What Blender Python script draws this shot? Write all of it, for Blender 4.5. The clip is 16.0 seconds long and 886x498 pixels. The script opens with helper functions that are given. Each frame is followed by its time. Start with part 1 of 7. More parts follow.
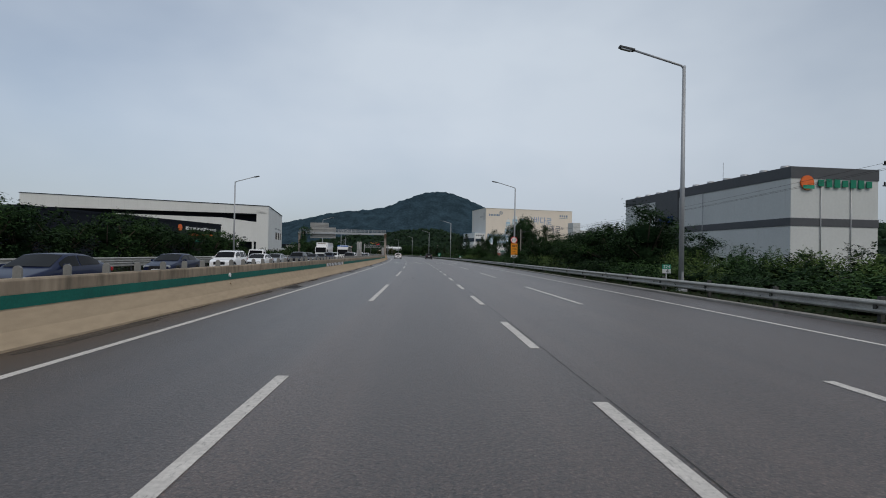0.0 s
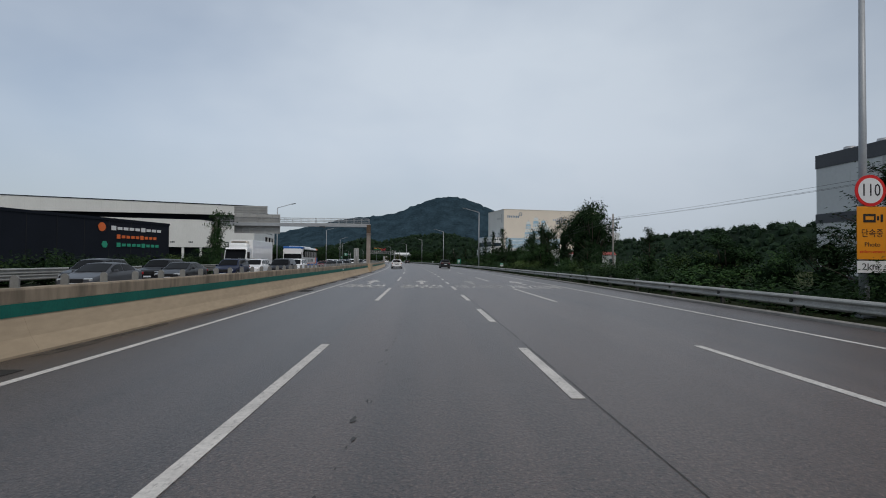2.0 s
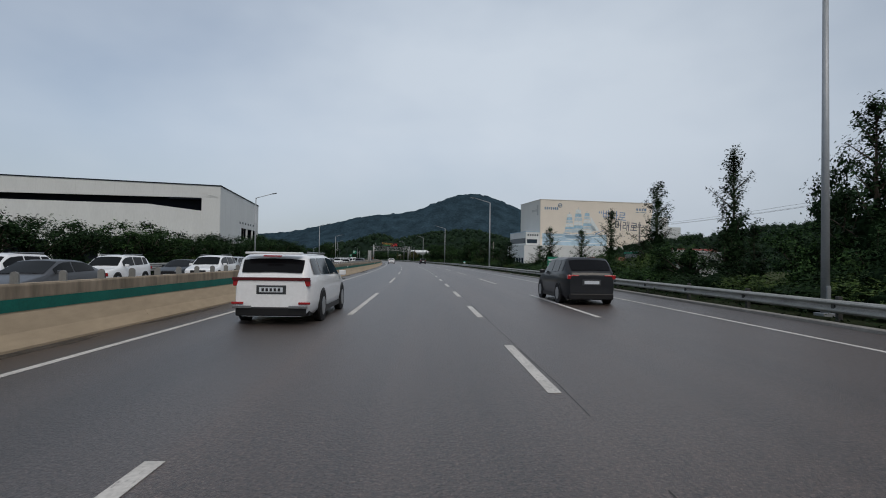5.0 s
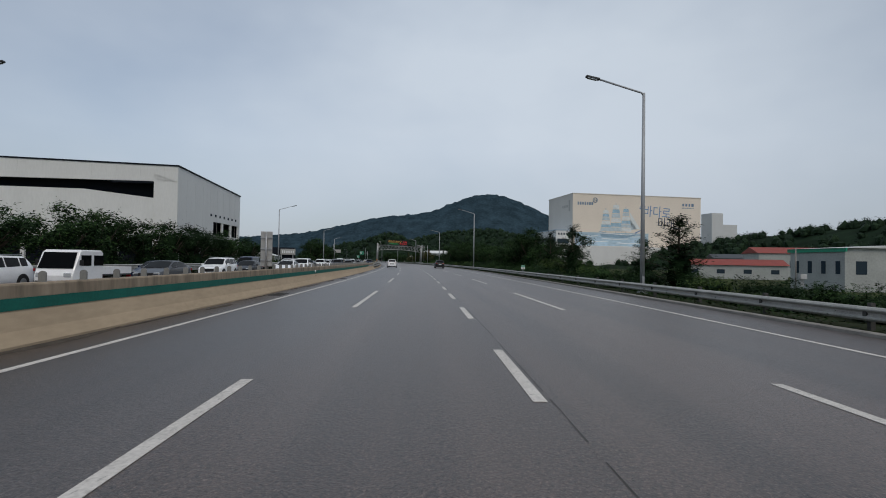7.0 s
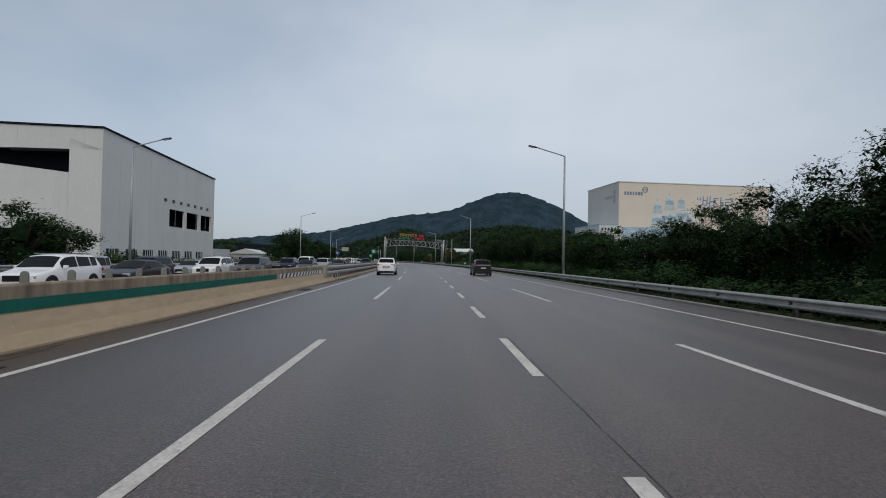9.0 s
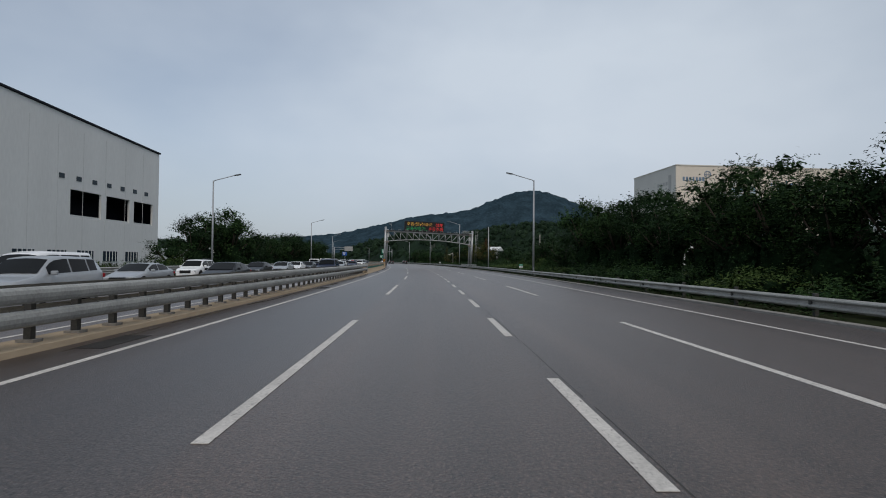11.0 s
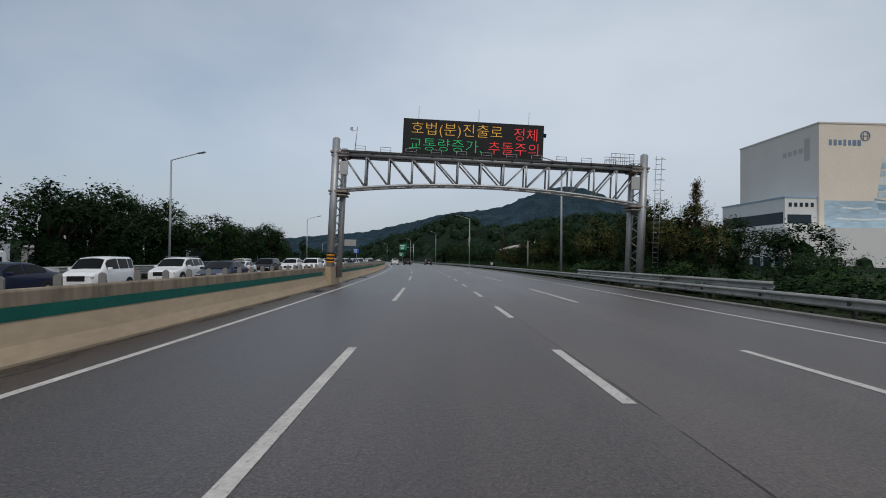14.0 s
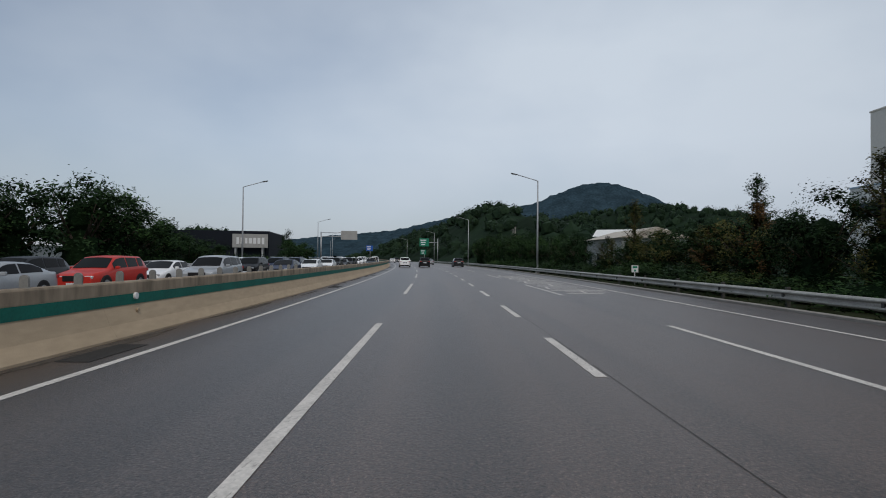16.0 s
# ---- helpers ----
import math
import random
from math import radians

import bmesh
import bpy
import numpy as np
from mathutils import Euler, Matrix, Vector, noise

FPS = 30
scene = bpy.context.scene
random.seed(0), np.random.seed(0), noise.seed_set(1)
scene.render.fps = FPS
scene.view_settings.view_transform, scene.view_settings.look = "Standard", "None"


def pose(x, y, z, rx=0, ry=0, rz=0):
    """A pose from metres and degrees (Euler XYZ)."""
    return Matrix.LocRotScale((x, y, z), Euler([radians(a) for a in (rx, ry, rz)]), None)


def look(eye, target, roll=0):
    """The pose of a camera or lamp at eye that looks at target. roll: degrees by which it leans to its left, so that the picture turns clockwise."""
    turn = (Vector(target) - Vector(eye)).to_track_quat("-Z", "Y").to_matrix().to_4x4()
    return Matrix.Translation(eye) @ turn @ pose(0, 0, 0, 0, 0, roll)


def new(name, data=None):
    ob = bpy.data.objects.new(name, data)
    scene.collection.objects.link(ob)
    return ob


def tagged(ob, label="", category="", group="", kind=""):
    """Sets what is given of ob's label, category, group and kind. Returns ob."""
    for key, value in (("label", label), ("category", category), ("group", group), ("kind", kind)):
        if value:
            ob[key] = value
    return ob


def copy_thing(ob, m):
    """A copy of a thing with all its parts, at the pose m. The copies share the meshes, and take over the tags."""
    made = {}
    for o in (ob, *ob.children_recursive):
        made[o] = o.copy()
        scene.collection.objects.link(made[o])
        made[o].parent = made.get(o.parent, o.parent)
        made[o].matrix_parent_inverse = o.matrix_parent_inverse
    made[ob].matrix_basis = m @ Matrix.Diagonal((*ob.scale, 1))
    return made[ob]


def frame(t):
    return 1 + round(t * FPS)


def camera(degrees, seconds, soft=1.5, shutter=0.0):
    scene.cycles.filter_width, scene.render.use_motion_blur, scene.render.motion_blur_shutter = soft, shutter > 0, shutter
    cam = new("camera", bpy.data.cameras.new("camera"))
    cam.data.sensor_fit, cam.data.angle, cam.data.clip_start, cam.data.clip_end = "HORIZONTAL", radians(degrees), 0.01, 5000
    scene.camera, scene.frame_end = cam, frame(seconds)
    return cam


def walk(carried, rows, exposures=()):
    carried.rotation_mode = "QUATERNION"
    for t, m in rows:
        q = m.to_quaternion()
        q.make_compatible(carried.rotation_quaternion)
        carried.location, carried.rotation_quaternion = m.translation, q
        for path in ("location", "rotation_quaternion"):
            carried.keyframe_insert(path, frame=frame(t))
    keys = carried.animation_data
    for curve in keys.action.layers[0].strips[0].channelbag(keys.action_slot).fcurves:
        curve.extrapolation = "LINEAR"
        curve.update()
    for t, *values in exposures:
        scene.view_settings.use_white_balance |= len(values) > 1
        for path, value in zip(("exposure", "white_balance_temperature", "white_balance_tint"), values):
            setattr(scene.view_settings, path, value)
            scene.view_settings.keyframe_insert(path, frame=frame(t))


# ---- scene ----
# The road's own frame: S metres along our lane, D metres to the right of its middle line.
KNOTS = np.linspace(0, 560, 8)
BENDS = [0.000165, 0.000422, 0.000516, 0.000470, 0.000551, 0.000656, 0.000758, 0.000859]
GRID = np.arange(-240.0, 1600.0, 2.0)
TURN = np.cumsum(np.interp(GRID, KNOTS, BENDS) * np.where((GRID >= -60) & (GRID < 1000), 1.0, 0.0)) * 2.0
TURN -= np.interp(0.0, GRID, TURN)
ROAD_X = np.cumsum(-np.sin(TURN)) * 2.0
ROAD_Y = np.cumsum(np.cos(TURN)) * 2.0
ROAD_X -= np.interp(0.0, GRID, ROAD_X)
ROAD_Y -= np.interp(0.0, GRID, ROAD_Y)


def heading(s):
    return float(np.interp(s, GRID, TURN))


def at(s, d, z=0.0):
    """World place of a point S along and D across the road."""
    a = heading(s)
    return Vector((float(np.interp(s, GRID, ROAD_X)) + d * math.cos(a), float(np.interp(s, GRID, ROAD_Y)) + d * math.sin(a), z))


def place(s, d, z=0.0, turn=0.0):
    """Pose on the road: local y runs along the road, local x to the right."""
    p = at(s, d, z)
    return pose(p.x, p.y, p.z, 0, 0, math.degrees(heading(s)) + turn)


# ---- camera ----
EYE = 1.531
DRIVE = [
    # seconds, S, D, yaw against the road, pitch, roll
    (0.0, 0.01, -0.148, -2.114, 0.573, 1.051),
    (0.5, 14.78, -0.107, -2.226, 0.582, 0.890),
    (1.0, 29.24, -0.079, -2.228, 0.857, 0.888),
    (1.5, 43.09, -0.036, -2.053, 1.156, 0.423),
    (2.0, 57.03, 0.029, -1.723, 1.211, 0.520),
    (2.5, 71.08, -0.008, -1.663, 1.282, 0.645),
    (3.0, 85.29, -0.017, -1.682, 1.254, 0.840),
    (3.5, 99.57, 0.092, -1.501, 1.231, 0.720),
    (4.0, 113.80, 0.061, -1.628, 1.002, 0.789),
    (4.5, 128.28, 0.145, -1.676, 1.049, 0.798),
    (5.0, 143.01, 0.229, -1.725, 1.096, 0.808),
    (5.5, 157.77, 0.313, -1.774, 1.143, 0.817),
    (6.0, 172.35, 0.397, -1.822, 1.190, 0.826),
    (6.5, 186.54, 0.481, -1.871, 1.237, 0.835),
    (7.0, 200.32, 0.457, -1.753, 1.273, 0.945),
    (7.5, 214.12, 0.411, -1.574, 1.080, 0.708),
    (8.0, 228.27, 0.357, -1.358, 1.034, 0.677),
    (8.5, 242.77, 0.270, -1.310, 1.165, 0.898),
    (9.0, 257.11, 0.273, -1.211, 1.199, 0.976),
    (9.5, 271.35, 0.245, -1.145, 1.214, 0.863),
    (10.0, 285.48, 0.217, -1.079, 1.230, 0.750),
    (10.5, 299.56, 0.190, -1.013, 1.245, 0.638),
    (11.0, 313.65, 0.162, -0.947, 1.261, 0.525),
    (11.5, 327.81, 0.134, -0.881, 1.276, 0.412),
    (12.0, 342.05, 0.011, -0.738, 1.259, 0.594),
    (12.5, 355.85, -0.102, -0.638, 1.152, 0.680),
    (13.0, 369.75, -0.253, -0.582, 1.019, 0.705),
    (13.5, 383.90, -0.343, -0.676, 1.104, 0.883),
    (14.0, 398.33, -0.363, -0.714, 1.141, 0.605),
    (14.5, 412.77, -0.413, -0.784, 1.107, 0.527),
    (15.0, 426.91, -0.452, -0.624, 1.141, 0.626),
    (15.5, 440.97, -0.406, -0.321, 1.025, 0.563),
    (16.0, 455.15, -0.362, -0.037, 1.015, 0.556),
]


def eye_row(t, s, d, yaw, pitch, roll):
    p = at(s, d, EYE)
    a, b = heading(s) + radians(yaw), radians(pitch)
    way = Vector((-math.sin(a) * math.cos(b), math.cos(a) * math.cos(b), math.sin(b)))
    return t, look(p, p + way, roll)


cam = camera(78.2, 16.0, soft=1.0, shutter=0.0)
walk(cam, [eye_row(*r) for r in DRIVE])

# ---- daylight: thin overcast, hardly any shadow ----
SUN_TURN, SUN_UP = 155, 50
world = bpy.data.worlds.new("overcast")
scene.world = world
world.use_nodes = True
wn, wl = world.node_tree.nodes, world.node_tree.links
wn.clear()
w_out = wn.new("ShaderNodeOutputWorld")
w_bg = wn.new("ShaderNodeBackground")
w_sky = wn.new("ShaderNodeTexSky")
w_sky.sky_type = "NISHITA"
w_sky.sun_disc = False
w_sky.sun_elevation = radians(SUN_UP)
w_sky.sun_rotation = radians(SUN_TURN)
w_sky.air_density, w_sky.dust_density, w_sky.ozone_density = 1.0, 2.0, 1.5
w_gain = wn.new("ShaderNodeVectorMath")
w_gain.operation = "SCALE"
w_gain.inputs["Scale"].default_value = 0.097
w_co = wn.new("ShaderNodeTexCoord")
w_map = wn.new("ShaderNodeMapping")
w_map.inputs["Scale"].default_value = (1.0, 1.0, 1.9)
w_noise = wn.new("ShaderNodeTexNoise")
w_noise.inputs["Scale"].default_value = 1.25
w_noise.inputs["Detail"].default_value = 5.0
w_noise.inputs["Roughness"].default_value = 0.5
w_ramp = wn.new("ShaderNodeMapRange")
w_ramp.inputs["From Min"].default_value, w_ramp.inputs["From Max"].default_value = 0.34, 0.66
w_ramp.inputs["To Min"].default_value, w_ramp.inputs["To Max"].default_value = 0.50, 1.0
w_mix = wn.new("ShaderNodeMix")
w_mix.data_type = "RGBA"
w_mix.inputs["B"].default_value = (0.565, 0.633, 0.718, 1)
wl.new(w_co.outputs["Generated"], w_map.inputs["Vector"])
wl.new(w_map.outputs["Vector"], w_noise.inputs["Vector"])
wl.new(w_noise.outputs["Fac"], w_ramp.inputs["Value"])
# the cloud is thinner towards the west
w_west = wn.new("ShaderNodeVectorMath")
w_west.operation = "DOT_PRODUCT"
w_west.inputs[1].default_value = Vector((-0.78, 0.55, 0.30)).normalized()
w_thin = wn.new("ShaderNodeMapRange")
w_thin.inputs["From Min"].default_value, w_thin.inputs["From Max"].default_value = 0.55, 1.0
w_thin.inputs["To Min"].default_value, w_thin.inputs["To Max"].default_value = 0.0, 0.13
w_less = wn.new("ShaderNodeMath")
w_less.operation = "SUBTRACT"
w_less.use_clamp = True
wl.new(w_co.outputs["Generated"], w_west.inputs[0])
wl.new(w_west.outputs["Value"], w_thin.inputs["Value"])
wl.new(w_ramp.outputs["Result"], w_less.inputs[0])
wl.new(w_thin.outputs["Result"], w_less.inputs[1])
wl.new(w_less.outputs["Value"], w_mix.inputs["Factor"])
wl.new(w_sky.outputs["Color"], w_gain.inputs[0])
wl.new(w_gain.outputs["Vector"], w_mix.inputs["A"])
# the thin cloud is brightest low in the north
w_dot = wn.new("ShaderNodeVectorMath")
w_dot.operation = "DOT_PRODUCT"
w_dot.inputs[1].default_value = Vector((-0.16, 0.97, 0.18)).normalized()
w_grad = wn.new("ShaderNodeMapRange")
w_grad.inputs["From Min"].default_value, w_grad.inputs["From Max"].default_value = 0.55, 0.97
w_grad.inputs["To Min"].default_value, w_grad.inputs["To Max"].default_value = 0.84, 1.03
w_mul = wn.new("ShaderNodeVectorMath")
w_mul.operation = "SCALE"
wl.new(w_co.outputs["Generated"], w_dot.inputs[0])
wl.new(w_dot.outputs["Value"], w_grad.inputs["Value"])
wl.new(w_mix.outputs["Result"], w_mul.inputs[0])
wl.new(w_grad.outputs["Result"], w_mul.inputs["Scale"])
# and a little duller towards the horizon
w_sep = wn.new("ShaderNodeSeparateXYZ")
w_low = wn.new("ShaderNodeMapRange")
w_low.inputs["From Min"].default_value, w_low.inputs["From Max"].default_value = 0.0, 0.2
w_low.inputs["To Min"].default_value, w_low.inputs["To Max"].default_value = 0.82, 1.0
w_dull = wn.new("ShaderNodeVectorMath")
w_dull.operation = "SCALE"
wl.new(w_co.outputs["Generated"], w_sep.inputs["Vector"])
wl.new(w_sep.outputs["Z"], w_low.inputs["Value"])
wl.new(w_mul.outputs["Vector"], w_dull.inputs[0])
wl.new(w_low.outputs["Result"], w_dull.inputs["Scale"])
wl.new(w_dull.outputs["Vector"], w_bg.inputs["Color"])
wl.new(w_bg.outputs["Background"], w_out.inputs["Surface"])
w_bg.inputs["Strength"].default_value = 1.0

sun = new("sun", bpy.data.lights.new("sun", "SUN"))
sun.data.energy, sun.data.angle, sun.data.color = 1.05, radians(28), (1.0, 0.90, 0.78)
sun_way = Vector((math.cos(radians(SUN_UP)) * math.sin(radians(SUN_TURN)), math.cos(radians(SUN_UP)) * math.cos(radians(SUN_TURN)), math.sin(radians(SUN_UP))))
sun.matrix_world = look(sun_way * 50, (0, 0, 0))

# ---- materials ----
def material(name, colour, rough=0.8, metal=0.0, spread=0.12, scale=3.0, fine=40.0, bump=0.0, bump_scale=60.0, clear=0.0, stretch=(1, 1, 1), per_object=0.0, spec=0.3):
    """A surface with broad and fine variation of its colour, and fine relief."""
    m = bpy.data.materials.new(name)
    m.use_nodes = True
    n, l = m.node_tree.nodes, m.node_tree.links
    b = n["Principled BSDF"]
    b.inputs["Roughness"].default_value, b.inputs["Metallic"].default_value = rough, metal
    b.inputs["Coat Weight"].default_value = clear
    b.inputs["Specular IOR Level"].default_value = spec
    b.inputs["Coat Roughness"].default_value = 0.05
    co = n.new("ShaderNodeTexCoord")
    mp = n.new("ShaderNodeMapping")
    mp.inputs["Scale"].default_value = stretch
    l.new(co.outputs["Object"], mp.inputs["Vector"])
    big, small = n.new("ShaderNodeTexNoise"), n.new("ShaderNodeTexNoise")
    for tex, sc in ((big, scale), (small, fine)):
        tex.inputs["Scale"].default_value = sc
        tex.inputs["Detail"].default_value = 4.0
        l.new(mp.outputs["Vector"], tex.inputs["Vector"])
    add = n.new("ShaderNodeMath")
    add.operation = "ADD"
    l.new(big.outputs["Fac"], add.inputs[0])
    l.new(small.outputs["Fac"], add.inputs[1])
    last = add.outputs["Value"]
    lo, hi = 0.7, 1.3
    if per_object:
        info, mul, more = n.new("ShaderNodeObjectInfo"), n.new("ShaderNodeMath"), n.new("ShaderNodeMath")
        mul.operation, more.operation = "MULTIPLY", "ADD"
        mul.inputs[1].default_value = per_object
        l.new(info.outputs["Random"], mul.inputs[0])
        l.new(mul.outputs["Value"], more.inputs[0])
        l.new(last, more.inputs[1])
        last, hi = more.outputs["Value"], 1.3 + per_object
    rg = n.new("ShaderNodeMapRange")
    rg.inputs["From Min"].default_value, rg.inputs["From Max"].default_value = lo, hi
    rg.inputs["To Min"].default_value, rg.inputs["To Max"].default_value = 1 - spread, 1 + spread
    l.new(last, rg.inputs["Value"])
    sc = n.new("ShaderNodeVectorMath")
    sc.operation = "SCALE"
    sc.inputs[0].default_value = colour[:3]
    l.new(rg.outputs["Result"], sc.inputs["Scale"])
    l.new(sc.outputs["Vector"], b.inputs["Base Color"])
    if bump:
        bt, bm_ = n.new("ShaderNodeTexNoise"), n.new("ShaderNodeBump")
        bt.inputs["Scale"].default_value, bt.inputs["Detail"].default_value = bump_scale, 3.0
        bm_.inputs["Strength"].default_value, bm_.inputs["Distance"].default_value = bump, 0.02
        l.new(co.outputs["Object"], bt.inputs["Vector"])
        l.new(bt.outputs["Fac"], bm_.inputs["Height"])
        l.new(bm_.outputs["Normal"], b.inputs["Normal"])
    return m


def glow(name, colour, strength):
    m = bpy.data.materials.new(name)
    m.use_nodes = True
    b = m.node_tree.nodes["Principled BSDF"]
    b.inputs["Base Color"].default_value = (*colour, 1)
    b.inputs["Emission Color"].default_value = (*colour, 1)
    b.inputs["Emission Strength"].default_value = strength
    return m


def glass(name, colour, rough=0.06):
    m = bpy.data.materials.new(name)
    m.use_nodes = True
    b = m.node_tree.nodes["Principled BSDF"]
    b.inputs["Base Color"].default_value = (*colour, 1)
    b.inputs["Roughness"].default_value = rough
    b.inputs["Specular IOR Level"].default_value = 0.1
    return m


def asphalt_material():
    """Worn asphalt: lanes of different age side by side, wheel tracks along the road, aggregate grain."""
    m = bpy.data.materials.new("worn asphalt")
    m.use_nodes = True
    n, l = m.node_tree.nodes, m.node_tree.links
    b = n["Principled BSDF"]
    b.inputs["Roughness"].default_value = 0.39
    b.inputs["Specular IOR Level"].default_value = 1.0
    uv = n.new("ShaderNodeUVMap")
    uv.uv_map = "road"
    sep = n.new("ShaderNodeSeparateXYZ")
    l.new(uv.outputs["UV"], sep.inputs["Vector"])

    def noise_at(sx, sy, detail, rough=0.55):
        mp, tx = n.new("ShaderNodeMapping"), n.new("ShaderNodeTexNoise")
        mp.inputs["Scale"].default_value = (sx, sy, 1)
        tx.inputs["Scale"].default_value, tx.inputs["Detail"].default_value, tx.inputs["Roughness"].default_value = 1.0, detail, rough
        l.new(uv.outputs["UV"], mp.inputs["Vector"])
        l.new(mp.outputs["Vector"], tx.inputs["Vector"])
        return tx.outputs["Fac"]

    def calc(op, a, c):
        k = n.new("ShaderNodeMath")
        k.operation = op
        for i, q in enumerate((a, c)):
            if hasattr(q, "is_linked"):
                l.new(q, k.inputs[i])
            else:
                k.inputs[i].default_value = q
        return k.outputs["Value"]

    lanes = n.new("ShaderNodeValToRGB")
    lanes.color_ramp.interpolation = "LINEAR"
    pos = n.new("ShaderNodeMapRange")
    pos.inputs["From Min"].default_value, pos.inputs["From Max"].default_value = -24.0, 12.0
    l.new(sep.outputs["X"], pos.inputs["Value"])
    l.new(pos.outputs["Result"], lanes.inputs["Fac"])
    tones = [(-24, 0.110), (-7, 0.110), (-6.2, 0.040), (-5.3, 0.046), (-5.0, 0.070), (-4.3, 0.074), (-3.5, 0.062), (-2.7, 0.074), (-1.9, 0.078), (-1.7, 0.084), (-0.9, 0.080), (-0.45, 0.067), (0.1, 0.078), (1.9, 0.080), (2.05, 0.092), (3.4, 0.080), (4.6, 0.088), (6.8, 0.073), (8.4, 0.077), (8.7, 0.066), (12, 0.055)]
    el = lanes.color_ramp.elements
    while len(el) < len(tones):
        el.new(0.5)
    for e, (d, tone) in zip(el, tones):
        e.position, e.color = (d + 24) / 36, (tone * (1.29 if d > -1.8 else (1.17 if d > -5.2 or d < -6.3 else 1.45)), tone * 1.05, tone * (0.91 if d > -1.8 else (0.99 if d > -5.2 or d < -6.3 else 0.8)), 1)
    tracks = calc("MULTIPLY", calc("SUBTRACT", noise_at(1.3, 0.012, 3.0), 0.5), 1.3)
    patch = calc("MULTIPLY", calc("SUBTRACT", noise_at(0.55, 0.07, 6.0, 0.62), 0.5), 0.95)
    grain = calc("MULTIPLY", calc("SUBTRACT", noise_at(30, 18, 4.0, 0.8), 0.5), 5.5)
    chips = calc("MULTIPLY", calc("SUBTRACT", noise_at(9, 5, 3.0, 0.7), 0.5), 0.7)
    specks = calc("MULTIPLY", calc("GREATER_THAN", noise_at(44, 30, 1.0, 0.5), 0.64), 1.3)
    total = calc("MULTIPLY", calc("ADD", calc("ADD", calc("ADD", calc("ADD", tracks, patch), grain), calc("ADD", chips, specks)), 0.95), 0.58)
    sc = n.new("ShaderNodeVectorMath")
    sc.operation = "SCALE"
    l.new(lanes.outputs["Color"], sc.inputs[0])
    l.new(total, sc.inputs["Scale"])
    # some stretches are browner, some cooler
    tint = n.new("ShaderNodeMix")
    tint.data_type = "RGBA"
    tint.inputs["A"].default_value, tint.inputs["B"].default_value = (1.10, 1.0, 0.97, 1), (1.18, 0.99, 0.90, 1)
    l.new(noise_at(0.45, 0.05, 4.0), tint.inputs["Factor"])
    tinted = n.new("ShaderNodeVectorMath")
    tinted.operation = "MULTIPLY"
    l.new(sc.outputs["Vector"], tinted.inputs[0])
    l.new(tint.outputs["Result"], tinted.inputs[1])
    l.new(tinted.outputs["Vector"], b.inputs["Base Color"])
    bp = n.new("ShaderNodeBump")
    bp.inputs["Strength"].default_value, bp.inputs["Distance"].default_value = 1.0, 0.014
    l.new(noise_at(42, 30, 3.0, 0.7), bp.inputs["Height"])
    l.new(bp.outputs["Normal"], b.inputs["Normal"])
    return m


M_ASPHALT = asphalt_material()
def worn_paint(name, cover):
    """Road paint rubbed through to the asphalt in streaks and specks; cover: the share that is left."""
    m = material(name, (0.56, 0.535, 0.50), 0.7, spread=0.2, scale=1.6, fine=22, bump=0.15)
    n, l = m.node_tree.nodes, m.node_tree.links
    b = n["Principled BSDF"]
    old = b.inputs["Base Color"].links[0].from_socket
    co, mp, tx, rg, mx = (n.new("ShaderNode" + k) for k in ("TexCoord", "Mapping", "TexNoise", "MapRange", "Mix"))
    mp.inputs["Scale"].default_value = (26.0, 6.0, 1.0)
    tx.inputs["Scale"].default_value, tx.inputs["Detail"].default_value, tx.inputs["Roughness"].default_value = 1.0, 7.0, 0.72
    rg.inputs["From Min"].default_value, rg.inputs["From Max"].default_value = 0.60 - 0.36 * cover, 0.78 - 0.36 * cover
    mx.data_type = "RGBA"
    mx.inputs["A"].default_value = (0.075, 0.070, 0.068, 1)
    l.new(co.outputs["Object"], mp.inputs["Vector"])
    l.new(mp.outputs["Vector"], tx.inputs["Vector"])
    l.new(tx.outputs["Fac"], rg.inputs["Value"])
    l.new(rg.outputs["Result"], mx.inputs["Factor"])
    l.new(old, mx.inputs["B"])
    l.new(mx.outputs["Result"], b.inputs["Base Color"])
    return m


M_PAINT = worn_paint("worn white road paint", 0.93)
M_PAINT_LETTER = worn_paint("rubbed white road lettering", 0.84)
M_PAINT_WORN = worn_paint("almost worn off road paint", 0.60)
M_TAR = material("dark tar and silt", (0.028, 0.026, 0.024), 0.85, spread=0.3, scale=1.5, fine=14)
M_SILT = material("dry brown silt", (0.066, 0.055, 0.044), 0.95, spread=0.5, scale=2.2, fine=16, bump=0.4, bump_scale=40)
M_SEAM = material("old tar seam", (0.040, 0.036, 0.032), 0.5, spread=0.3, scale=1.5, fine=14)
M_CONCRETE = material("stained barrier concrete", (0.42, 0.33, 0.228), 0.9, spread=0.11, scale=0.9, fine=7, bump=0.15, bump_scale=30, stretch=(0.35, 0.35, 1.6))
M_TOPCONC = material("grimy barrier top", (0.275, 0.222, 0.162), 0.9, spread=0.42, scale=1.5, fine=5, bump=0.25, stretch=(1, 1, 0.25))
M_GREEN = material("green stripe paint", (0.006, 0.125, 0.095), 0.7, spread=0.2, scale=1.5, fine=20)
M_KERB = material("kerb concrete", (0.26, 0.245, 0.225), 0.9, spread=0.25, scale=2, fine=20, bump=0.2)
M_STEEL = material("galvanised steel", (0.40, 0.41, 0.42), 0.45, 0.6, spread=0.12, scale=3, fine=30)
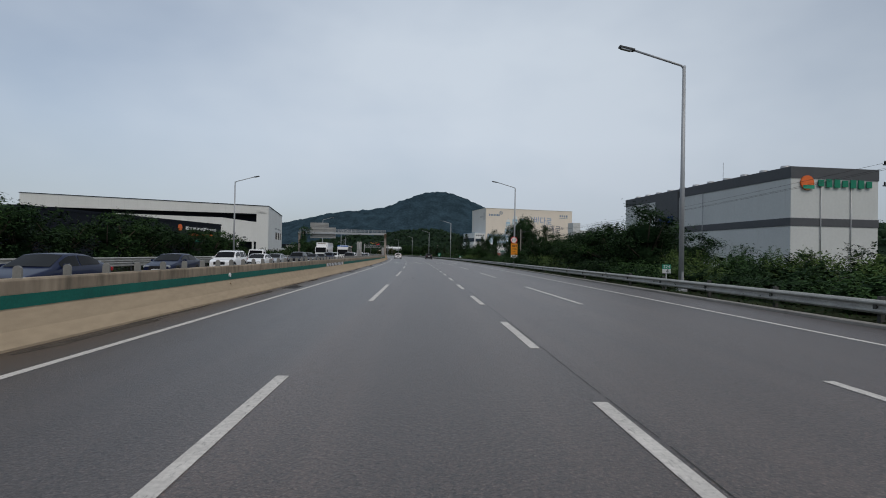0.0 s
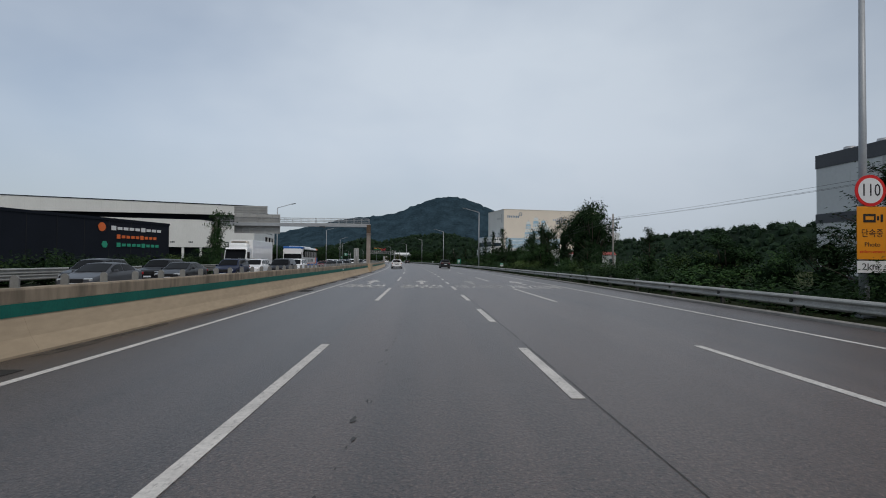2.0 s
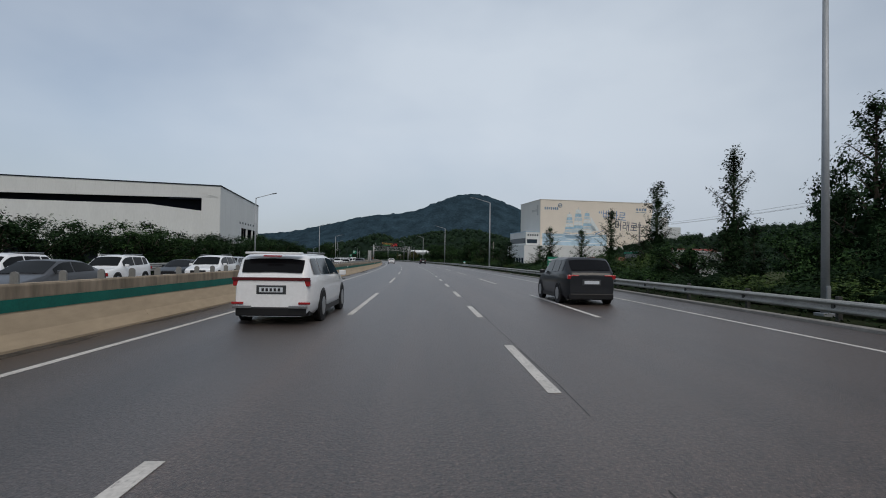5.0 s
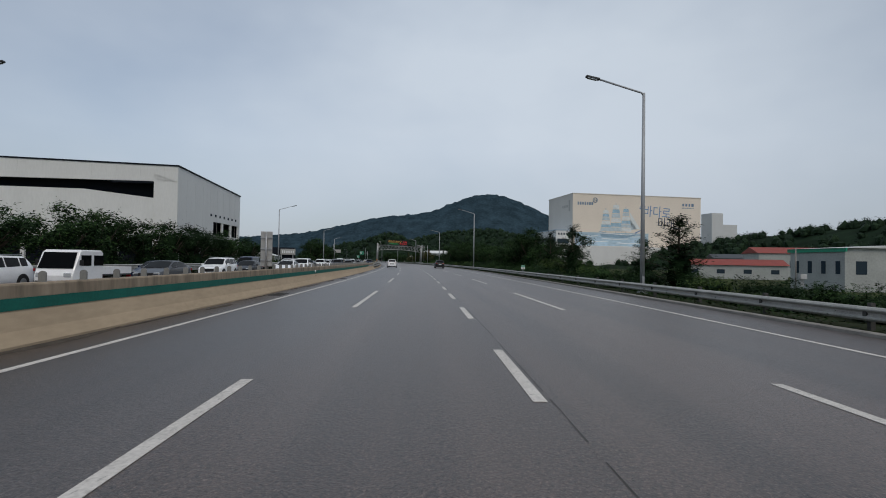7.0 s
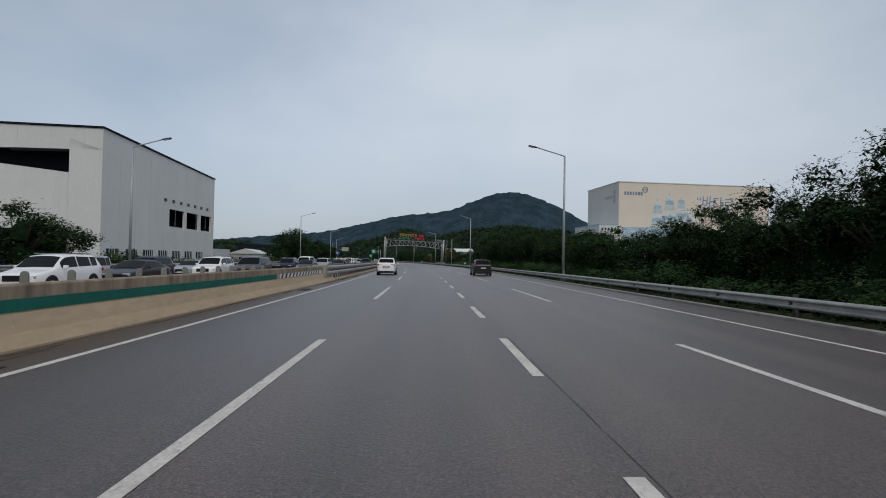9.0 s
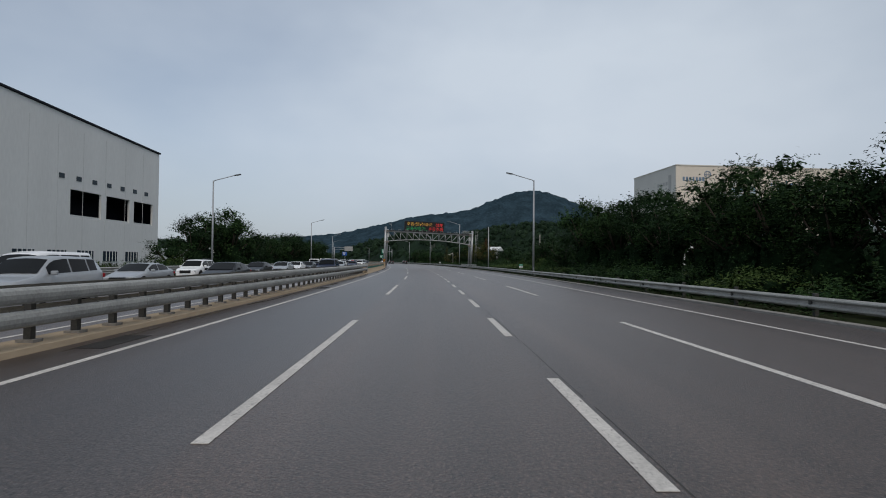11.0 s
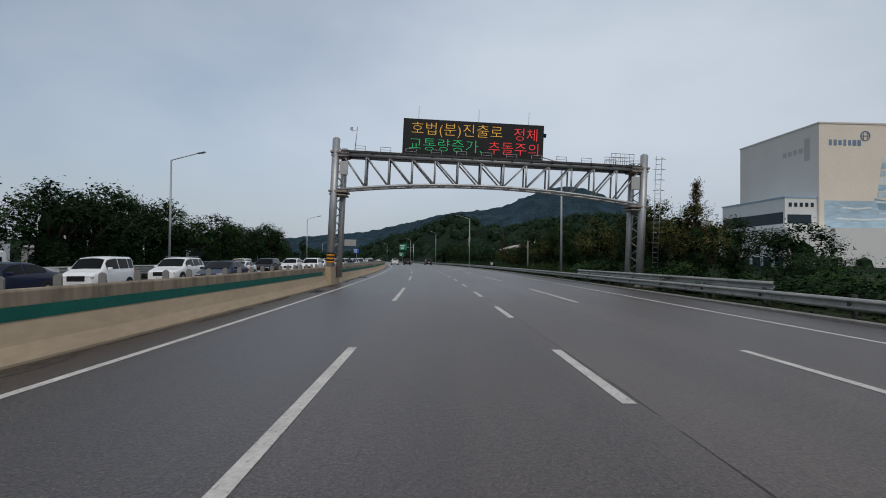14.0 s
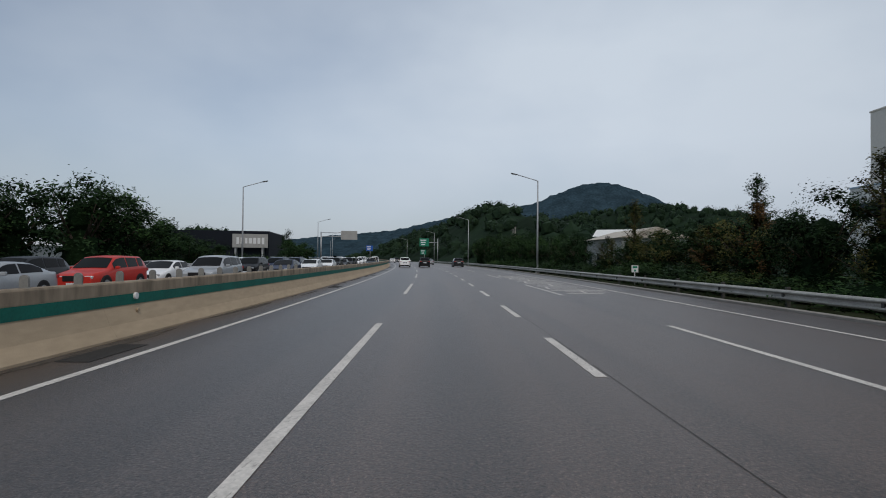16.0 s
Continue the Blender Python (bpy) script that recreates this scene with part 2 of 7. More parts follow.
M_RAIL = material("weathered galvanised rail", (0.35, 0.35, 0.33), 0.55, 0.3, spread=0.22, scale=1.5, fine=18)
M_POLE = material("grey painted pole", (0.36, 0.38, 0.40), 0.5, 0.3, spread=0.1, scale=2, fine=20)
M_PLATEGREY = material("grey plastic plate", (0.20, 0.20, 0.19), 0.7, spread=0.25, scale=6, fine=30, per_object=0.4)
M_POST = material("dark weathered post", (0.07, 0.07, 0.067), 0.7, 0.3, spread=0.2, scale=3, fine=20)
M_DARKGREY = material("dark grey metal", (0.06, 0.065, 0.07), 0.5, 0.3, spread=0.15)
M_GREYBOX = material("light grey box", (0.45, 0.46, 0.46), 0.5, spread=0.1)
M_LED_AMBER = glow("amber light dots", (0.9, 0.5, 0.08), 0.16)
M_LED_RED = glow("red light dots", (0.95, 0.05, 0.05), 0.3)
M_LED_GREEN = glow("green light dots", (0.02, 0.50, 0.16), 0.2)
M_RUST = material("stained gantry steel", (0.30, 0.26, 0.23), 0.7, 0.2, spread=0.25, scale=1.2, fine=9, stretch=(1, 1, 0.3))
M_BROWN = material("brown rusted steel", (0.105, 0.075, 0.052), 0.8, 0.1, spread=0.35, scale=1.6, fine=10)
M_DARK = material("black plastic", (0.012, 0.012, 0.013), 0.5, spread=0.2)
M_TYRE = material("tyre rubber", (0.018, 0.018, 0.019), 0.9, spread=0.2)
M_RIM = material("alloy rim", (0.35, 0.36, 0.37), 0.35, 0.8, spread=0.1)
M_GLASS = glass("dark car glass", (0.006, 0.007, 0.008), 0.03)
M_GLASS_BACK = glass("privacy glass", (0.006, 0.006, 0.007))
M_RED = material("red tail lamp", (0.35, 0.015, 0.02), 0.25, clear=0.6, spread=0.1)
M_LAMP = material("clear head lamp", (0.55, 0.58, 0.6), 0.15, 0.3, clear=0.8, spread=0.1)
M_PLATE = material("number plate", (0.62, 0.66, 0.70), 0.5, spread=0.05)
M_INK = material("dark ink", (0.02, 0.02, 0.022), 0.6, spread=0.1)
M_GRASS = material("verge grass and earth", (0.050, 0.060, 0.026), 0.95, spec=0.05, spread=0.6, scale=0.25, fine=3.0, bump=0.6, bump_scale=6)
# darker copy of the grass: shade under the rail painted into its colour
M_VERGE = material("verge soil and grass with painted shade", (0.022, 0.028, 0.012), 0.95, spec=0.05, spread=0.6, scale=0.25, fine=3.0, bump=0.6, bump_scale=6)
M_BARK = material("bark", (0.07, 0.055, 0.042), 0.95, spread=0.3, scale=3, fine=20, bump=0.5)
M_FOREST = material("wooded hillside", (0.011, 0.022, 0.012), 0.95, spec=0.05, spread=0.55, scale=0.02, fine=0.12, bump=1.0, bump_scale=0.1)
# distance haze is put into the base colour as blue
M_FARFOREST = material("wooded mountain with painted haze", (0.029, 0.051, 0.067), 1.0, spec=0.0, spread=0.4, scale=0.02, fine=0.13, bump=0.5, bump_scale=0.08)
M_WHITE = material("white wall panels", (0.70, 0.71, 0.70), 0.6, spread=0.05, scale=0.15, fine=2, stretch=(1, 1, 0.3))
# cladding of the navy hall; painted shade inside the white hall
M_NAVY_AND_SHADE = material("dark navy cladding and painted shade", (0.010, 0.013, 0.020), 0.7, spec=0.15, spread=0.12, scale=0.2, fine=2)
M_CREAM = material("cream painted cladding", (0.80, 0.72, 0.62), 0.7, spread=0.05, scale=0.08, fine=1.0)
M_GREYWALL = material("light grey cladding", (0.58, 0.60, 0.60), 0.6, spread=0.05, scale=0.2, fine=2.5)
M_BLUEWALL = material("pale blue panels", (0.36, 0.48, 0.60), 0.6, spread=0.06, scale=0.2, fine=2)
M_JOINT = material("panel joint", (0.58, 0.59, 0.58), 0.7, spread=0.1)
M_BAND = material("dark grey cladding band", (0.085, 0.09, 0.10), 0.6, spread=0.08, scale=0.3, fine=3)
M_CREAMEDGE = material("roof edge trim", (0.66, 0.61, 0.53), 0.6, spread=0.05)
# greyer, darker copy of the cream: this side's shade is painted in
M_CREAM_SHADE = material("cream end wall with painted shade", (0.70, 0.67, 0.62), 0.7, spread=0.05, scale=0.08, fine=1.0)
M_SEA = material("painted sea", (0.42, 0.56, 0.66), 0.7, spread=0.25, scale=0.12, fine=0.6, stretch=(0.4, 1, 1.5))
M_SHIP = material("painted hull", (0.26, 0.38, 0.48), 0.7, spread=0.2, scale=0.3, fine=2)
M_SAIL = material("painted sail", (0.54, 0.64, 0.69), 0.7, spread=0.2, scale=0.3, fine=2)
M_SAIL_BLUE = material("painted blue sail", (0.36, 0.54, 0.66), 0.7, spread=0.25, scale=0.3, fine=2)
M_WAVE = material("painted foam", (0.74, 0.78, 0.78), 0.7, spread=0.12, scale=0.3, fine=2)
M_INKBLUE = material("dark brush lettering", (0.055, 0.075, 0.13), 0.7, spread=0.15)
M_FAINT = material("faded wall lettering", (0.50, 0.48, 0.45), 0.7, spread=0.1)
M_SLOGAN = material("blue brush lettering", (0.17, 0.30, 0.50), 0.7, spread=0.15)
M_LOGOBLUE = material("grey blue lettering", (0.18, 0.26, 0.36), 0.7, spread=0.08)
M_SIGNORANGE = material("orange sign paint", (0.75, 0.16, 0.04), 0.5, spread=0.08)
M_SIGNTEAL = material("green sign paint", (0.03, 0.32, 0.20), 0.5, spread=0.08)
M_BLUEPANE = glass("blue tinted pane", (0.02, 0.05, 0.22))
M_WINDOW = glass("building glass", (0.03, 0.045, 0.06))
M_BEIGEROOF = material("faded beige roof sheet", (0.42, 0.385, 0.33), 0.7, spread=0.12, scale=0.5, fine=4)
M_SHEDWALL = material("weathered shed wall", (0.36, 0.38, 0.37), 0.7, spread=0.15, scale=0.4, fine=4)
M_ROOFRED = material("red roof sheet", (0.25, 0.05, 0.036), 0.6, spread=0.15, scale=0.6, fine=6)
M_ORANGE = material("orange sign board", (0.72, 0.27, 0.015), 0.5, spread=0.05)
M_SIGNWHITE = material("white sign face", (0.72, 0.73, 0.74), 0.5, spread=0.04)
M_SIGNRED = material("red sign ring", (0.60, 0.02, 0.02), 0.5, spread=0.05)
M_SIGNGREEN = material("green sign face", (0.01, 0.20, 0.12), 0.5, spread=0.06)
M_SIGNBLUE = material("blue sign face", (0.02, 0.10, 0.42), 0.5, spread=0.06)
M_SIGNBACK = material("bare aluminium sign back", (0.37, 0.37, 0.36), 0.55, 0.3, spread=0.12, scale=1, fine=8)


# ---- mesh helpers ----
def part(name, bm, mat, parent=None, label="", smooth=False):
    me = bpy.data.meshes.new(name)
    if smooth:
        for f in bm.faces:
            f.smooth = True
    bm.to_mesh(me)
    bm.free()
    for k in (mat if isinstance(mat, (list, tuple)) else [mat]):
        me.materials.append(k)
    ob = new(name, me)
    if parent is not None:
        ob.parent = parent
    if label:
        ob["label"] = label
    return ob


def box(bm, c, size, turn=None, bevel=0.0, mi=0):
    """A box round the centre c; turn: a rotation matrix about its centre."""
    m = Matrix.Translation(c) @ (turn.to_4x4() if turn else Matrix()) @ Matrix.Diagonal((*size, 1))
    made = bmesh.ops.create_cube(bm, size=1.0, matrix=m)
    faces = {f for v in made["verts"] for f in v.link_faces}
    for f in faces:
        f.material_index = mi
    if bevel:
        edges = list({e for v in made["verts"] for e in v.link_edges})
        bmesh.ops.bevel(bm, geom=edges, offset=bevel, segments=2, affect="EDGES", profile=0.5)
    return bm


def boxed(c, size, bevel=0.0):
    return box(bmesh.new(), c, size, bevel=bevel)


def tube(bm, a, b, r0, r1=None, n=10, mi=0):
    """A capped round bar from a to b."""
    a, b = Vector(a), Vector(b)
    r1 = r0 if r1 is None else r1
    q = (b - a).to_track_quat("Z", "Y")
    rings = []
    for p, r in ((a, r0), (b, r1)):
        rings.append([bm.verts.new(p + q @ Vector((r * math.cos(k * math.tau / n), r * math.sin(k * math.tau / n), 0))) for k in range(n)])
    fs = [bm.faces.new((rings[0][k], rings[0][(k + 1) % n], rings[1][(k + 1) % n], rings[1][k])) for k in range(n)]
    for f in fs:
        f.smooth = True
    fs += [bm.faces.new(rings[0][::-1]), bm.faces.new(rings[1])]
    for f in fs:
        f.material_index = mi
    return bm


def bent(bm, pts, r, n=8):
    """One bent bar through the points."""
    pts = [Vector(p) for p in pts]
    rings = []
    for i, p in enumerate(pts):
        q = (pts[min(i + 1, len(pts) - 1)] - pts[max(i - 1, 0)]).to_track_quat("Z", "Y")
        rings.append([bm.verts.new(p + q @ Vector((r * math.cos(k * math.tau / n), r * math.sin(k * math.tau / n), 0))) for k in range(n)])
    for a, b in zip(rings, rings[1:]):
        for k in range(n):
            bm.faces.new((a[k], a[(k + 1) % n], b[(k + 1) % n], b[k])).smooth = True
    bm.faces.new(rings[0][::-1])
    bm.faces.new(rings[-1])
    return bm


def tubed(a, b, r0, r1=None, n=10):
    return tube(bmesh.new(), a, b, r0, r1, n)


def empty(name, m, label, category, group="", kind=""):
    ob = new(name)
    ob.matrix_world = m
    return tagged(ob, label, category, group, kind)


def sweep(profile, s0, s1, step=4.0, close=True, uv=False, z=0.0):
    """A strip or bar along the road; profile: points (D, z)."""
    bm = bmesh.new()
    n = max(1, int(round((s1 - s0) / step)))
    rows = []
    ss = [s0 + (s1 - s0) * i / n for i in range(n + 1)]
    for s in ss:
        rows.append([bm.verts.new(at(s, d, zz + z)) for d, zz in profile])
    lay = bm.loops.layers.uv.new("road") if uv else None
    k = len(profile)
    for i in range(n):
        for j in range(k if close else k - 1):
            f = bm.faces.new((rows[i][j], rows[i][(j + 1) % k], rows[i + 1][(j + 1) % k], rows[i + 1][j]))
            if uv:
                for lp, (q, jj) in zip(f.loops, ((i, j), (i, (j + 1) % k), (i + 1, (j + 1) % k), (i + 1, j))):
                    lp[lay].uv = (profile[jj][0], ss[q])
    if close:
        bm.faces.new(rows[0])
        bm.faces.new(rows[-1][::-1])
    bmesh.ops.recalc_face_normals(bm, faces=bm.faces)
    return bm

# ---- ground and road ----
FAR_S, BACK_S = 1300.0, -120.0


def fall(d):
    """The oncoming carriageway leans a little outwards."""
    return -0.018 * max(0.0, -7.0 - d)


g = bmesh.new()
for i in range(40):
    for j in range(44):
        x0, y0 = -3600 + i * 180, -1500 + j * 150
        g.faces.new([g.verts.new(p) for p in ((x0, y0, -1.6), (x0 + 180, y0, -1.6), (x0 + 180, y0 + 150, -1.6), (x0, y0 + 150, -1.6))])
bmesh.ops.remove_doubles(g, verts=g.verts, dist=0.01)
tagged(part("ground", g, M_GRASS), "dull green grass and bare earth of the plain", "ground", kind="structure")
bank = sweep([(-90, -1.58), (-60, -0.9), (-30, -0.5), (-24.2, -0.45), (-23.8, -0.5), (-6.5, -0.5), (10.4, -0.5), (10.56, 0.05), (11.6, 0.04), (13.5, -0.08), (24, -0.6), (50, -1.58)], BACK_S, FAR_S, 8.0, close=False)
tagged(part("verge", bank, M_VERGE), "grass verges that slope away beside the motorway", "verge", kind="structure")

road = sweep([(d, fall(d)) for d in (-24.0, -21.4, -18.0, -14.7, -11.3, -8.0, -7.0, -6.5, -5.05, -1.75, 1.75, 5.05, 8.4, 10.45)], BACK_S, FAR_S, 4.0, close=False, uv=True)
ROAD = tagged(part("road", road, M_ASPHALT), "worn grey asphalt of a wide motorway with a dark middle lane", "road", kind="structure")


def stripe(name, s0, s1, d, width, label="", mat=None, lift=0.0):
    a, b = d - width / 2, d + width / 2
    return part(name, sweep([(a, fall(a) + 0.002 + lift), (b, fall(b) + 0.002 + lift), (b, fall(b) + 0.008 + lift), (a, fall(a) + 0.008 + lift)], s0, s1, 5.0), mat or M_PAINT, ROAD, label)


for d in (-5.02, 8.40, -8.0, -21.4):
    stripe("edge_line", BACK_S, 900, d, 0.13, "long white edge line")
for k in range(-3, 45):
    far = 6.84 + 20.05 * k
    sway = float(np.interp(far, (6.8, 26.9, 247, 267.5, 287, 347, 367.7, 387.8, 408), (-0.08, 0, 0, 0.035, 0, 0, 0.13, 0.03, 0)))
    for d in (-1.75 + sway, 5.05):
        stripe("lane_dash", far - 9.42, far - 0.05, d, 0.15)
    if k < 32:
        for d in (-11.3, -14.7, -18.0):
            stripe("lane_dash", far - 8.0, far, d, 0.15)
# short dashes between the second and third lane, unevenly spaced
SHORT = [5.7, 12.5, 20.3, 27.8, 35.7, 43.3, 50.2, 58.2, 66.6, 74.2, 81.4, 89.2, 96, 103.1, 110.8, 118.7, 128.3, 136.8, 144.8, 152.8, 161, 169, 177.2, 185.4, 193.6, 201.6, 209.8, 218.4, 226, 232.9, 241, 248.5, 254.6, 261, 267.9, 275.3, 283, 290.6, 298.2, 305.8, 313.3, 320.8, 328.3, 335.4, 342.2, 349.1, 356.2, 361.2, 368.5, 376.5, 384.5, 391.5, 399.6, 407.7, 416.4, 424.7, 433, 441.7, 450, 458.4, 465.8, 473.1]
SHORT += [SHORT[-1] + 8.0 * k for k in range(1, 22)] + [SHORT[0] - 7.6 * k for k in range(1, 4)]
for far in SHORT:
    stripe("lane_dash", far - 3.5, far, 1.75, 0.16)
# the seam between two lanes: short wavering lengths with gaps
seam_rnd = random.Random(14)
bm = bmesh.new()
u = -60.0
while u < 620:
    run = seam_rnd.uniform(1.2, 5.0)
    row = []
    for k in range(7):
        q = u + run * k / 6
        c = 1.885 + 0.022 * noise.noise((q * 0.35, 2.0, 0.0)) + 0.008 * noise.noise((q * 2.1, 5.0, 0.0))
        w = 0.007 + 0.005 * noise.noise((q * 1.3, 9.0, 0.0))
        row.append([bm.verts.new(at(q, c - w, 0.003)), bm.verts.new(at(q, c + w, 0.003))])
    for a, b in zip(row, row[1:]):
        bm.faces.new((a[0], a[1], b[1], b[0]))
    u += run + (seam_rnd.uniform(0.1, 0.5) if seam_rnd.random() < 0.8 else seam_rnd.uniform(1.5, 5.0))
bmesh.ops.recalc_face_normals(bm, faces=bm.faces)
part("tar_seam", bm, M_SEAM, ROAD, "dark broken tar seam between two lanes")
for k in range(-2, 34):
    stripe("drain_grate", 3.0 + 20.0 * k, 4.6 + 20.0 * k, -5.62, 0.5, "dark iron drain grate with silt", M_TAR)
# silt and debris gathered along the foot of the barrier
silt_rnd = random.Random(33)
bm = bmesh.new()
u = -20.0
while u < 560:
    run, wide = silt_rnd.uniform(0.5, 2.6), silt_rnd.uniform(0.04, 0.15)
    mid = silt_rnd.uniform(-6.06, -5.8)
    n = 16
    bm.faces.new([bm.verts.new(at(u + run * math.sin(k * math.tau / n) * silt_rnd.uniform(0.7, 1.2), min(-5.2, max(-6.1, mid + wide * math.cos(k * math.tau / n) * silt_rnd.uniform(0.5, 1.3))), 0.0030 + 0.0004 * silt_rnd.random())) for k in range(n)])
    u += run + silt_rnd.uniform(0.4, 5.0)
bmesh.ops.recalc_face_normals(bm, faces=bm.faces)
part("silt", bm, M_SILT, ROAD, "dark brown silt along the barrier foot")
# oil spots
for s, d, r in ((33.9, -0.58, 0.045), (34.25, -0.55, 0.03), (35.6, -0.5, 0.03), (35.8, -0.64, 0.03), (48.1, -1.42, 0.05)):
    bm = bmesh.new()
    n = 14
    ring = [bm.verts.new(at(s + r * 4.0 * math.sin(k * math.tau / n) * (1 + 0.6 * noise.noise((k * 0.9, s, 0))), d + r * math.cos(k * math.tau / n) * (1 + 0.6 * noise.noise((k * 0.8, d, 3))), 0.004)) for k in range(n)]
    bm.faces.new(ring)
    bmesh.ops.recalc_face_normals(bm, faces=bm.faces)
    part("oil_stain", bm, M_TAR, ROAD, "dark oil stain")


# a trail of oil drips down our lane
drip = random.Random(4)
bm = bmesh.new()
for k in range(150):
    s = drip.uniform(54, 92)
    d = -0.62 + 0.012 * (s - 60) + drip.gauss(0, 0.05)
    r = abs(drip.gauss(0, 0.010)) + 0.004
    bm.faces.new([bm.verts.new(at(s + 4.0 * r * math.sin(a) * drip.uniform(0.6, 1.3), d + r * math.cos(a) * drip.uniform(0.5, 1.4), 0.0035 + 0.00002 * k)) for a in [q * math.tau / 9 for q in range(9)]])
bmesh.ops.recalc_face_normals(bm, faces=bm.faces)
part("oil_drips", bm, M_SEAM, ROAD, "thin trail of dark oil drips")


def paint_poly(name, pts, mat, label="", lift=0.0):
    """A flat painted shape on the road from (S, D) corners."""
    bm = bmesh.new()
    f = bm.faces.new([bm.verts.new(at(s, d, 0.003 + lift)) for s, d in pts])
    f.normal_update()
    if f.normal.z < 0:
        f.normal_flip()
    up = bmesh.ops.extrude_face_region(bm, geom=[f])
    for v in [e for e in up["geom"] if isinstance(e, bmesh.types.BMVert)]:
        v.co.z += 0.002
    return part(name, bm, mat, ROAD, label)


def stroke(p, q, w, mat, lift=0.0):
    (s0, d0), (s1, d1) = p, q
    if abs(s1 - s0) > 0.4:
        pts = [(s0, d0 - w / 2), (s0, d0 + w / 2), (s1, d1 + w / 2), (s1, d1 - w / 2)]
    else:
        pts = [(s0 - w, d0), (s0 + w, d0), (s1 + w, d1), (s1 - w, d1)]
    return paint_poly("painted_bar", pts, mat, lift=lift)


FIRST = [((90.75, -1.2), (90.75, -0.47)), ((90.6, -0.82), (89.9, -0.83)), ((89.9, -0.83), (89.3, -1.2)), ((90.0, -0.8), (89.35, -0.5)), ((89.05, -1.3), (89.05, -0.45)), ((88.95, -0.86), (88.7, -0.86)),
         ((90.85, -0.31), (88.9, -0.33)), ((90.85, 0.28), (88.9, 0.28)), ((89.8, -0.3), (89.8, 0.28)), ((88.98, -0.33), (88.98, 0.28)), ((88.52, -0.42), (88.52, 0.38)), ((88.42, 0.0), (87.6, 0.0)),
         ((90.85, 0.70), (89.9, 0.76)), ((89.9, 0.76), (88.95, 0.48)), ((89.9, 0.78), (89.0, 1.02)), ((90.85, 1.10), (88.7, 1.14)), ((89.95, 0.92), (89.95, 1.12)), ((88.55, 0.46), (87.6, 0.46)), ((87.66, 0.46), (87.66, 1.2))]
SECOND = [((90.75, -1.45), (90.75, -1.12)), ((90.7, -1.28), (89.7, -1.30)), ((89.7, -1.30), (88.1, -1.5)), ((89.7, -1.26), (88.3, -1.06)), ((90.85, -0.95), (87.5, -0.95)), ((90.85, -0.76), (87.5, -0.76)),
          ((90.5, -0.52), (90.8, -0.38)), ((90.8, -0.36), (90.3, -0.16)), ((90.3, -0.16), (87.7, -0.54)), ((87.66, -0.56), (87.66, -0.12)),
          ((90.75, -0.05), (90.75, 0.62)), ((90.6, 0.28), (89.4, 0.0)), ((90.3, 0.3), (89.4, 0.56)), ((89.05, -0.06), (89.05, 0.64)), ((88.95, 0.28), (88.7, 0.28)),
          ((90.85, 0.80), (89.2, 0.80)), ((90.85, 1.36), (89.2, 1.36)), ((90.0, 0.80), (90.0, 1.36)), ((89.25, 0.80), (89.25, 1.36)), ((88.7, 0.72), (88.7, 1.45)), ((88.6, 1.08), (87.6, 1.08))]


def painted_ring(s, d, rs, rd, w, mat):
    bm = bmesh.new()
    n = 22
    loops = [[bm.verts.new(at(s + (rs - e * 1.6) * math.sin(k * math.tau / n), d + (rd - e) * math.cos(k * math.tau / n), z)) for k in range(n)] for e, z in ((0, 0.003), (0, 0.006), (w, 0.006), (w, 0.003))]
    for a, b in zip(loops, loops[1:]):
        for k in range(n):
            bm.faces.new((a[k], a[(k + 1) % n], b[(k + 1) % n], b[k]))
    bmesh.ops.recalc_face_normals(bm, faces=bm.faces)
    return part("painted_ring", bm, mat, ROAD)


for lane, mat, word in ((-3.4, M_PAINT_LETTER, FIRST), (0.0, M_PAINT_LETTER, FIRST), (3.4, M_PAINT_WORN, SECOND), (6.75, M_PAINT_LETTER, SECOND)):
    paint_poly("painted_arrow", [(92.2, lane - 0.115), (92.2, lane + 0.115), (95.6, lane + 0.125), (95.55, lane + 0.5), (98.6, lane), (95.55, lane - 0.5), (95.6, lane - 0.125)], mat, "white painted straight-ahead arrow")
    for k, (a, b) in enumerate(word):
        stroke((a[0], a[1] + lane), (b[0], b[1] + lane), (0.15 if word is FIRST else 0.12) if abs(a[0] - b[0]) > 0.4 else 0.11, mat, 0.0002 * k)
    painted_ring(88.15, lane + (-0.86 if word is FIRST else 0.29), 0.58, 0.40 if word is FIRST else 0.33, 0.11, mat)
for k in range(22):
    s = 480 + 1.15 * k
    stroke((s, 5.6 + 0.3 * math.sin(k * 2.1)), (s + 0.05, 7.7 - 0.4 * math.cos(k * 1.7)), 0.16, M_PAINT_LETTER, 0.0004 * (k % 3))
    if k % 3 == 0:
        stroke((s, 6.0 + 0.5 * math.cos(k)), (s + 2.2, 6.3 + 0.5 * math.cos(k)), 0.16, M_PAINT_LETTER, 0.0014 + 0.0004 * (k % 4))

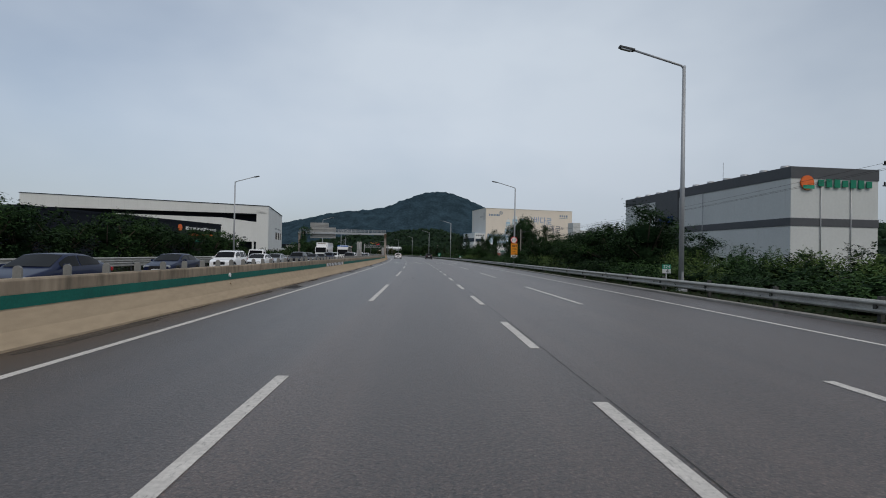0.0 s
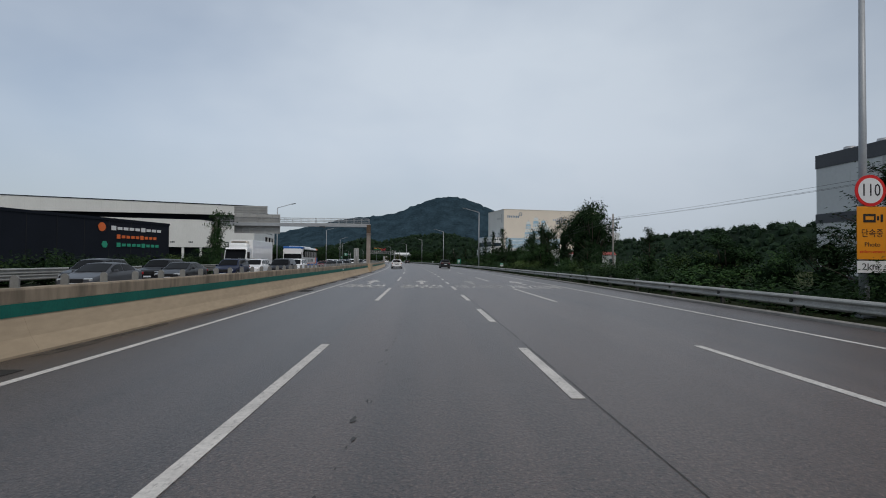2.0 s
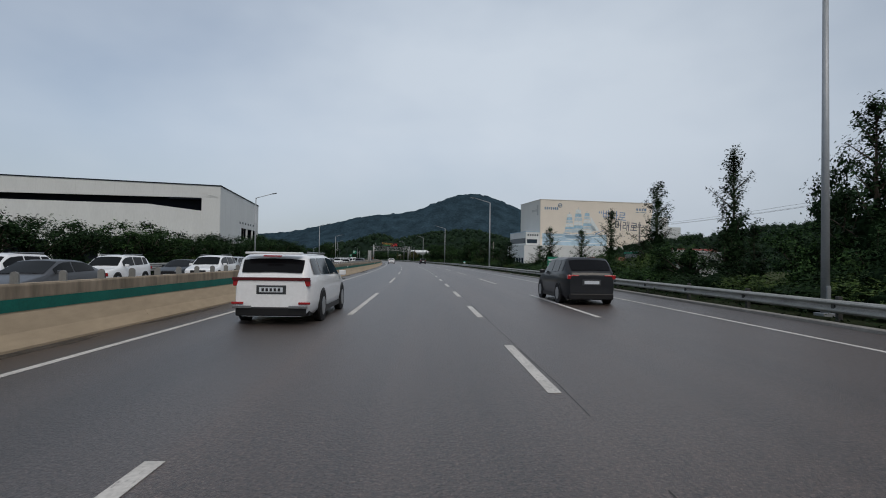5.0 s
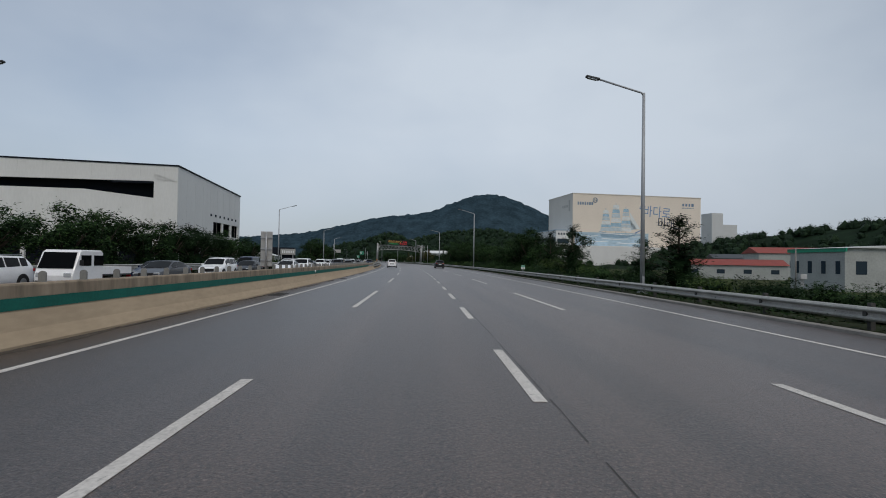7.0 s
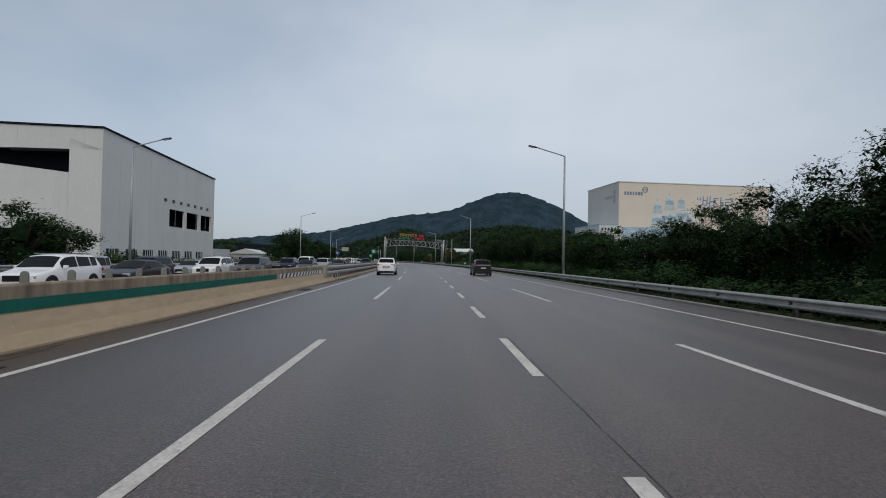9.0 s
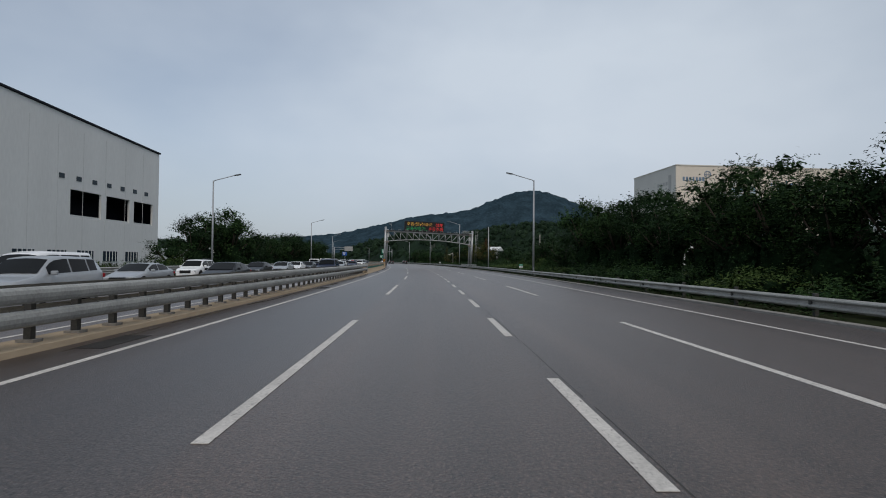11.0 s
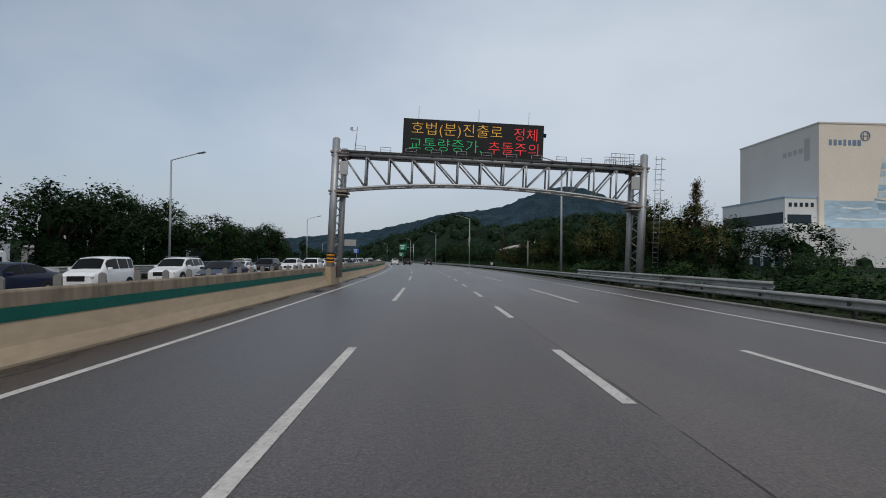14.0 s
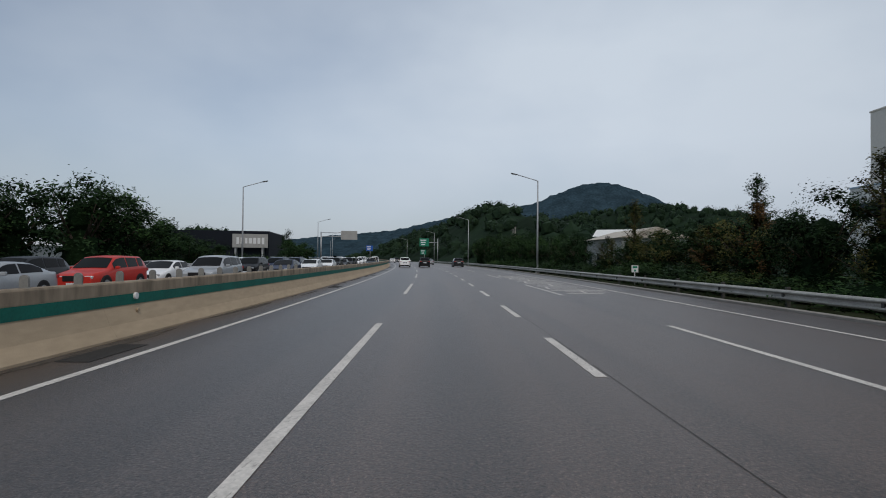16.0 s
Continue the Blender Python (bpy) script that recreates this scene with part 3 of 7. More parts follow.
# ---- median barrier, rails, lamps, gantries ----
def text_mesh(name, body, size, mat, parent, m, extrude=0.0, width=None, thin=0.0):
    """Lettering as a mesh part; it lies in its local xz plane, read from -y."""
    cu = bpy.data.curves.new(name, "FONT")
    cu.body, cu.size, cu.align_x, cu.align_y, cu.extrude = body, size, "CENTER", "CENTER", extrude
    cu.resolution_u = 2
    cu.offset = thin
    ob = new(name + "_curve", cu)
    bpy.context.view_layer.update()
    me = bpy.data.meshes.new_from_object(ob.evaluated_get(bpy.context.evaluated_depsgraph_get()))
    bpy.data.objects.remove(ob)
    bpy.data.curves.remove(cu)
    xs = [v.co.x for v in me.vertices]
    k = width / (max(xs) - min(xs)) if width else 1.0
    for v in me.vertices:
        v.co = Vector((v.co.x * k, -v.co.z, v.co.y))
    me.materials.clear()
    me.materials.append(mat)
    out = new(name, me)
    out.parent = parent
    out.matrix_basis = m
    return out


def bars(name, x0, x1, z, h, n, mat, parent, y, seed=0):
    """Lettering that stays unreadable: a row of plain bars."""
    rnd = random.Random(seed)
    w = (x1 - x0) / n
    for k in range(n):
        part(name, boxed((x0 + (k + 0.5) * w, y, z), (w * rnd.uniform(0.55, 0.8), 0.02, h * rnd.uniform(0.75, 1.0))), mat, parent)


BAR = [(-6.12, -0.3), (-6.12, 0.04), (-6.27, 0.26), (-6.39, 0.56), (-6.395, 0.88), (-6.40, 0.95), (-6.66, 0.95), (-6.665, 0.88), (-6.67, 0.56), (-6.79, 0.26), (-6.94, 0.04), (-6.94, -0.3)]
CAP = [(-6.388, 0.798), (-6.389, 1.0), (-6.405, 1.03), (-6.655, 1.03), (-6.671, 1.0), (-6.672, 0.798)]
barrier = empty("median_barrier", pose(0, 0, 0), "stained beige concrete median barrier with a green stripe", "barrier", kind="structure")
BLOCKS = [(s, s + 9.997) for s in range(-104, 296, 10)] + [(375.0 + 10 * k, 384.997 + 10 * k) for k in range(40)]
for s0, s1 in BLOCKS:
    s1 = min(s1, 296.0) if s0 < 296 else s1
    part("section", sweep(BAR, s0, s1, 3.4), M_CONCRETE, barrier)
    part("cap", sweep(CAP, s0, s1, 3.4), M_TOPCONC, barrier, "darker weathered top of the barrier")
GREEN = [(-104, 36.5), (45.0, 126.6), (131.4, 281.5), (376.5, 429.3), (433.0, 775)]
for a, b in GREEN:
    for side, k in ((1, 0), (-1, 1)):
        q = [(-6.387, 0.585), (-6.383, 0.585), (-6.386, 0.79), (-6.39, 0.79)]
        if k:
            q = [(-13.06 - d, z) for d, z in q]
        part("green_stripe", sweep(q, a, b, 4.0), M_GREEN, barrier, "green painted stripe")
for a, b in ((36.8, 44.6), (282.0, 292.0)):
    part("white_band", sweep([(-6.387, 0.585), (-6.383, 0.585), (-6.386, 0.79), (-6.39, 0.79)], a, b, 2.0), M_SIGNWHITE, barrier, "white band under black chevrons")
    n = int((b - a) / 0.72)
    for k in range(n):
        s = a + 0.15 + k * 0.72
        bm = bmesh.new()
        for off in (0.0, -0.004):
            bm.faces.new([bm.verts.new(at(ss, -6.381 + off, zz)) for ss, zz in ((s, 0.587), (s + 0.3, 0.587), (s + 0.58, 0.788), (s + 0.28, 0.788))])
        bmesh.ops.recalc_face_normals(bm, faces=bm.faces)
        part("black_chevron", bm, M_INK, barrier)
# anti-dazzle plates on top
bm = bmesh.new()
ring = [(-0.085, -0.01), (0.085, -0.01), (0.068, 0.03)] + [(0.068 * math.cos(a), 0.15 + 0.062 * math.sin(a)) for a in np.linspace(0, math.pi, 9)] + [(-0.068, 0.03)]
for y in (-0.02, 0.02):
    bm.faces.new([bm.verts.new((x, y, z)) for x, z in ring])
bm.verts.ensure_lookup_table()
n = len(ring)
for k in range(n):
    bm.faces.new((bm.verts[k], bm.verts[(k + 1) % n], bm.verts[n + (k + 1) % n], bm.verts[n + k]))
bmesh.ops.recalc_face_normals(bm, faces=bm.faces)
plate0 = part("glare_plate", bm, M_PLATEGREY, barrier, "rounded grey anti-dazzle plate")
plate0.matrix_basis = place(-30, -6.53, 1.02)
for k in range(1, 420):
    s = -30 + 1.215 * k
    if 281 < s < 377 or 126.6 < s < 131.4 or 429 < s < 432.6:
        continue
    o = new("glare_plate", plate0.data)
    o.parent = barrier
    o.matrix_basis = place(s, -6.53, 1.02)
# round reflectors and bolts on the barrier face
for s in (18.0, 102.0, 194.0, 236.0, 376.2, 405.5, 466.0):
    q = part("reflector", tubed((0, 0, 0), (0.05, 0, 0), 0.07, 0.065, 12), M_SIGNWHITE, barrier)
    q.matrix_basis = place(s, -6.39, 0.74)
    q = part("fixing", tubed((0, 0, 0), (0.04, 0, 0), 0.04, 0.035, 8), M_CONCRETE, barrier)
    q.matrix_basis = place(s, -6.34, 0.47)

# steel rail in the gap of the barrier
plinth = tagged(part("median_plinth", sweep([(-6.15, -0.2), (-6.2, 0.1), (-7.05, 0.1), (-7.1, -0.2)], 292, 378, 4.0), M_CONCRETE), "low concrete plinth under the median rail", "plinth", kind="structure")
WBEAM = [(0.0, -0.175), (0.055, -0.16), (0.095, -0.115), (0.095, -0.085), (0.01, -0.025), (0.01, 0.025), (0.095, 0.085), (0.095, 0.115), (0.055, 0.16), (0.0, 0.175), (-0.012, 0.17), (0.04, 0.15), (0.08, 0.11), (0.08, 0.09), (-0.005, 0.03), (-0.005, -0.03), (0.08, -0.09), (0.08, -0.11), (0.04, -0.15), (-0.012, -0.17)]


ROUND = [(0.0, -0.135), (0.045, -0.13), (0.085, -0.095), (0.105, -0.04), (0.11, 0.03), (0.095, 0.09), (0.055, 0.128), (0.0, 0.135), (0.03, 0.115), (0.07, 0.08), (0.09, 0.02), (0.08, -0.04), (0.06, -0.085), (0.03, -0.115)]


def beam(rail, s0, s1, d, z, flip=1, step=4.0, shape=WBEAM):
    return part("beam", sweep([(d + flip * x, z + y) for x, y in shape], s0, s1, step), M_RAIL, rail, "corrugated steel beam")


median_rail = empty("median_guard_rail", pose(0, 0, 0), "double weathered steel guard rail in the median gap", "guard rail")
for z in (0.92, 0.55):
    for k in range(10):
        a = 293.0 + 8.25 * k
        beam(median_rail, a, a + 8.24, -6.28, z, shape=ROUND)
        beam(median_rail, a, a + 8.24, -6.98, z, -1, shape=ROUND)
post_mesh = box(box(boxed((0, 0, 0.45), (0.12, 0.12, 0.96)), (0, 0, 0.02), (0.3, 0.24, 0.06), mi=1), (0, 0, 0.84), (0.62, 0.1, 0.1))
box(post_mesh, (0, 0, 0.46), (0.62, 0.1, 0.1))
post0 = part("post", post_mesh, [M_POST, M_KERB], median_rail, "dark steel post on a pale base plate")
post0.matrix_basis = place(294, -6.63, 0.1)
for k in range(1, 68):
    o = new("post", post0.data)
    o.parent = median_rail
    o.matrix_basis = place(294 + 1.21 * k, -6.63, 0.1)
for s in (292.6, 375.4):
    part("end_shoe", sweep([(-6.2, 0.35), (-6.2, 1.1), (-7.06, 1.1), (-7.06, 0.35)], s, s + 0.9, 0.9), M_RAIL, median_rail, "bolted end shoe")

# guard rail beside the hard shoulder, and the kerb under it
kerb = tagged(part("kerb", sweep([(10.38, -0.3), (10.39, 0.075), (10.42, 0.1), (10.57, 0.1), (10.6, -0.3)], BACK_S, 900, 5.0), M_KERB), "low concrete kerb along the hard shoulder", "kerb", kind="structure")


def side_rail(d, drop, flip, s0, s1, label, rows):
    rail = empty("guard_rail", pose(0, 0, 0), label, "guard rail", "roadside rails")
    n = int((s1 - s0) / 16)
    for z in rows:
        for k in range(n):
            beam(rail, s0 + 16 * k, s0 + 16 * k + 15.99, d, z + drop, flip)
    pm = box(box(boxed((0, 0, 0.05), (0.12, 0.12, 1.3), 0.01), (flip * 0.1, 0, rows[0]), (0.16, 0.1, 0.24)), (flip * 0.02, 0, 0.2), (0.03, 0.03, 0.03))
    p0 = part("post", pm, M_POST, rail)
    p0.matrix_basis = place(s0 + 1, d - flip * 0.12, drop)
    for k in range(1, int((s1 - s0) / 4)):
        o = new("post", p0.data)
        o.parent = rail
        o.matrix_basis = place(s0 + 1 + 4 * k, d - flip * 0.12, drop)
    return rail


side_rail(11.05, 0.0, -1, -40, 680, "weathered galvanised guard rail beside the hard shoulder", [0.44])
side_rail(-23.2, fall(-23.2), 1, -40, 680, "double galvanised guard rail beyond the oncoming lanes", [0.62, 0.98])
gantry_rail = empty("guard_rail", pose(0, 0, 0), "short second guard rail before the gantry foot", "guard rail", "roadside rails")
beam(gantry_rail, 417, 441, 11.55, 0.72, -1)
for k in range(7):
    q = part("post", boxed((0, 0, 0.3), (0.12, 0.12, 1.1)), M_POST, gantry_rail)
    q.matrix_basis = place(417.5 + 3.8 * k, 11.66, 0)


def street_lamp(s, d, z, sign):
    """Tapered pole with a rising arm and a flat lamp head; sign: which way the arm points."""
    lamp = empty("street_lamp", place(s, d, z), "tall grey steel street lamp with one rising arm", "street lamp", "street lamps")
    part("pole", tubed((0, 0, -0.4), (0, 0, 10.65 - z), 0.125, 0.075, 14), M_POLE, lamp)
    part("base", box(boxed((0, 0, 0.05), (0.42, 0.42, 0.12), 0.01), (0, -0.13, 0.7), (0.11, 0.05, 0.4)), M_POLE, lamp)
    top = 10.6 - z
    bm = bmesh.new()
    pts = [Vector((0, 0, top - 0.1)), Vector((sign * 0.12, 0, top + 0.06)), Vector((sign * 2.45, 0, top + 0.72))]
    bent(bm, [pts[0], pts[1], pts[1].lerp(pts[2], 0.1), pts[2]], 0.05, 10)
    part("arm", bm, M_POLE, lamp)
    q = Euler((0, -sign * 0.2, 0)).to_matrix()
    head = box(bmesh.new(), pts[2] + Vector((sign * 0.32, 0, 0.06)), (0.75, 0.26, 0.11), q, 0.03)
    hd = part("lamp_head", head, M_DARKGREY, lamp, "dark flat lamp head")
    part("lens", box(bmesh.new(), pts[2] + Vector((sign * 0.36, 0, -0.005)), (0.5, 0.2, 0.03), q), M_LAMP, hd)
    return lamp


for s in (25.2, 158.7, 228.65, 303.1, 448.3, 517.5, 582.0, 650.0, 725.0):
    street_lamp(s, 12.1, 0.0, -1)
street_lamp(72.4, 12.75, 0.0, -1)
street_lamp(373.9, 12.35, 0.0, -1)
for s in (73.4, 155.6, 229.2, 303.9, 378.4, 450.6, 527.4, 598.0, 672.0, 745.0):
    street_lamp(s, -24.4, -0.35, 1)

# ---- first gantry: portal over the oncoming lanes, its signs seen from behind ----
G1 = empty("sign_gantry", place(129.0, 0, -0.1), "brown-stained steel portal gantry with a handrail", "gantry")
for x, z0 in ((-6.5, 0.3), (-26.3, -0.5)):
    post = part("column", box(boxed((x, 0, 3.09 + z0 / 2), (0.5, 0.5, 6.28 - z0), 0.04), (x, 0, 5.0), (0.66, 0.66, 0.05)), M_RUST, G1, "square stained steel column")
part("beam", boxed((-16.4, 0, 6.11), (20.3, 0.55, 0.42), 0.02), M_POLE, G1)
part("column_head", boxed((-6.5, 0, 5.68), (0.515, 0.57, 1.12), 0.03), M_BROWN, G1, "brown rusted head of the column")
part("walkway", boxed((-16.4, 0.55, 6.35), (20.0, 0.9, 0.05)), M_RAIL, G1)
for y in (0.12, 0.98):
    for z in (6.60, 6.80, 7.02):
        part("rail", tubed((-26.3, y, z), (-6.45, y, z), 0.022, n=6), M_STEEL, G1)
    for k in range(21):
        part("baluster", tubed((-26.3 + 0.99 * k, y, 6.33), (-26.3 + 0.99 * k, y, 7.02), 0.022, n=6), M_STEEL, G1)
part("sensor_arm", box(boxed((-12.5, -0.3, 5.9), (0.7, 0.12, 0.1)), (-12.2, -0.35, 5.8), (0.25, 0.25, 0.14)), M_DARKGREY, G1)
pedestal = tagged(part("gantry_pedestal", sweep([(-6.0, -0.2), (-6.05, 0.5), (-6.12, 1.04), (-6.94, 1.04), (-7.0, 0.5), (-7.05, -0.2)], 127.0, 131.0, 2.0), M_CONCRETE), "thick concrete plinth round the gantry column", "plinth", kind="structure")
for x0, x1, z0, z1 in ((-24.7, -20.45, 7.6, 8.62), (-24.65, -18.8, 5.05, 7.55)):
    sg = empty("direction_sign", place(129.0, 0.75, -0.2), "aluminium back of a large direction sign", "sign", "signs on the gantry")
    part("panel", boxed(((x0 + x1) / 2, 0.42, (z0 + z1) / 2), (x1 - x0, 0.05, z1 - z0)), M_SIGNBACK, sg)
    n = int((x1 - x0) / 0.95)
    for k in range(n + 1):
        part("stiffener", boxed((x0 + 0.08 + k * (x1 - x0 - 0.16) / n, 0.35, (z0 + z1) / 2), (0.07, 0.09, z1 - z0)), M_SIGNBACK, sg)
    for k in range(3):
        part("crossbar", boxed(((x0 + x1) / 2, 0.33, z0 + (k + 0.5) * (z1 - z0) / 3), (x1 - x0, 0.06, 0.08)), M_SIGNBACK, sg)

# ---- second gantry: tubular truss over our lanes with the message sign ----
G2 = empty("sign_gantry", place(431.6, 0) @ pose(0, 0, 0, 0, 2.1, 0), "galvanised tubular truss gantry across the motorway", "gantry")
for x, e in ((-6.35, -1), (12.4, 1)):
    part("column", tubed((x, -0.45, 0.2), (x, -0.45, 8.5), 0.23, 0.23, 18), M_STEEL, G2, "round galvanised column")
    part("column", tubed((x - e * 0.4, 0.45, 0.2), (x - e * 0.4, 0.45, 8.1), 0.19, 0.19, 18), M_STEEL, G2, "round galvanised column")
    part("column_cap", tubed((x, -0.45, 8.5), (x, -0.45, 8.6), 0.22, 0.10, 18), M_STEEL, G2)
    for k in range(8):
        z = 1.0 + 0.9 * k
        part("lacing", tubed((x, -0.3, z), (x - e * 0.4, 0.4, z + 0.45), 0.035, n=6), M_STEEL, G2)
        part("lacing", tubed((x, -0.3, z + 0.9), (x - e * 0.4, 0.4, z + 0.45), 0.035, n=6), M_STEEL, G2)
    for z in (5.35, 7.7):
        part("clamp", box(boxed((x - e * 0.25, 0, z), (1.1, 1.35, 0.12), 0.02), (x - e * 0.25, 0, z - 0.2), (1.0, 1.25, 0.08)), M_RUST, G2)
    part("control_box", boxed((x - e * 0.55, -0.62, 6.75), (0.5, 0.12, 0.8), 0.02), M_GREYBOX, G2)


def arch(x):
    u = (x - 3.1) / 9.6
    return 6.12 - 0.72 * u * u


XS = [-5.9 + 18.0 * k / 13 for k in range(14)]
for y in (-0.5, 0.5):
    part("top_chord", tubed((-6.1, y, 7.62), (12.3, y, 7.62), 0.13, n=12), M_STEEL, G2)
    bm = bmesh.new()
    xs = [-6.1 + 18.4 * k / 24 for k in range(25)]
    bent(bm, [(a, y, arch(a)) for a in xs], 0.075)
    part("bottom_chord", bm, M_STEEL, G2)
    for x in XS[1:-1]:
        part("strut", tubed((x, y, arch(x)), (x, y, 7.6), 0.055, n=8), M_STEEL, G2)
    for k in range(13):
        a, b = XS[k], XS[k + 1]
        if (a + b) / 2 > 3.1:
            a, b = b, a
        part("diagonal", tubed((a, y, 7.55), (b, y, arch(b)), 0.05, n=8), M_STEEL, G2)
for k in range(36):
    x = -5.9 + 0.5 * k
    part("lacing", tubed((x, -0.5 if k % 2 else 0.5, arch(x)), (x + 0.5, 0.5 if k % 2 else -0.5, arch(x + 0.5)), 0.028, n=6), M_STEEL, G2)
part("walkway", boxed((3.1, 0, 7.8), (18.2, 1.3, 0.06)), M_DARKGREY, G2)
part("drip_edge", boxed((3.1, -0.66, 7.77), (18.2, 0.03, 0.12)), M_POST, G2)
for k in range(15):
    part("cross_beam", boxed((-5.4 + 1.21 * k, -0.1, 7.72), (0.1, 1.5, 0.1)), M_POST, G2)
for k in range(12):
    x = -5.2 + 1.52 * k
    hoop = bmesh.new()
    tube(hoop, (x, -0.6, 7.8), (x, -0.6, 8.12), 0.016, n=5)
    tube(hoop, (x + 0.62, -0.6, 7.8), (x + 0.62, -0.6, 8.12), 0.016, n=5)
    tube(hoop, (x, -0.6, 8.12), (x + 0.62, -0.6, 8.12), 0.016, n=5)
    tube(hoop, (x, -0.6, 7.96), (x + 0.62, -0.6, 7.96), 0.012, n=5)
    part("hand_hoop", hoop, M_STEEL, G2)
cage = bmesh.new()
for k in range(6):
    x = 10.3 + 0.28 * k
    tube(cage, (x, -0.62, 7.85), (x, -0.62, 8.5), 0.018, n=5)
    tube(cage, (x, 0.55, 7.85), (x, 0.55, 8.5), 0.018, n=5)
for z in (8.05, 8.28, 8.5):
    for y in (-0.62, 0.55):
        tube(cage, (10.3, y, z), (11.7, y, z), 0.018, n=5)
part("platform_cage", cage, M_STEEL, G2)
ladder = bmesh.new()
for x in (13.15, 13.5):
    tube(ladder, (x, -0.45, 1.6), (x, -0.45, 8.5), 0.022, n=6)
for k in range(23):
    tube(ladder, (13.15, -0.45, 1.7 + 0.3 * k), (13.5, -0.45, 1.7 + 0.3 * k), 0.014, n=5)
for k in range(9):
    z = 3.2 + 0.65 * k
    tube(ladder, (13.5, -0.45, z), (13.85, -0.2, z), 0.014, n=5)
    tube(ladder, (13.85, -0.2, z), (13.15, -0.1, z), 0.014, n=5)
part("caged_ladder", ladder, M_STEEL, G2)
bmk = bmesh.new()
for k in range(3):
    tube(bmk, (-6.35, -0.45, 1.06 + 0.2 * k), (-6.35, -0.45, 1.17 + 0.2 * k), 0.242, n=18)
part("hazard_band", bmk, M_ORANGE, G2, "yellow and black hazard bands")
bmk = bmesh.new()
for k in range(3):
    tube(bmk, (-6.35, -0.45, 1.16 + 0.2 * k), (-6.35, -0.45, 1.27 + 0.2 * k), 0.243, n=18)
part("hazard_band", bmk, M_INK, G2)
mast = bmesh.new()
tube(mast, (-5.25, -0.3, 7.85), (-5.15, -0.3, 9.35), 0.025, n=6)
tube(mast, (-5.45, -0.3, 9.05), (-5.1, -0.3, 9.2), 0.012, n=5)
box(mast, (-5.5, -0.3, 9.2), (0.16, 0.03, 0.2))
part("wind_vane", mast, M_STEEL, G2)
tagged(part("gantry_pedestal", sweep([(-6.02, -0.2), (-6.1, 1.04), (-7.0, 1.04), (-7.05, -0.2)], 430.0, 433.2, 1.6), M_CONCRETE), "concrete plinth round the gantry column", "plinth", kind="structure")
tagged(part("gantry_footing", sweep([(11.9, -0.5), (11.9, 0.35), (13.3, 0.35), (13.3, -0.5)], 430.6, 432.8, 1.1), M_KERB), "square concrete gantry footing in the verge", "footing", kind="structure")

SIGN = empty("message_sign", place(431.6, 0) @ pose(0, 0, 0, 0, 2.1, 0) @ pose(1.9, 0, 8.95), "black electronic message sign with amber, green and red words", "message sign")
part("cabinet", boxed((0, 0.05, 0), (8.6, 0.6, 2.2), 0.02), M_DARK, SIGN)
for x in (-3.4, 0.3, 3.4):
    part("antenna", tubed((x, 0.1, 1.1), (x, 0.1, 1.95), 0.012, n=5), M_DARKGREY, SIGN)
for x in (-3.0, 0.0, 3.0):
    part("bracket", boxed((x, 0.1, -1.15), (0.14, 0.5, 0.2)), M_STEEL, SIGN)
part("camera_dome", tubed((4.4, -0.1, 0.4), (4.4, -0.1, 0.62), 0.07, 0.1, 10), M_DARK, SIGN)
text_mesh("amber_line", "호법(분)진출로", 0.86, M_LED_AMBER, SIGN, pose(-1.02, -0.262, 0.47), 0.005, 5.55, -0.012)
text_mesh("red_line", "정체", 0.86, M_LED_RED, SIGN, pose(3.2, -0.262, 0.40), 0.005, 1.42, -0.012)
text_mesh("green_line", "교통량증가,", 0.86, M_LED_GREEN, SIGN, pose(-1.7, -0.262, -0.5), 0.005, 4.4, -0.012)
text_mesh("red_line", "추돌주의", 0.86, M_LED_RED, SIGN, pose(2.5, -0.262, -0.5), 0.005, 3.05, -0.012)

# ---- speed and camera signs on a lamp post ----
SP = empty("speed_sign", place(72.0, 12.62, 3.62), "round red-ringed speed limit sign reading 110", "traffic sign")
part("ring", tubed((0, 0, 0), (0, -0.02, 0), 0.45, n=32), M_SIGNRED, SP)
part("face", tubed((0, -0.019, 0), (0, -0.026, 0), 0.36, n=32), M_SIGNWHITE, SP)
text_mesh("number", "110", 0.5, M_INK, SP, pose(0, -0.03, 0), 0.002, 0.5)
part("bracket", boxed((-0.1, 0.08, 0), (0.3, 0.14, 0.06)), M_STEEL, SP)
WS = empty("camera_warning_sign", place(72.0, 12.67, 2.42), "orange speed camera warning board with black words", "traffic sign")
part("board", boxed((0, 0, 0), (0.88, 0.02, 1.5), 0.005), M_ORANGE, WS)
part("camera_pictogram", box(box(boxed((-0.08, -0.014, 0.42), (0.36, 0.008, 0.24)), (0.17, -0.014, 0.42), (0.06, 0.008, 0.12)), (0.28, -0.014, 0.42), (0.07, 0.008, 0.22)), M_INK, WS)
part("pictogram_window", boxed((-0.08, -0.02, 0.42), (0.24, 0.006, 0.1)), M_ORANGE, WS)
text_mesh("line", "단속중", 0.26, M_INK, WS, pose(0, -0.014, -0.02), 0.002, 0.62)
text_mesh("line", "Photo", 0.18, M_INK, WS, pose(0, -0.014, -0.33), 0.002, 0.45)
text_mesh("line", "enforcement", 0.13, M_SIGNRED, WS, pose(0, -0.014, -0.53), 0.002, 0.74)
part("bracket", boxed((-0.1, 0.08, 0.2), (0.3, 0.14, 0.06)), M_STEEL, WS)
DS = empty("distance_plate", place(72.0, 12.67, 1.46), "white distance plate reading 2km", "traffic sign")
part("plate", boxed((0, 0, 0), (0.88, 0.02, 0.34), 0.005), M_SIGNWHITE, DS)
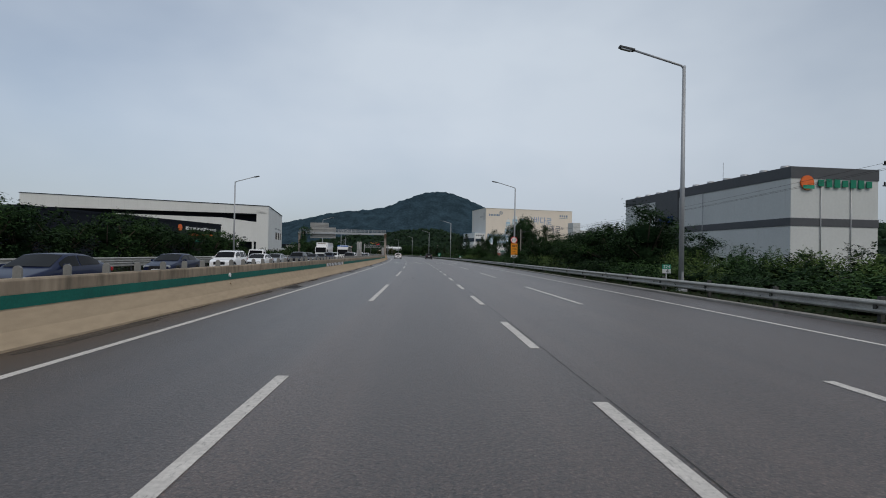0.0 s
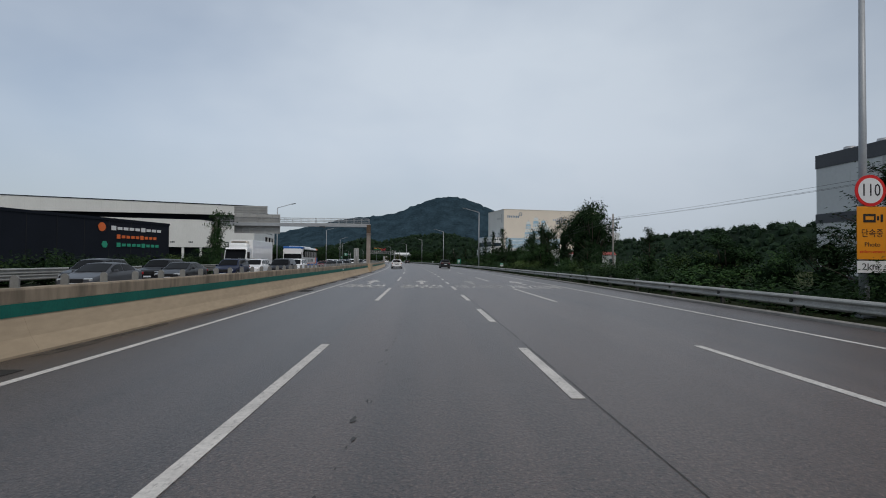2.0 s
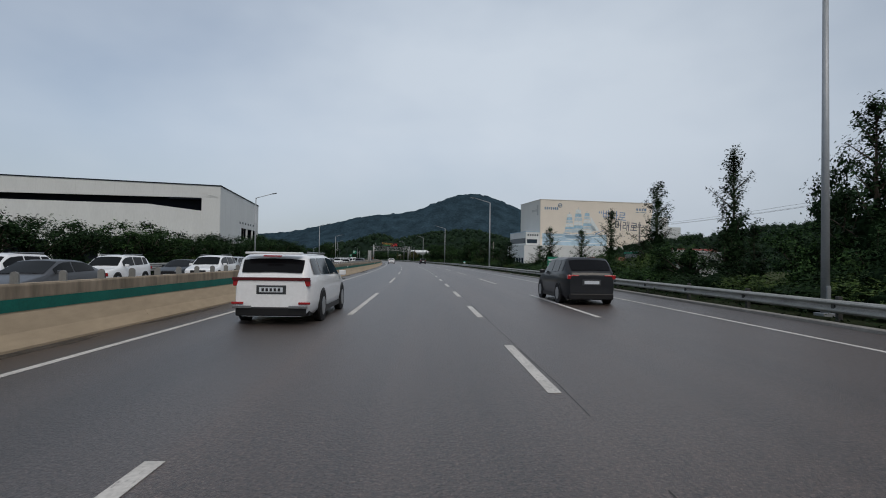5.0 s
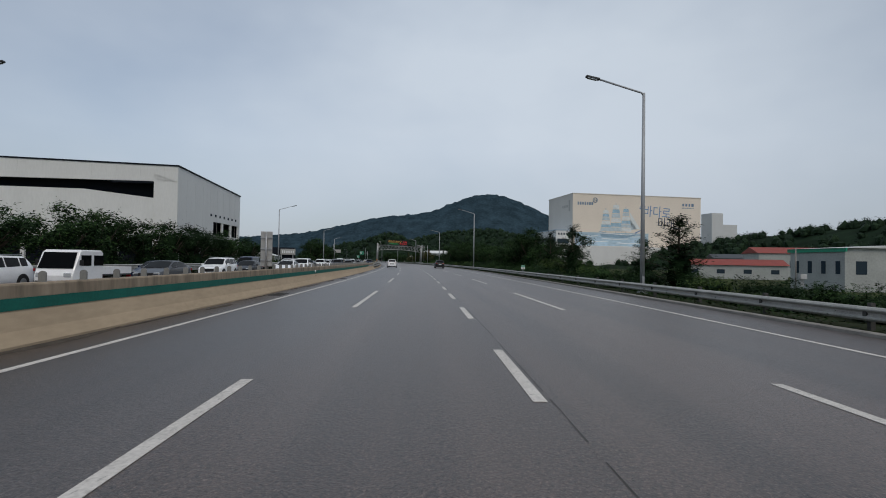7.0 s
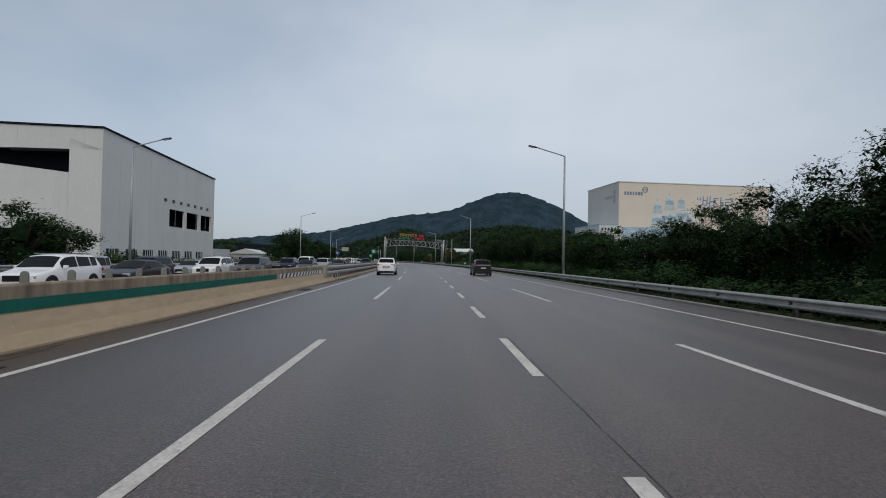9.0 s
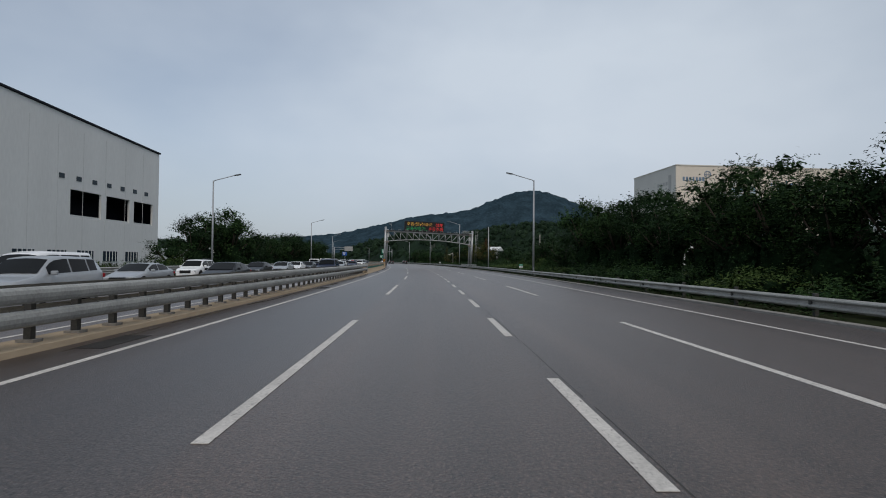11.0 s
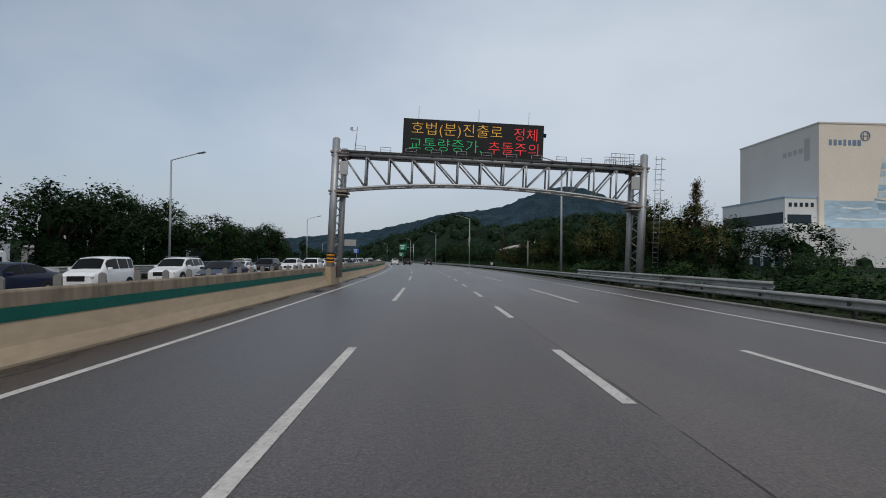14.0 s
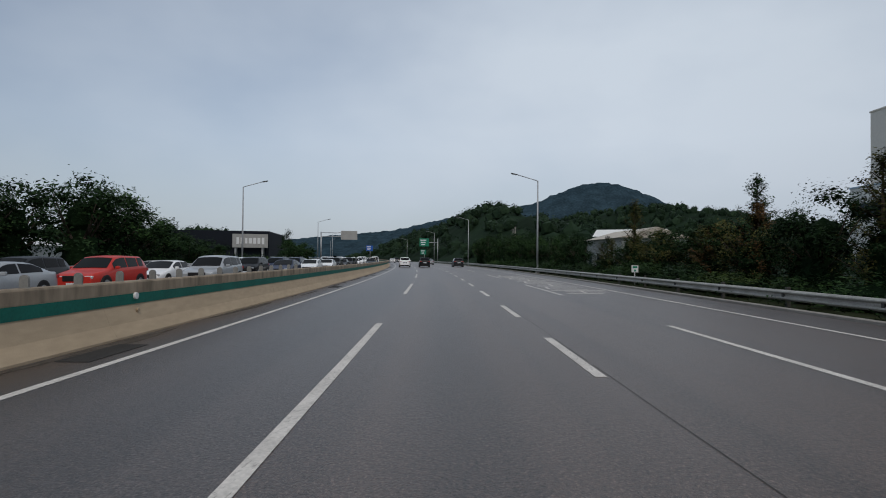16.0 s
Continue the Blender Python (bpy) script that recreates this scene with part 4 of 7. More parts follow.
text_mesh("line", "2km", 0.26, M_INK, DS, pose(-0.05, -0.014, 0), 0.002, 0.5)
part("bracket", boxed((-0.1, 0.08, 0), (0.3, 0.14, 0.06)), M_STEEL, DS)

# ---- small posts along the verge ----
def km_post(s, d, top="", low=""):
    """A distance post; digits that cannot be read are bars."""
    k = empty("distance_post", place(s, d), "small green and white distance post" + (f" reading {top} and {low}" if top else ""), "marker post", "distance posts")
    part("post", tubed((0, 0, -0.4), (0, 0, 0.95), 0.03, n=8), M_STEEL, k)
    part("upper_plate", boxed((0, -0.035, 1.13), (0.42, 0.015, 0.21), 0.004), M_SIGNTEAL if top else M_SIGNWHITE, k)
    part("lower_plate", boxed((0, -0.035, 0.92), (0.42, 0.015, 0.21), 0.004), M_SIGNWHITE, k)
    if top:
        text_mesh("number", top, 0.22, M_SIGNWHITE, k, pose(0, -0.046, 1.13), 0.002, 0.34)
        text_mesh("number", low, 0.22, M_INK, k, pose(0.03, -0.046, 0.92), 0.002, 0.12)
        return
    for z, w in ((1.13, 0.28), (0.92, 0.11)):
        part("digit_bar", boxed((0, -0.045, z), (w, 0.006, 0.12)), M_SIGNGREEN, k)


km_post(258.5, 11.75, "324", "6")
km_post(378.0, 11.75, "324", "7")
km_post(488.0, 11.75)
km_post(132.5, 11.75, "324", "5")
km_post(26.0, 11.75, "324", "4")
for s in (113.5, 225.0, 58.6):
    gb = empty("median_sign", place(s, -6.53), "grey back of a narrow sign on the median", "sign", "median signs")
    for x in (-0.13, 0.13):
        part("board", boxed((x, 0.02, 1.95), (0.25, 0.03, 1.55), 0.005), M_SIGNBACK, gb)
    part("post", tubed((0, -0.05, 1.0), (0, -0.05, 2.6), 0.04, n=8), M_STEEL, gb)
    for z in (1.45, 1.95, 2.45):
        part("clamp", boxed((0, -0.02, z), (0.5, 0.05, 0.05)), M_STEEL, gb)
# surveillance camera mast
CC = empty("camera_mast", place(404.2, 11.75), "grey mast with a dome surveillance camera", "camera mast")
part("mast", tubed((0, 0, -0.4), (0, 0, 7.3), 0.085, 0.07, 14), M_POLE, CC)
part("dome_camera", box(tubed((-0.3, -0.05, 6.75), (-0.3, -0.05, 7.0), 0.09, 0.13, 12), (-0.15, -0.03, 7.05), (0.35, 0.05, 0.05)), M_DARK, CC)
for z in (5.6, 6.2, 6.6):
    part("step_bolt", boxed((0.12, 0, z), (0.14, 0.03, 0.03)), M_DARK, CC)


def utility_pole(s, d, h, arms=True):
    u = empty("utility_pole", place(s, d, -0.6), "pale concrete utility pole with crossarms" if arms else "short bare concrete post in the bushes", "utility pole", "utility poles")
    part("pole", tubed((0, 0, -0.3), (0, 0, h), 0.15 if arms else 0.085, 0.10 if arms else 0.07, 12), M_KERB, u)
    if arms:
        for z in (h - 0.7, h - 1.9):
            part("crossarm", boxed((0, -0.12, z), (1.9, 0.07, 0.07)), M_DARKGREY, u)
            for x in (-0.85, -0.45, 0.45, 0.85):
                part("insulator", tubed((x, -0.12, z + 0.04), (x, -0.12, z + 0.22), 0.045, n=8), M_DARK, u)
    return u


POLES = [(126.5, 25.3, 8.4), (30.0, 27.0, 8.4), (214.0, 30.0, 7.5), (300.0, 26.0, 7.4), (424.7, 25.9, 7.8), (585.0, 24.0, 10.0), (625.0, 34.0, 12.0)]
for s, d, h in POLES:
    utility_pole(s, d, h)
utility_pole(465.7, 12.7, 4.6, arms=False)
TB = utility_pole(262.0, 45.0, 4.4, arms=False)
part("switch_box", boxed((0.75, -0.1, 1.0), (0.8, 0.5, 0.6), 0.03), M_GREYBOX, TB)
part("box_leg", boxed((0.75, 0.0, 0.3), (0.5, 0.1, 0.9)), M_STEEL, TB)
for (s0, d0, h0), (s1, d1, h1) in zip(sorted(POLES)[:2], sorted(POLES)[1:3]):
    wires = empty("overhead_wire", pose(0, 0, 0), "thin black overhead power lines", "power line", "power lines")
    for x in (-0.85, 0.45, 0.85):
        bm = bmesh.new()
        pts = []
        for k in range(13):
            u = k / 12
            p = at(s0, d0 + x, h0 - 1.2).lerp(at(s1, d1 + x, h1 - 1.2), u)
            p.z -= 4 * 0.9 * u * (1 - u)
            pts.append(p)
        bent(bm, pts, 0.009, 4)
        part("wire", bm, M_DARK, wires)

# far direction signs over the road
def far_sign(s, d, z, w, h, mat, label, post_d):
    f = empty("direction_sign", place(s, 0), label, "sign", "far direction signs")
    part("panel", boxed((d, 0, z), (w, 0.08, h), 0.02), mat, f)
    for k in range(3):
        part("word_bar", boxed((d - 0.1 * w, -0.05, z + (1 - k) * h * 0.27), (w * (0.62 - 0.1 * k), 0.02, h * 0.13)), M_SIGNWHITE, f)
    part("post", tubed((post_d, 0.2, -0.4), (post_d, 0.2, z + h / 2), 0.14, n=10), M_STEEL, f)
    part("arm", tubed((post_d, 0.2, z), (d, 0.1, z), 0.09, n=8), M_STEEL, f)


far_sign(640, 7.2, 7.0, 3.2, 2.7, M_SIGNGREEN, "green direction sign with white words on an arm", 11.9)
far_sign(720, -6.9, 6.2, 3.2, 2.6, M_SIGNBLUE, "blue direction sign with white words in the median", -6.6)
far_sign(680, 12.4, 4.2, 2.4, 2.0, M_SIGNGREEN, "small green exit sign beside the road", 12.9)
far_sign(191.5, 12.2, 1.32, 0.9, 1.15, M_SIGNGREEN, "small green sign in the verge", 12.4)
BS = empty("direction_sign", place(600, 0), "bare back of a large sign over the oncoming lanes", "sign", "far direction signs")
part("panel", boxed((-16.6, 0, 7.4), (4.2, 0.08, 2.3), 0.02), M_SIGNBACK, BS)
for k in range(4):
    part("stiffener", boxed((-18.2 + 1.07 * k, -0.08, 7.4), (0.08, 0.08, 2.3)), M_SIGNBACK, BS)
part("post", tubed((-23.8, 0.1, -0.6), (-23.8, 0.1, 8.2), 0.18, n=10), M_STEEL, BS)
for z in (7.0, 8.0):
    part("arm", tubed((-23.8, 0.1, z), (-14.6, 0.1, z), 0.08, n=8), M_STEEL, BS)

# ---- trees and shrubs ----
def leaf_material(name, dark, light, spread=0.5):
    m = bpy.data.materials.new(name)
    m.use_nodes = True
    n, l = m.node_tree.nodes, m.node_tree.links
    b = n["Principled BSDF"]
    b.inputs["Roughness"].default_value = 0.7
    b.inputs["Specular IOR Level"].default_value = 0.08
    geo, info, mix, mul = n.new("ShaderNodeNewGeometry"), n.new("ShaderNodeObjectInfo"), n.new("ShaderNodeMix"), n.new("ShaderNodeMapRange")
    mix.data_type = "RGBA"
    mix.inputs["A"].default_value, mix.inputs["B"].default_value = (*dark, 1), (*light, 1)
    l.new(geo.outputs["Random Per Island"], mix.inputs["Factor"])
    mul.inputs["To Min"].default_value, mul.inputs["To Max"].default_value = 1 - spread * 0.6, 1 + spread
    l.new(info.outputs["Random"], mul.inputs["Value"])
    sc = n.new("ShaderNodeVectorMath")
    sc.operation = "SCALE"
    l.new(mix.outputs["Result"], sc.inputs[0])
    l.new(mul.outputs["Result"], sc.inputs["Scale"])
    l.new(sc.outputs["Vector"], b.inputs["Base Color"])
    return m


L_DARK = leaf_material("dark green leaves", (0.010, 0.024, 0.010), (0.024, 0.050, 0.017))
L_MID = leaf_material("green leaves", (0.014, 0.034, 0.012), (0.038, 0.075, 0.022))
L_LIGHT = leaf_material("fresh light leaves", (0.032, 0.060, 0.015), (0.078, 0.115, 0.036), 0.3)
L_RUST = leaf_material("browned leaves", (0.022, 0.022, 0.010), (0.13, 0.062, 0.022), 0.3)
# darker than the outer leaves: crown-inside shade painted into the colour
L_CORE = material("inner leaves with painted shade", (0.011, 0.024, 0.010), 0.9, spread=0.5, scale=1.5, fine=8, bump=0.8, bump_scale=5, spec=0.03)


def quads(p, a, b):
    """Pointed leaves at p with half axes a and b, as vertices and faces."""
    v = np.stack([p - a * 0.8 - b, p + a * 1.25, p - a * 0.8 + b], axis=1).reshape(-1, 3)
    return v, np.arange(len(v)).reshape(-1, 3)


def unit(x):
    return x / np.maximum(np.linalg.norm(x, axis=-1, keepdims=True), 1e-6)


def leafy(rng, c, spread, size, out, per):
    """Leaves round the clump centres c, facing mostly outwards and up."""
    k = len(c)
    p = (c[:, None, :] + rng.normal(0, 1, (k, per, 3)) * spread).reshape(-1, 3)
    nrm = unit(np.repeat(out, per, axis=0) * 0.9 + rng.normal(0, 0.36, p.shape) + np.array([0, 0, 0.35]))
    t = unit(np.cross(nrm, rng.normal(0, 1, p.shape)))
    b = np.cross(nrm, t)
    ln = size * rng.uniform(0.6, 1.35, (len(p), 1))
    return quads(p, t * ln, b * ln * 0.62)


def fronds(rng, base, way, length, pairs=7, size=0.11):
    """Feathered leaves: paired leaflets on a drooping stalk."""
    vs = []
    for o, w in zip(base, way):
        side = unit(np.cross(w, [0, 0, 1]) + 1e-4)
        L = length * rng.uniform(0.7, 1.2)
        for k in range(1, pairs + 1):
            u = k / pairs
            c = o + w * L * u + np.array([0, 0, -0.35 * L * u * u])
            for sg in (-1, 1):
                d = unit(side * sg + w * 0.5 + rng.normal(0, 0.12, 3))
                q = np.cross(d, w)
                vs.append((c + d * size, d * size, unit(np.cross(d, q)) * size * 0.36))
    p, a, b = (np.array([v[i] for v in vs]) for i in range(3))
    return quads(p, a, b)


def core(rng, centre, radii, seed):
    """A rough added inner body, in the painted shade colour, that keeps the crown from being seen through."""
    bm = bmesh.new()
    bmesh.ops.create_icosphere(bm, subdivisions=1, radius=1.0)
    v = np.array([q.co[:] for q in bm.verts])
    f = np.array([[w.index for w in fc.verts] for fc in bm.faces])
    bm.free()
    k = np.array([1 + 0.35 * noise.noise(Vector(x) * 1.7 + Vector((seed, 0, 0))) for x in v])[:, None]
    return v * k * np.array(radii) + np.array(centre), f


def mesh_of(name, chunks, mats):
    """One mesh out of (vertices, faces, material slot) chunks."""
    verts, faces, slots, off = [], [], [], 0
    for v, f, s in chunks:
        verts.append(v)
        faces += (f + off).tolist()
        slots += [s] * len(f)
        off += len(v)
    me = bpy.data.meshes.new(name)
    me.from_pydata(np.concatenate(verts).tolist(), [], faces)
    for m in mats:
        me.materials.append(m)
    me.polygons.foreach_set("material_index", slots)
    me.update()
    return me


def shell(rng, n, centre, radii, lift=0.25):
    """Clump centres on an uneven ellipsoid, with their outward directions."""
    u = unit(rng.normal(0, 1, (n, 3)) + np.array([0, 0, lift]))
    return np.array(centre) + u * np.array(radii) * rng.uniform(0.55, 1.12, (n, 1)), u


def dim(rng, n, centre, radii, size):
    """Large leaves in the painted shade colour that fill the inside of a crown."""
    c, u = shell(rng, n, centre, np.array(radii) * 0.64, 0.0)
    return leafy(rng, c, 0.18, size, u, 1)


def tree(name, seed, kind, leaf, label, category="tree", group="roadside trees", fine=True):
    """A plant in metres: broad about 7 m, spire about 6.5 m, feather about 7 m, shrub about 2.4 m."""
    rng = np.random.default_rng(seed)
    many, small = (1.75, 0.76) if fine else (0.7, 1.12)
    chunks = []
    trunk = bmesh.new()
    if kind == "shrub":
        lobes = [((0, 0, 1.05), (1.0, 1.0, 1.0))] + [((0.75 * math.cos(k * 2.1 + seed), 0.75 * math.sin(k * 2.1 + seed), rng.uniform(0.6, 1.3)), (0.7, 0.7, rng.uniform(0.55, 0.95))) for k in range(3)]
        for c0, r0 in lobes:
            c, u = shell(rng, 16, c0, r0, 0.35)
            c[:, 2] = np.maximum(c[:, 2], 0.12)
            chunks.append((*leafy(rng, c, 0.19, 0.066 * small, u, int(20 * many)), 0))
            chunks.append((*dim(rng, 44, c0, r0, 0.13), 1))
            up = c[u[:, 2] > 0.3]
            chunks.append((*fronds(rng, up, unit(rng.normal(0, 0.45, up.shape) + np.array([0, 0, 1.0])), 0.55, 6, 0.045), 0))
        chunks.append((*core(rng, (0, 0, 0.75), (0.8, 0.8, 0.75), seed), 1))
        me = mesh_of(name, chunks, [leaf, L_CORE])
        return tagged(new(name, me), label, category, group)
    root = empty(name, pose(0, 0, 0), label, category, group)
    if kind == "spire":
        h = 6.5
        tube(trunk, (0, 0, -0.6), (0, 0, h * 0.93), 0.13, 0.02, 9)
        k, z = 0, 0.5
        while z < h - 0.35:
            reach = (1.5 * (1 - (z / h) ** 1.25) + 0.22) * rng.uniform(0.5, 1.25)
            a = k * 2.4 + rng.uniform(-0.5, 0.5)
            tip = np.array([reach * math.cos(a), reach * math.sin(a), z + 0.7 * reach + 0.15])
            tube(trunk, (0, 0, z), tip, 0.035, 0.01, 5)
            u0 = np.linspace(0.2, 1.03, 7)[:, None]
            c = np.array([0, 0, z]) * (1 - u0) + tip * u0 + rng.normal(0, 0.05, (7, 3))
            out = unit(np.tile([math.cos(a) * 0.6, math.sin(a) * 0.6, 0.8], (7, 1)))
            chunks.append((*leafy(rng, c, 0.115, 0.078 * small, out, int(12 * many)), 0))
            k += 1
            z += 0.2
        top = np.stack([np.zeros(6), np.zeros(6), np.linspace(h - 1.3, h, 6)], 1)
        chunks.append((*leafy(rng, top, 0.12, 0.085 * small, np.tile([0.0, 0.0, 1.0], (6, 1)), int(14 * many)), 0))
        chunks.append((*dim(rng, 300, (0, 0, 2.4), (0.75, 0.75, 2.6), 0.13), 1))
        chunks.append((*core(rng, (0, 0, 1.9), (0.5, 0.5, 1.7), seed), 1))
    else:
        limbs = []
        tube(trunk, (0, 0, -0.6), (0.1, 0.05, 2.4), 0.2, 0.14, 10)
        for k in range(12):
            a = k * 2.4 + rng.uniform(-0.4, 0.4)
            far = rng.uniform(0.9, 2.1)
            tip = np.array([far * math.cos(a), far * math.sin(a), rng.uniform(3.2, 7.0 - 0.7 * far)])
            mid = np.array([0.35 * tip[0], 0.35 * tip[1], 2.0 + 0.3 * (tip[2] - 2)])
            tube(trunk, (0.1, 0.05, rng.uniform(1.3, 2.4)), mid, 0.09, 0.06, 7)
            tube(trunk, mid, tip, 0.06, 0.02, 6)
            limbs.append(tip)
        limbs.append(np.array([rng.uniform(-0.4, 0.4), rng.uniform(-0.4, 0.4), 6.5]))
        for q in limbs:
            r0 = np.array([0.95, 0.95, 0.62]) * rng.uniform(0.75, 1.2)
            c, u = shell(rng, 11, q, r0)
            if kind == "feather":
                chunks.append((*leafy(rng, c, 0.26, 0.078 * small, u, int(16 * many)), 0))
                chunks.append((*fronds(rng, c, unit(u * 0.8 + rng.normal(0, 0.35, u.shape) + np.array([0, 0, 0.4])), 0.8, 6, 0.065), 0))
            else:
                chunks.append((*leafy(rng, c, 0.26, 0.088 * small, u, int(22 * many)), 0))
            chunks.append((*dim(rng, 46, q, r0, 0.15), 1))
        top = np.array([q for q in limbs if q[2] > 4.6])
        top = np.repeat(top, 3, axis=0) + rng.normal(0, 0.22, (len(top) * 3, 3))
        chunks.append((*fronds(rng, top, unit(rng.normal(0, 0.45, top.shape) + np.array([0, 0, 1.0])), 0.75, 6, 0.07), 0))
        n = 20 if fine else 38
        low = np.stack([1.7 * np.cos(np.arange(n) * 0.63), 1.7 * np.sin(np.arange(n) * 0.63), rng.uniform(0.4, 3.0, n)], 1) * rng.uniform(0.7, 1.05, (n, 1))
        chunks.append((*leafy(rng, low, 0.34, 0.08 * small, unit(low * np.array([1, 1, 0.1])), int(17 * many)), 0))
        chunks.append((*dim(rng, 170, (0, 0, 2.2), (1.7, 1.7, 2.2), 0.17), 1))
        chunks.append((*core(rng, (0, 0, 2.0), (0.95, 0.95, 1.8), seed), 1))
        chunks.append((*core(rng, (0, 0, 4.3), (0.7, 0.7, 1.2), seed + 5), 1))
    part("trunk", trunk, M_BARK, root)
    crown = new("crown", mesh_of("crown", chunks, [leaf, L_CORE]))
    crown.parent = root
    return root


L_GOLD = leaf_material("yellow-green leaves", (0.030, 0.045, 0.012), (0.095, 0.080, 0.022), 0.3)
L_YELLOW = leaf_material("yellowing leaves", (0.05, 0.055, 0.018), (0.13, 0.12, 0.04), 0.3)


def plants(fine):
    """One set of plants to copy; the far set carries fewer and larger leaves."""
    return {
        "broad": [tree("broadleaf_tree", 11 + k, "broad", (L_DARK, L_MID, L_DARK)[k], "dark green broadleaf tree in full leaf on the verge", fine=fine) for k in range(3)],
        "feather": [tree("feather_leaf_tree", 31 + k, "feather", (L_DARK, L_MID, L_MID)[k], "bushy tree with feathered green leaves behind the guard rail", fine=fine) for k in range(3)],
        "spire": [tree("pointed_tree", 51 + k, "spire", L_DARK, "narrow pointed dark green tree on the verge", fine=fine) for k in range(3)],
        "shrub": [tree("shrub", 71 + k, "shrub", (L_DARK, L_MID, L_MID, L_LIGHT)[k], ("dense dark green roadside shrub", "dense green roadside shrub", "dense green roadside shrub", "light green sprawling shrub")[k], "shrub", "roadside shrubs", fine) for k in range(4)],
    }


KINDS = plants(True)
KINDS["rust"] = [tree("browning_tree", 61, "spire", L_RUST, "tall tree with browned orange leaves")]
KINDS["gold"] = [tree("yellowing_tree", 68, "spire", L_GOLD, "pointed tree with leaves turning yellow")]
KINDS["yellow"] = [tree("yellowing_tree", 67, "feather", L_YELLOW, "tree with yellowing feathered leaves")]
FAR_KINDS = plants(False)
BASE_H = {"broad": 7.2, "feather": 7.4, "spire": 6.8, "rust": 6.8, "gold": 6.8, "yellow": 7.4, "shrub": 2.75}
first_used = set()
HEDGE = []
rnd = random.Random(5)


def plant(kind, s, d, z, height, wide=1.0, which=None):
    away = kind in FAR_KINDS and (d > 18.5 or d < -20 or s > 500)
    pool = (FAR_KINDS if away else KINDS)[kind]
    src = pool[rnd.randrange(len(pool)) if which is None else which]
    k = height / BASE_H[kind]
    w = wide * (0.55 + 0.45 * k)
    p = at(s, d, z)
    m = pose(p.x, p.y, p.z, 0, 0, rnd.uniform(0, 360)) @ Matrix.Diagonal((w, w, k, 1))
    if kind == "shrub" and d < -20:
        HEDGE.append((src, m))
        return None
    if src not in first_used:
        first_used.add(src)
        src.matrix_basis = m
        return src
    o = copy_thing(src, m)
    o.matrix_basis = m
    return o


RIGHT_H = [(-20, 3.0), (15, 3.2), (30, 3.2), (36, 3.5), (42, 4.5), (70, 4.6), (82, 3.8), (92, 3.2), (101, 2.7), (104, 2.3), (113, 2.4), (118, 3.2), (122, 3.9), (135, 4.1), (146, 4.4), (151, 4.3), (156, 3.8), (184, 3.5), (195, 3.0), (203, 2.7), (206, 2.9), (213, 2.8), (216, 1.6), (228, 1.6), (236, 2.1), (250, 2.1), (256, 2.9), (262, 3.5), (267, 4.6), (271, 6.8), (277, 6.8), (283, 5.2), (290, 4.6), (300, 4.8), (320, 5.8), (338, 7.0), (348, 7.3), (358, 7.8), (368, 7.4), (373, 4.4), (378, 3.4), (390, 3.0), (404, 2.5), (424, 2.9), (431, 5.4), (438, 6.4), (450, 6.2), (465, 5.8), (472, 4.8), (480, 4.5), (488, 3.9), (500, 3.7), (510, 4.2), (520, 5.2), (560, 6.5), (620, 8)]
LEFT_H = [(-20, 4.8), (22, 5.2), (40, 5.1), (60, 5.3), (76, 4.8), (88, 3.4), (112, 3.0), (130, 3.6), (160, 4.4), (180, 4.5), (215, 4.9), (240, 5.3), (265, 5.9), (285, 5.5), (300, 5.2), (306, 3.8), (314, 2.4), (352, 2.2), (376, 2.6), (382, 4.6), (387, 8.0), (396, 9.4), (404, 8.0), (408, 6.6), (414, 6.0), (430, 6.6), (446, 7.5), (462, 7.9), (474, 7.1), (482, 7.1), (498, 7.7), (508, 6.7), (518, 5.8), (528, 3.4), (578, 3.2), (592, 5.5), (640, 8)]


def tall(table, s):
    return float(np.interp(s, [q[0] for q in table], [q[1] for q in table]))


s = -12.0
while s < 590:
    h = tall(RIGHT_H, s) * rnd.uniform(0.86, 1.08)
    d = rnd.uniform(15.2, 17.6)
    if h < 3.4:
        plant("shrub", s, d, -0.25, h, 1.1)
    elif 255 < s < 372:
        plant("feather", s, d, -0.25, h, 1.15)
    elif 426 < s < 520:
        r = rnd.random()
        plant("yellow" if r < 0.22 else ("gold" if r < 0.36 else ("spire" if r < 0.5 else ("broad" if r < 0.8 else "feather"))), s, d, -0.25, h)
    else:
        plant(rnd.choice(("broad", "feather", "feather", "broad", "spire")), s, d, -0.25, h)
    s += rnd.uniform(2.3, 3.4) if h > 3.4 else rnd.uniform(1.7, 2.4)
s = -8.0
while s < 560:
    h = min(rnd.uniform(1.3, 2.6), 0.62 * tall(RIGHT_H, s))
    if 215 < s < 256 or 102 < s < 115:
        h *= 0.75
    plant("shrub", s, rnd.uniform(12.9, 14.2), -0.15, h, rnd.uniform(1.3, 1.7), 3 if rnd.random() < (0.45 if (20 < s < 60 or 375 < s < 410) else 0.12) else rnd.randrange(3))
    s += rnd.uniform(2.8, 3.9)
s = 20.0
while s < 590:
    h = tall(RIGHT_H, s) * rnd.uniform(0.85, 1.0)
    if h > 4.0 and not 150 < s < 260 and not 372 < s < 428 and not 503 < s < 532:
        plant(rnd.choice(("broad", "feather", "broad")), s, rnd.uniform(19.5, 23.0), -0.5, h * 0.95, 1.2)
    s += rnd.uniform(6.5, 10.0)
plant("rust", 430.5, 15.6, -0.25, 7.0, 0.8)
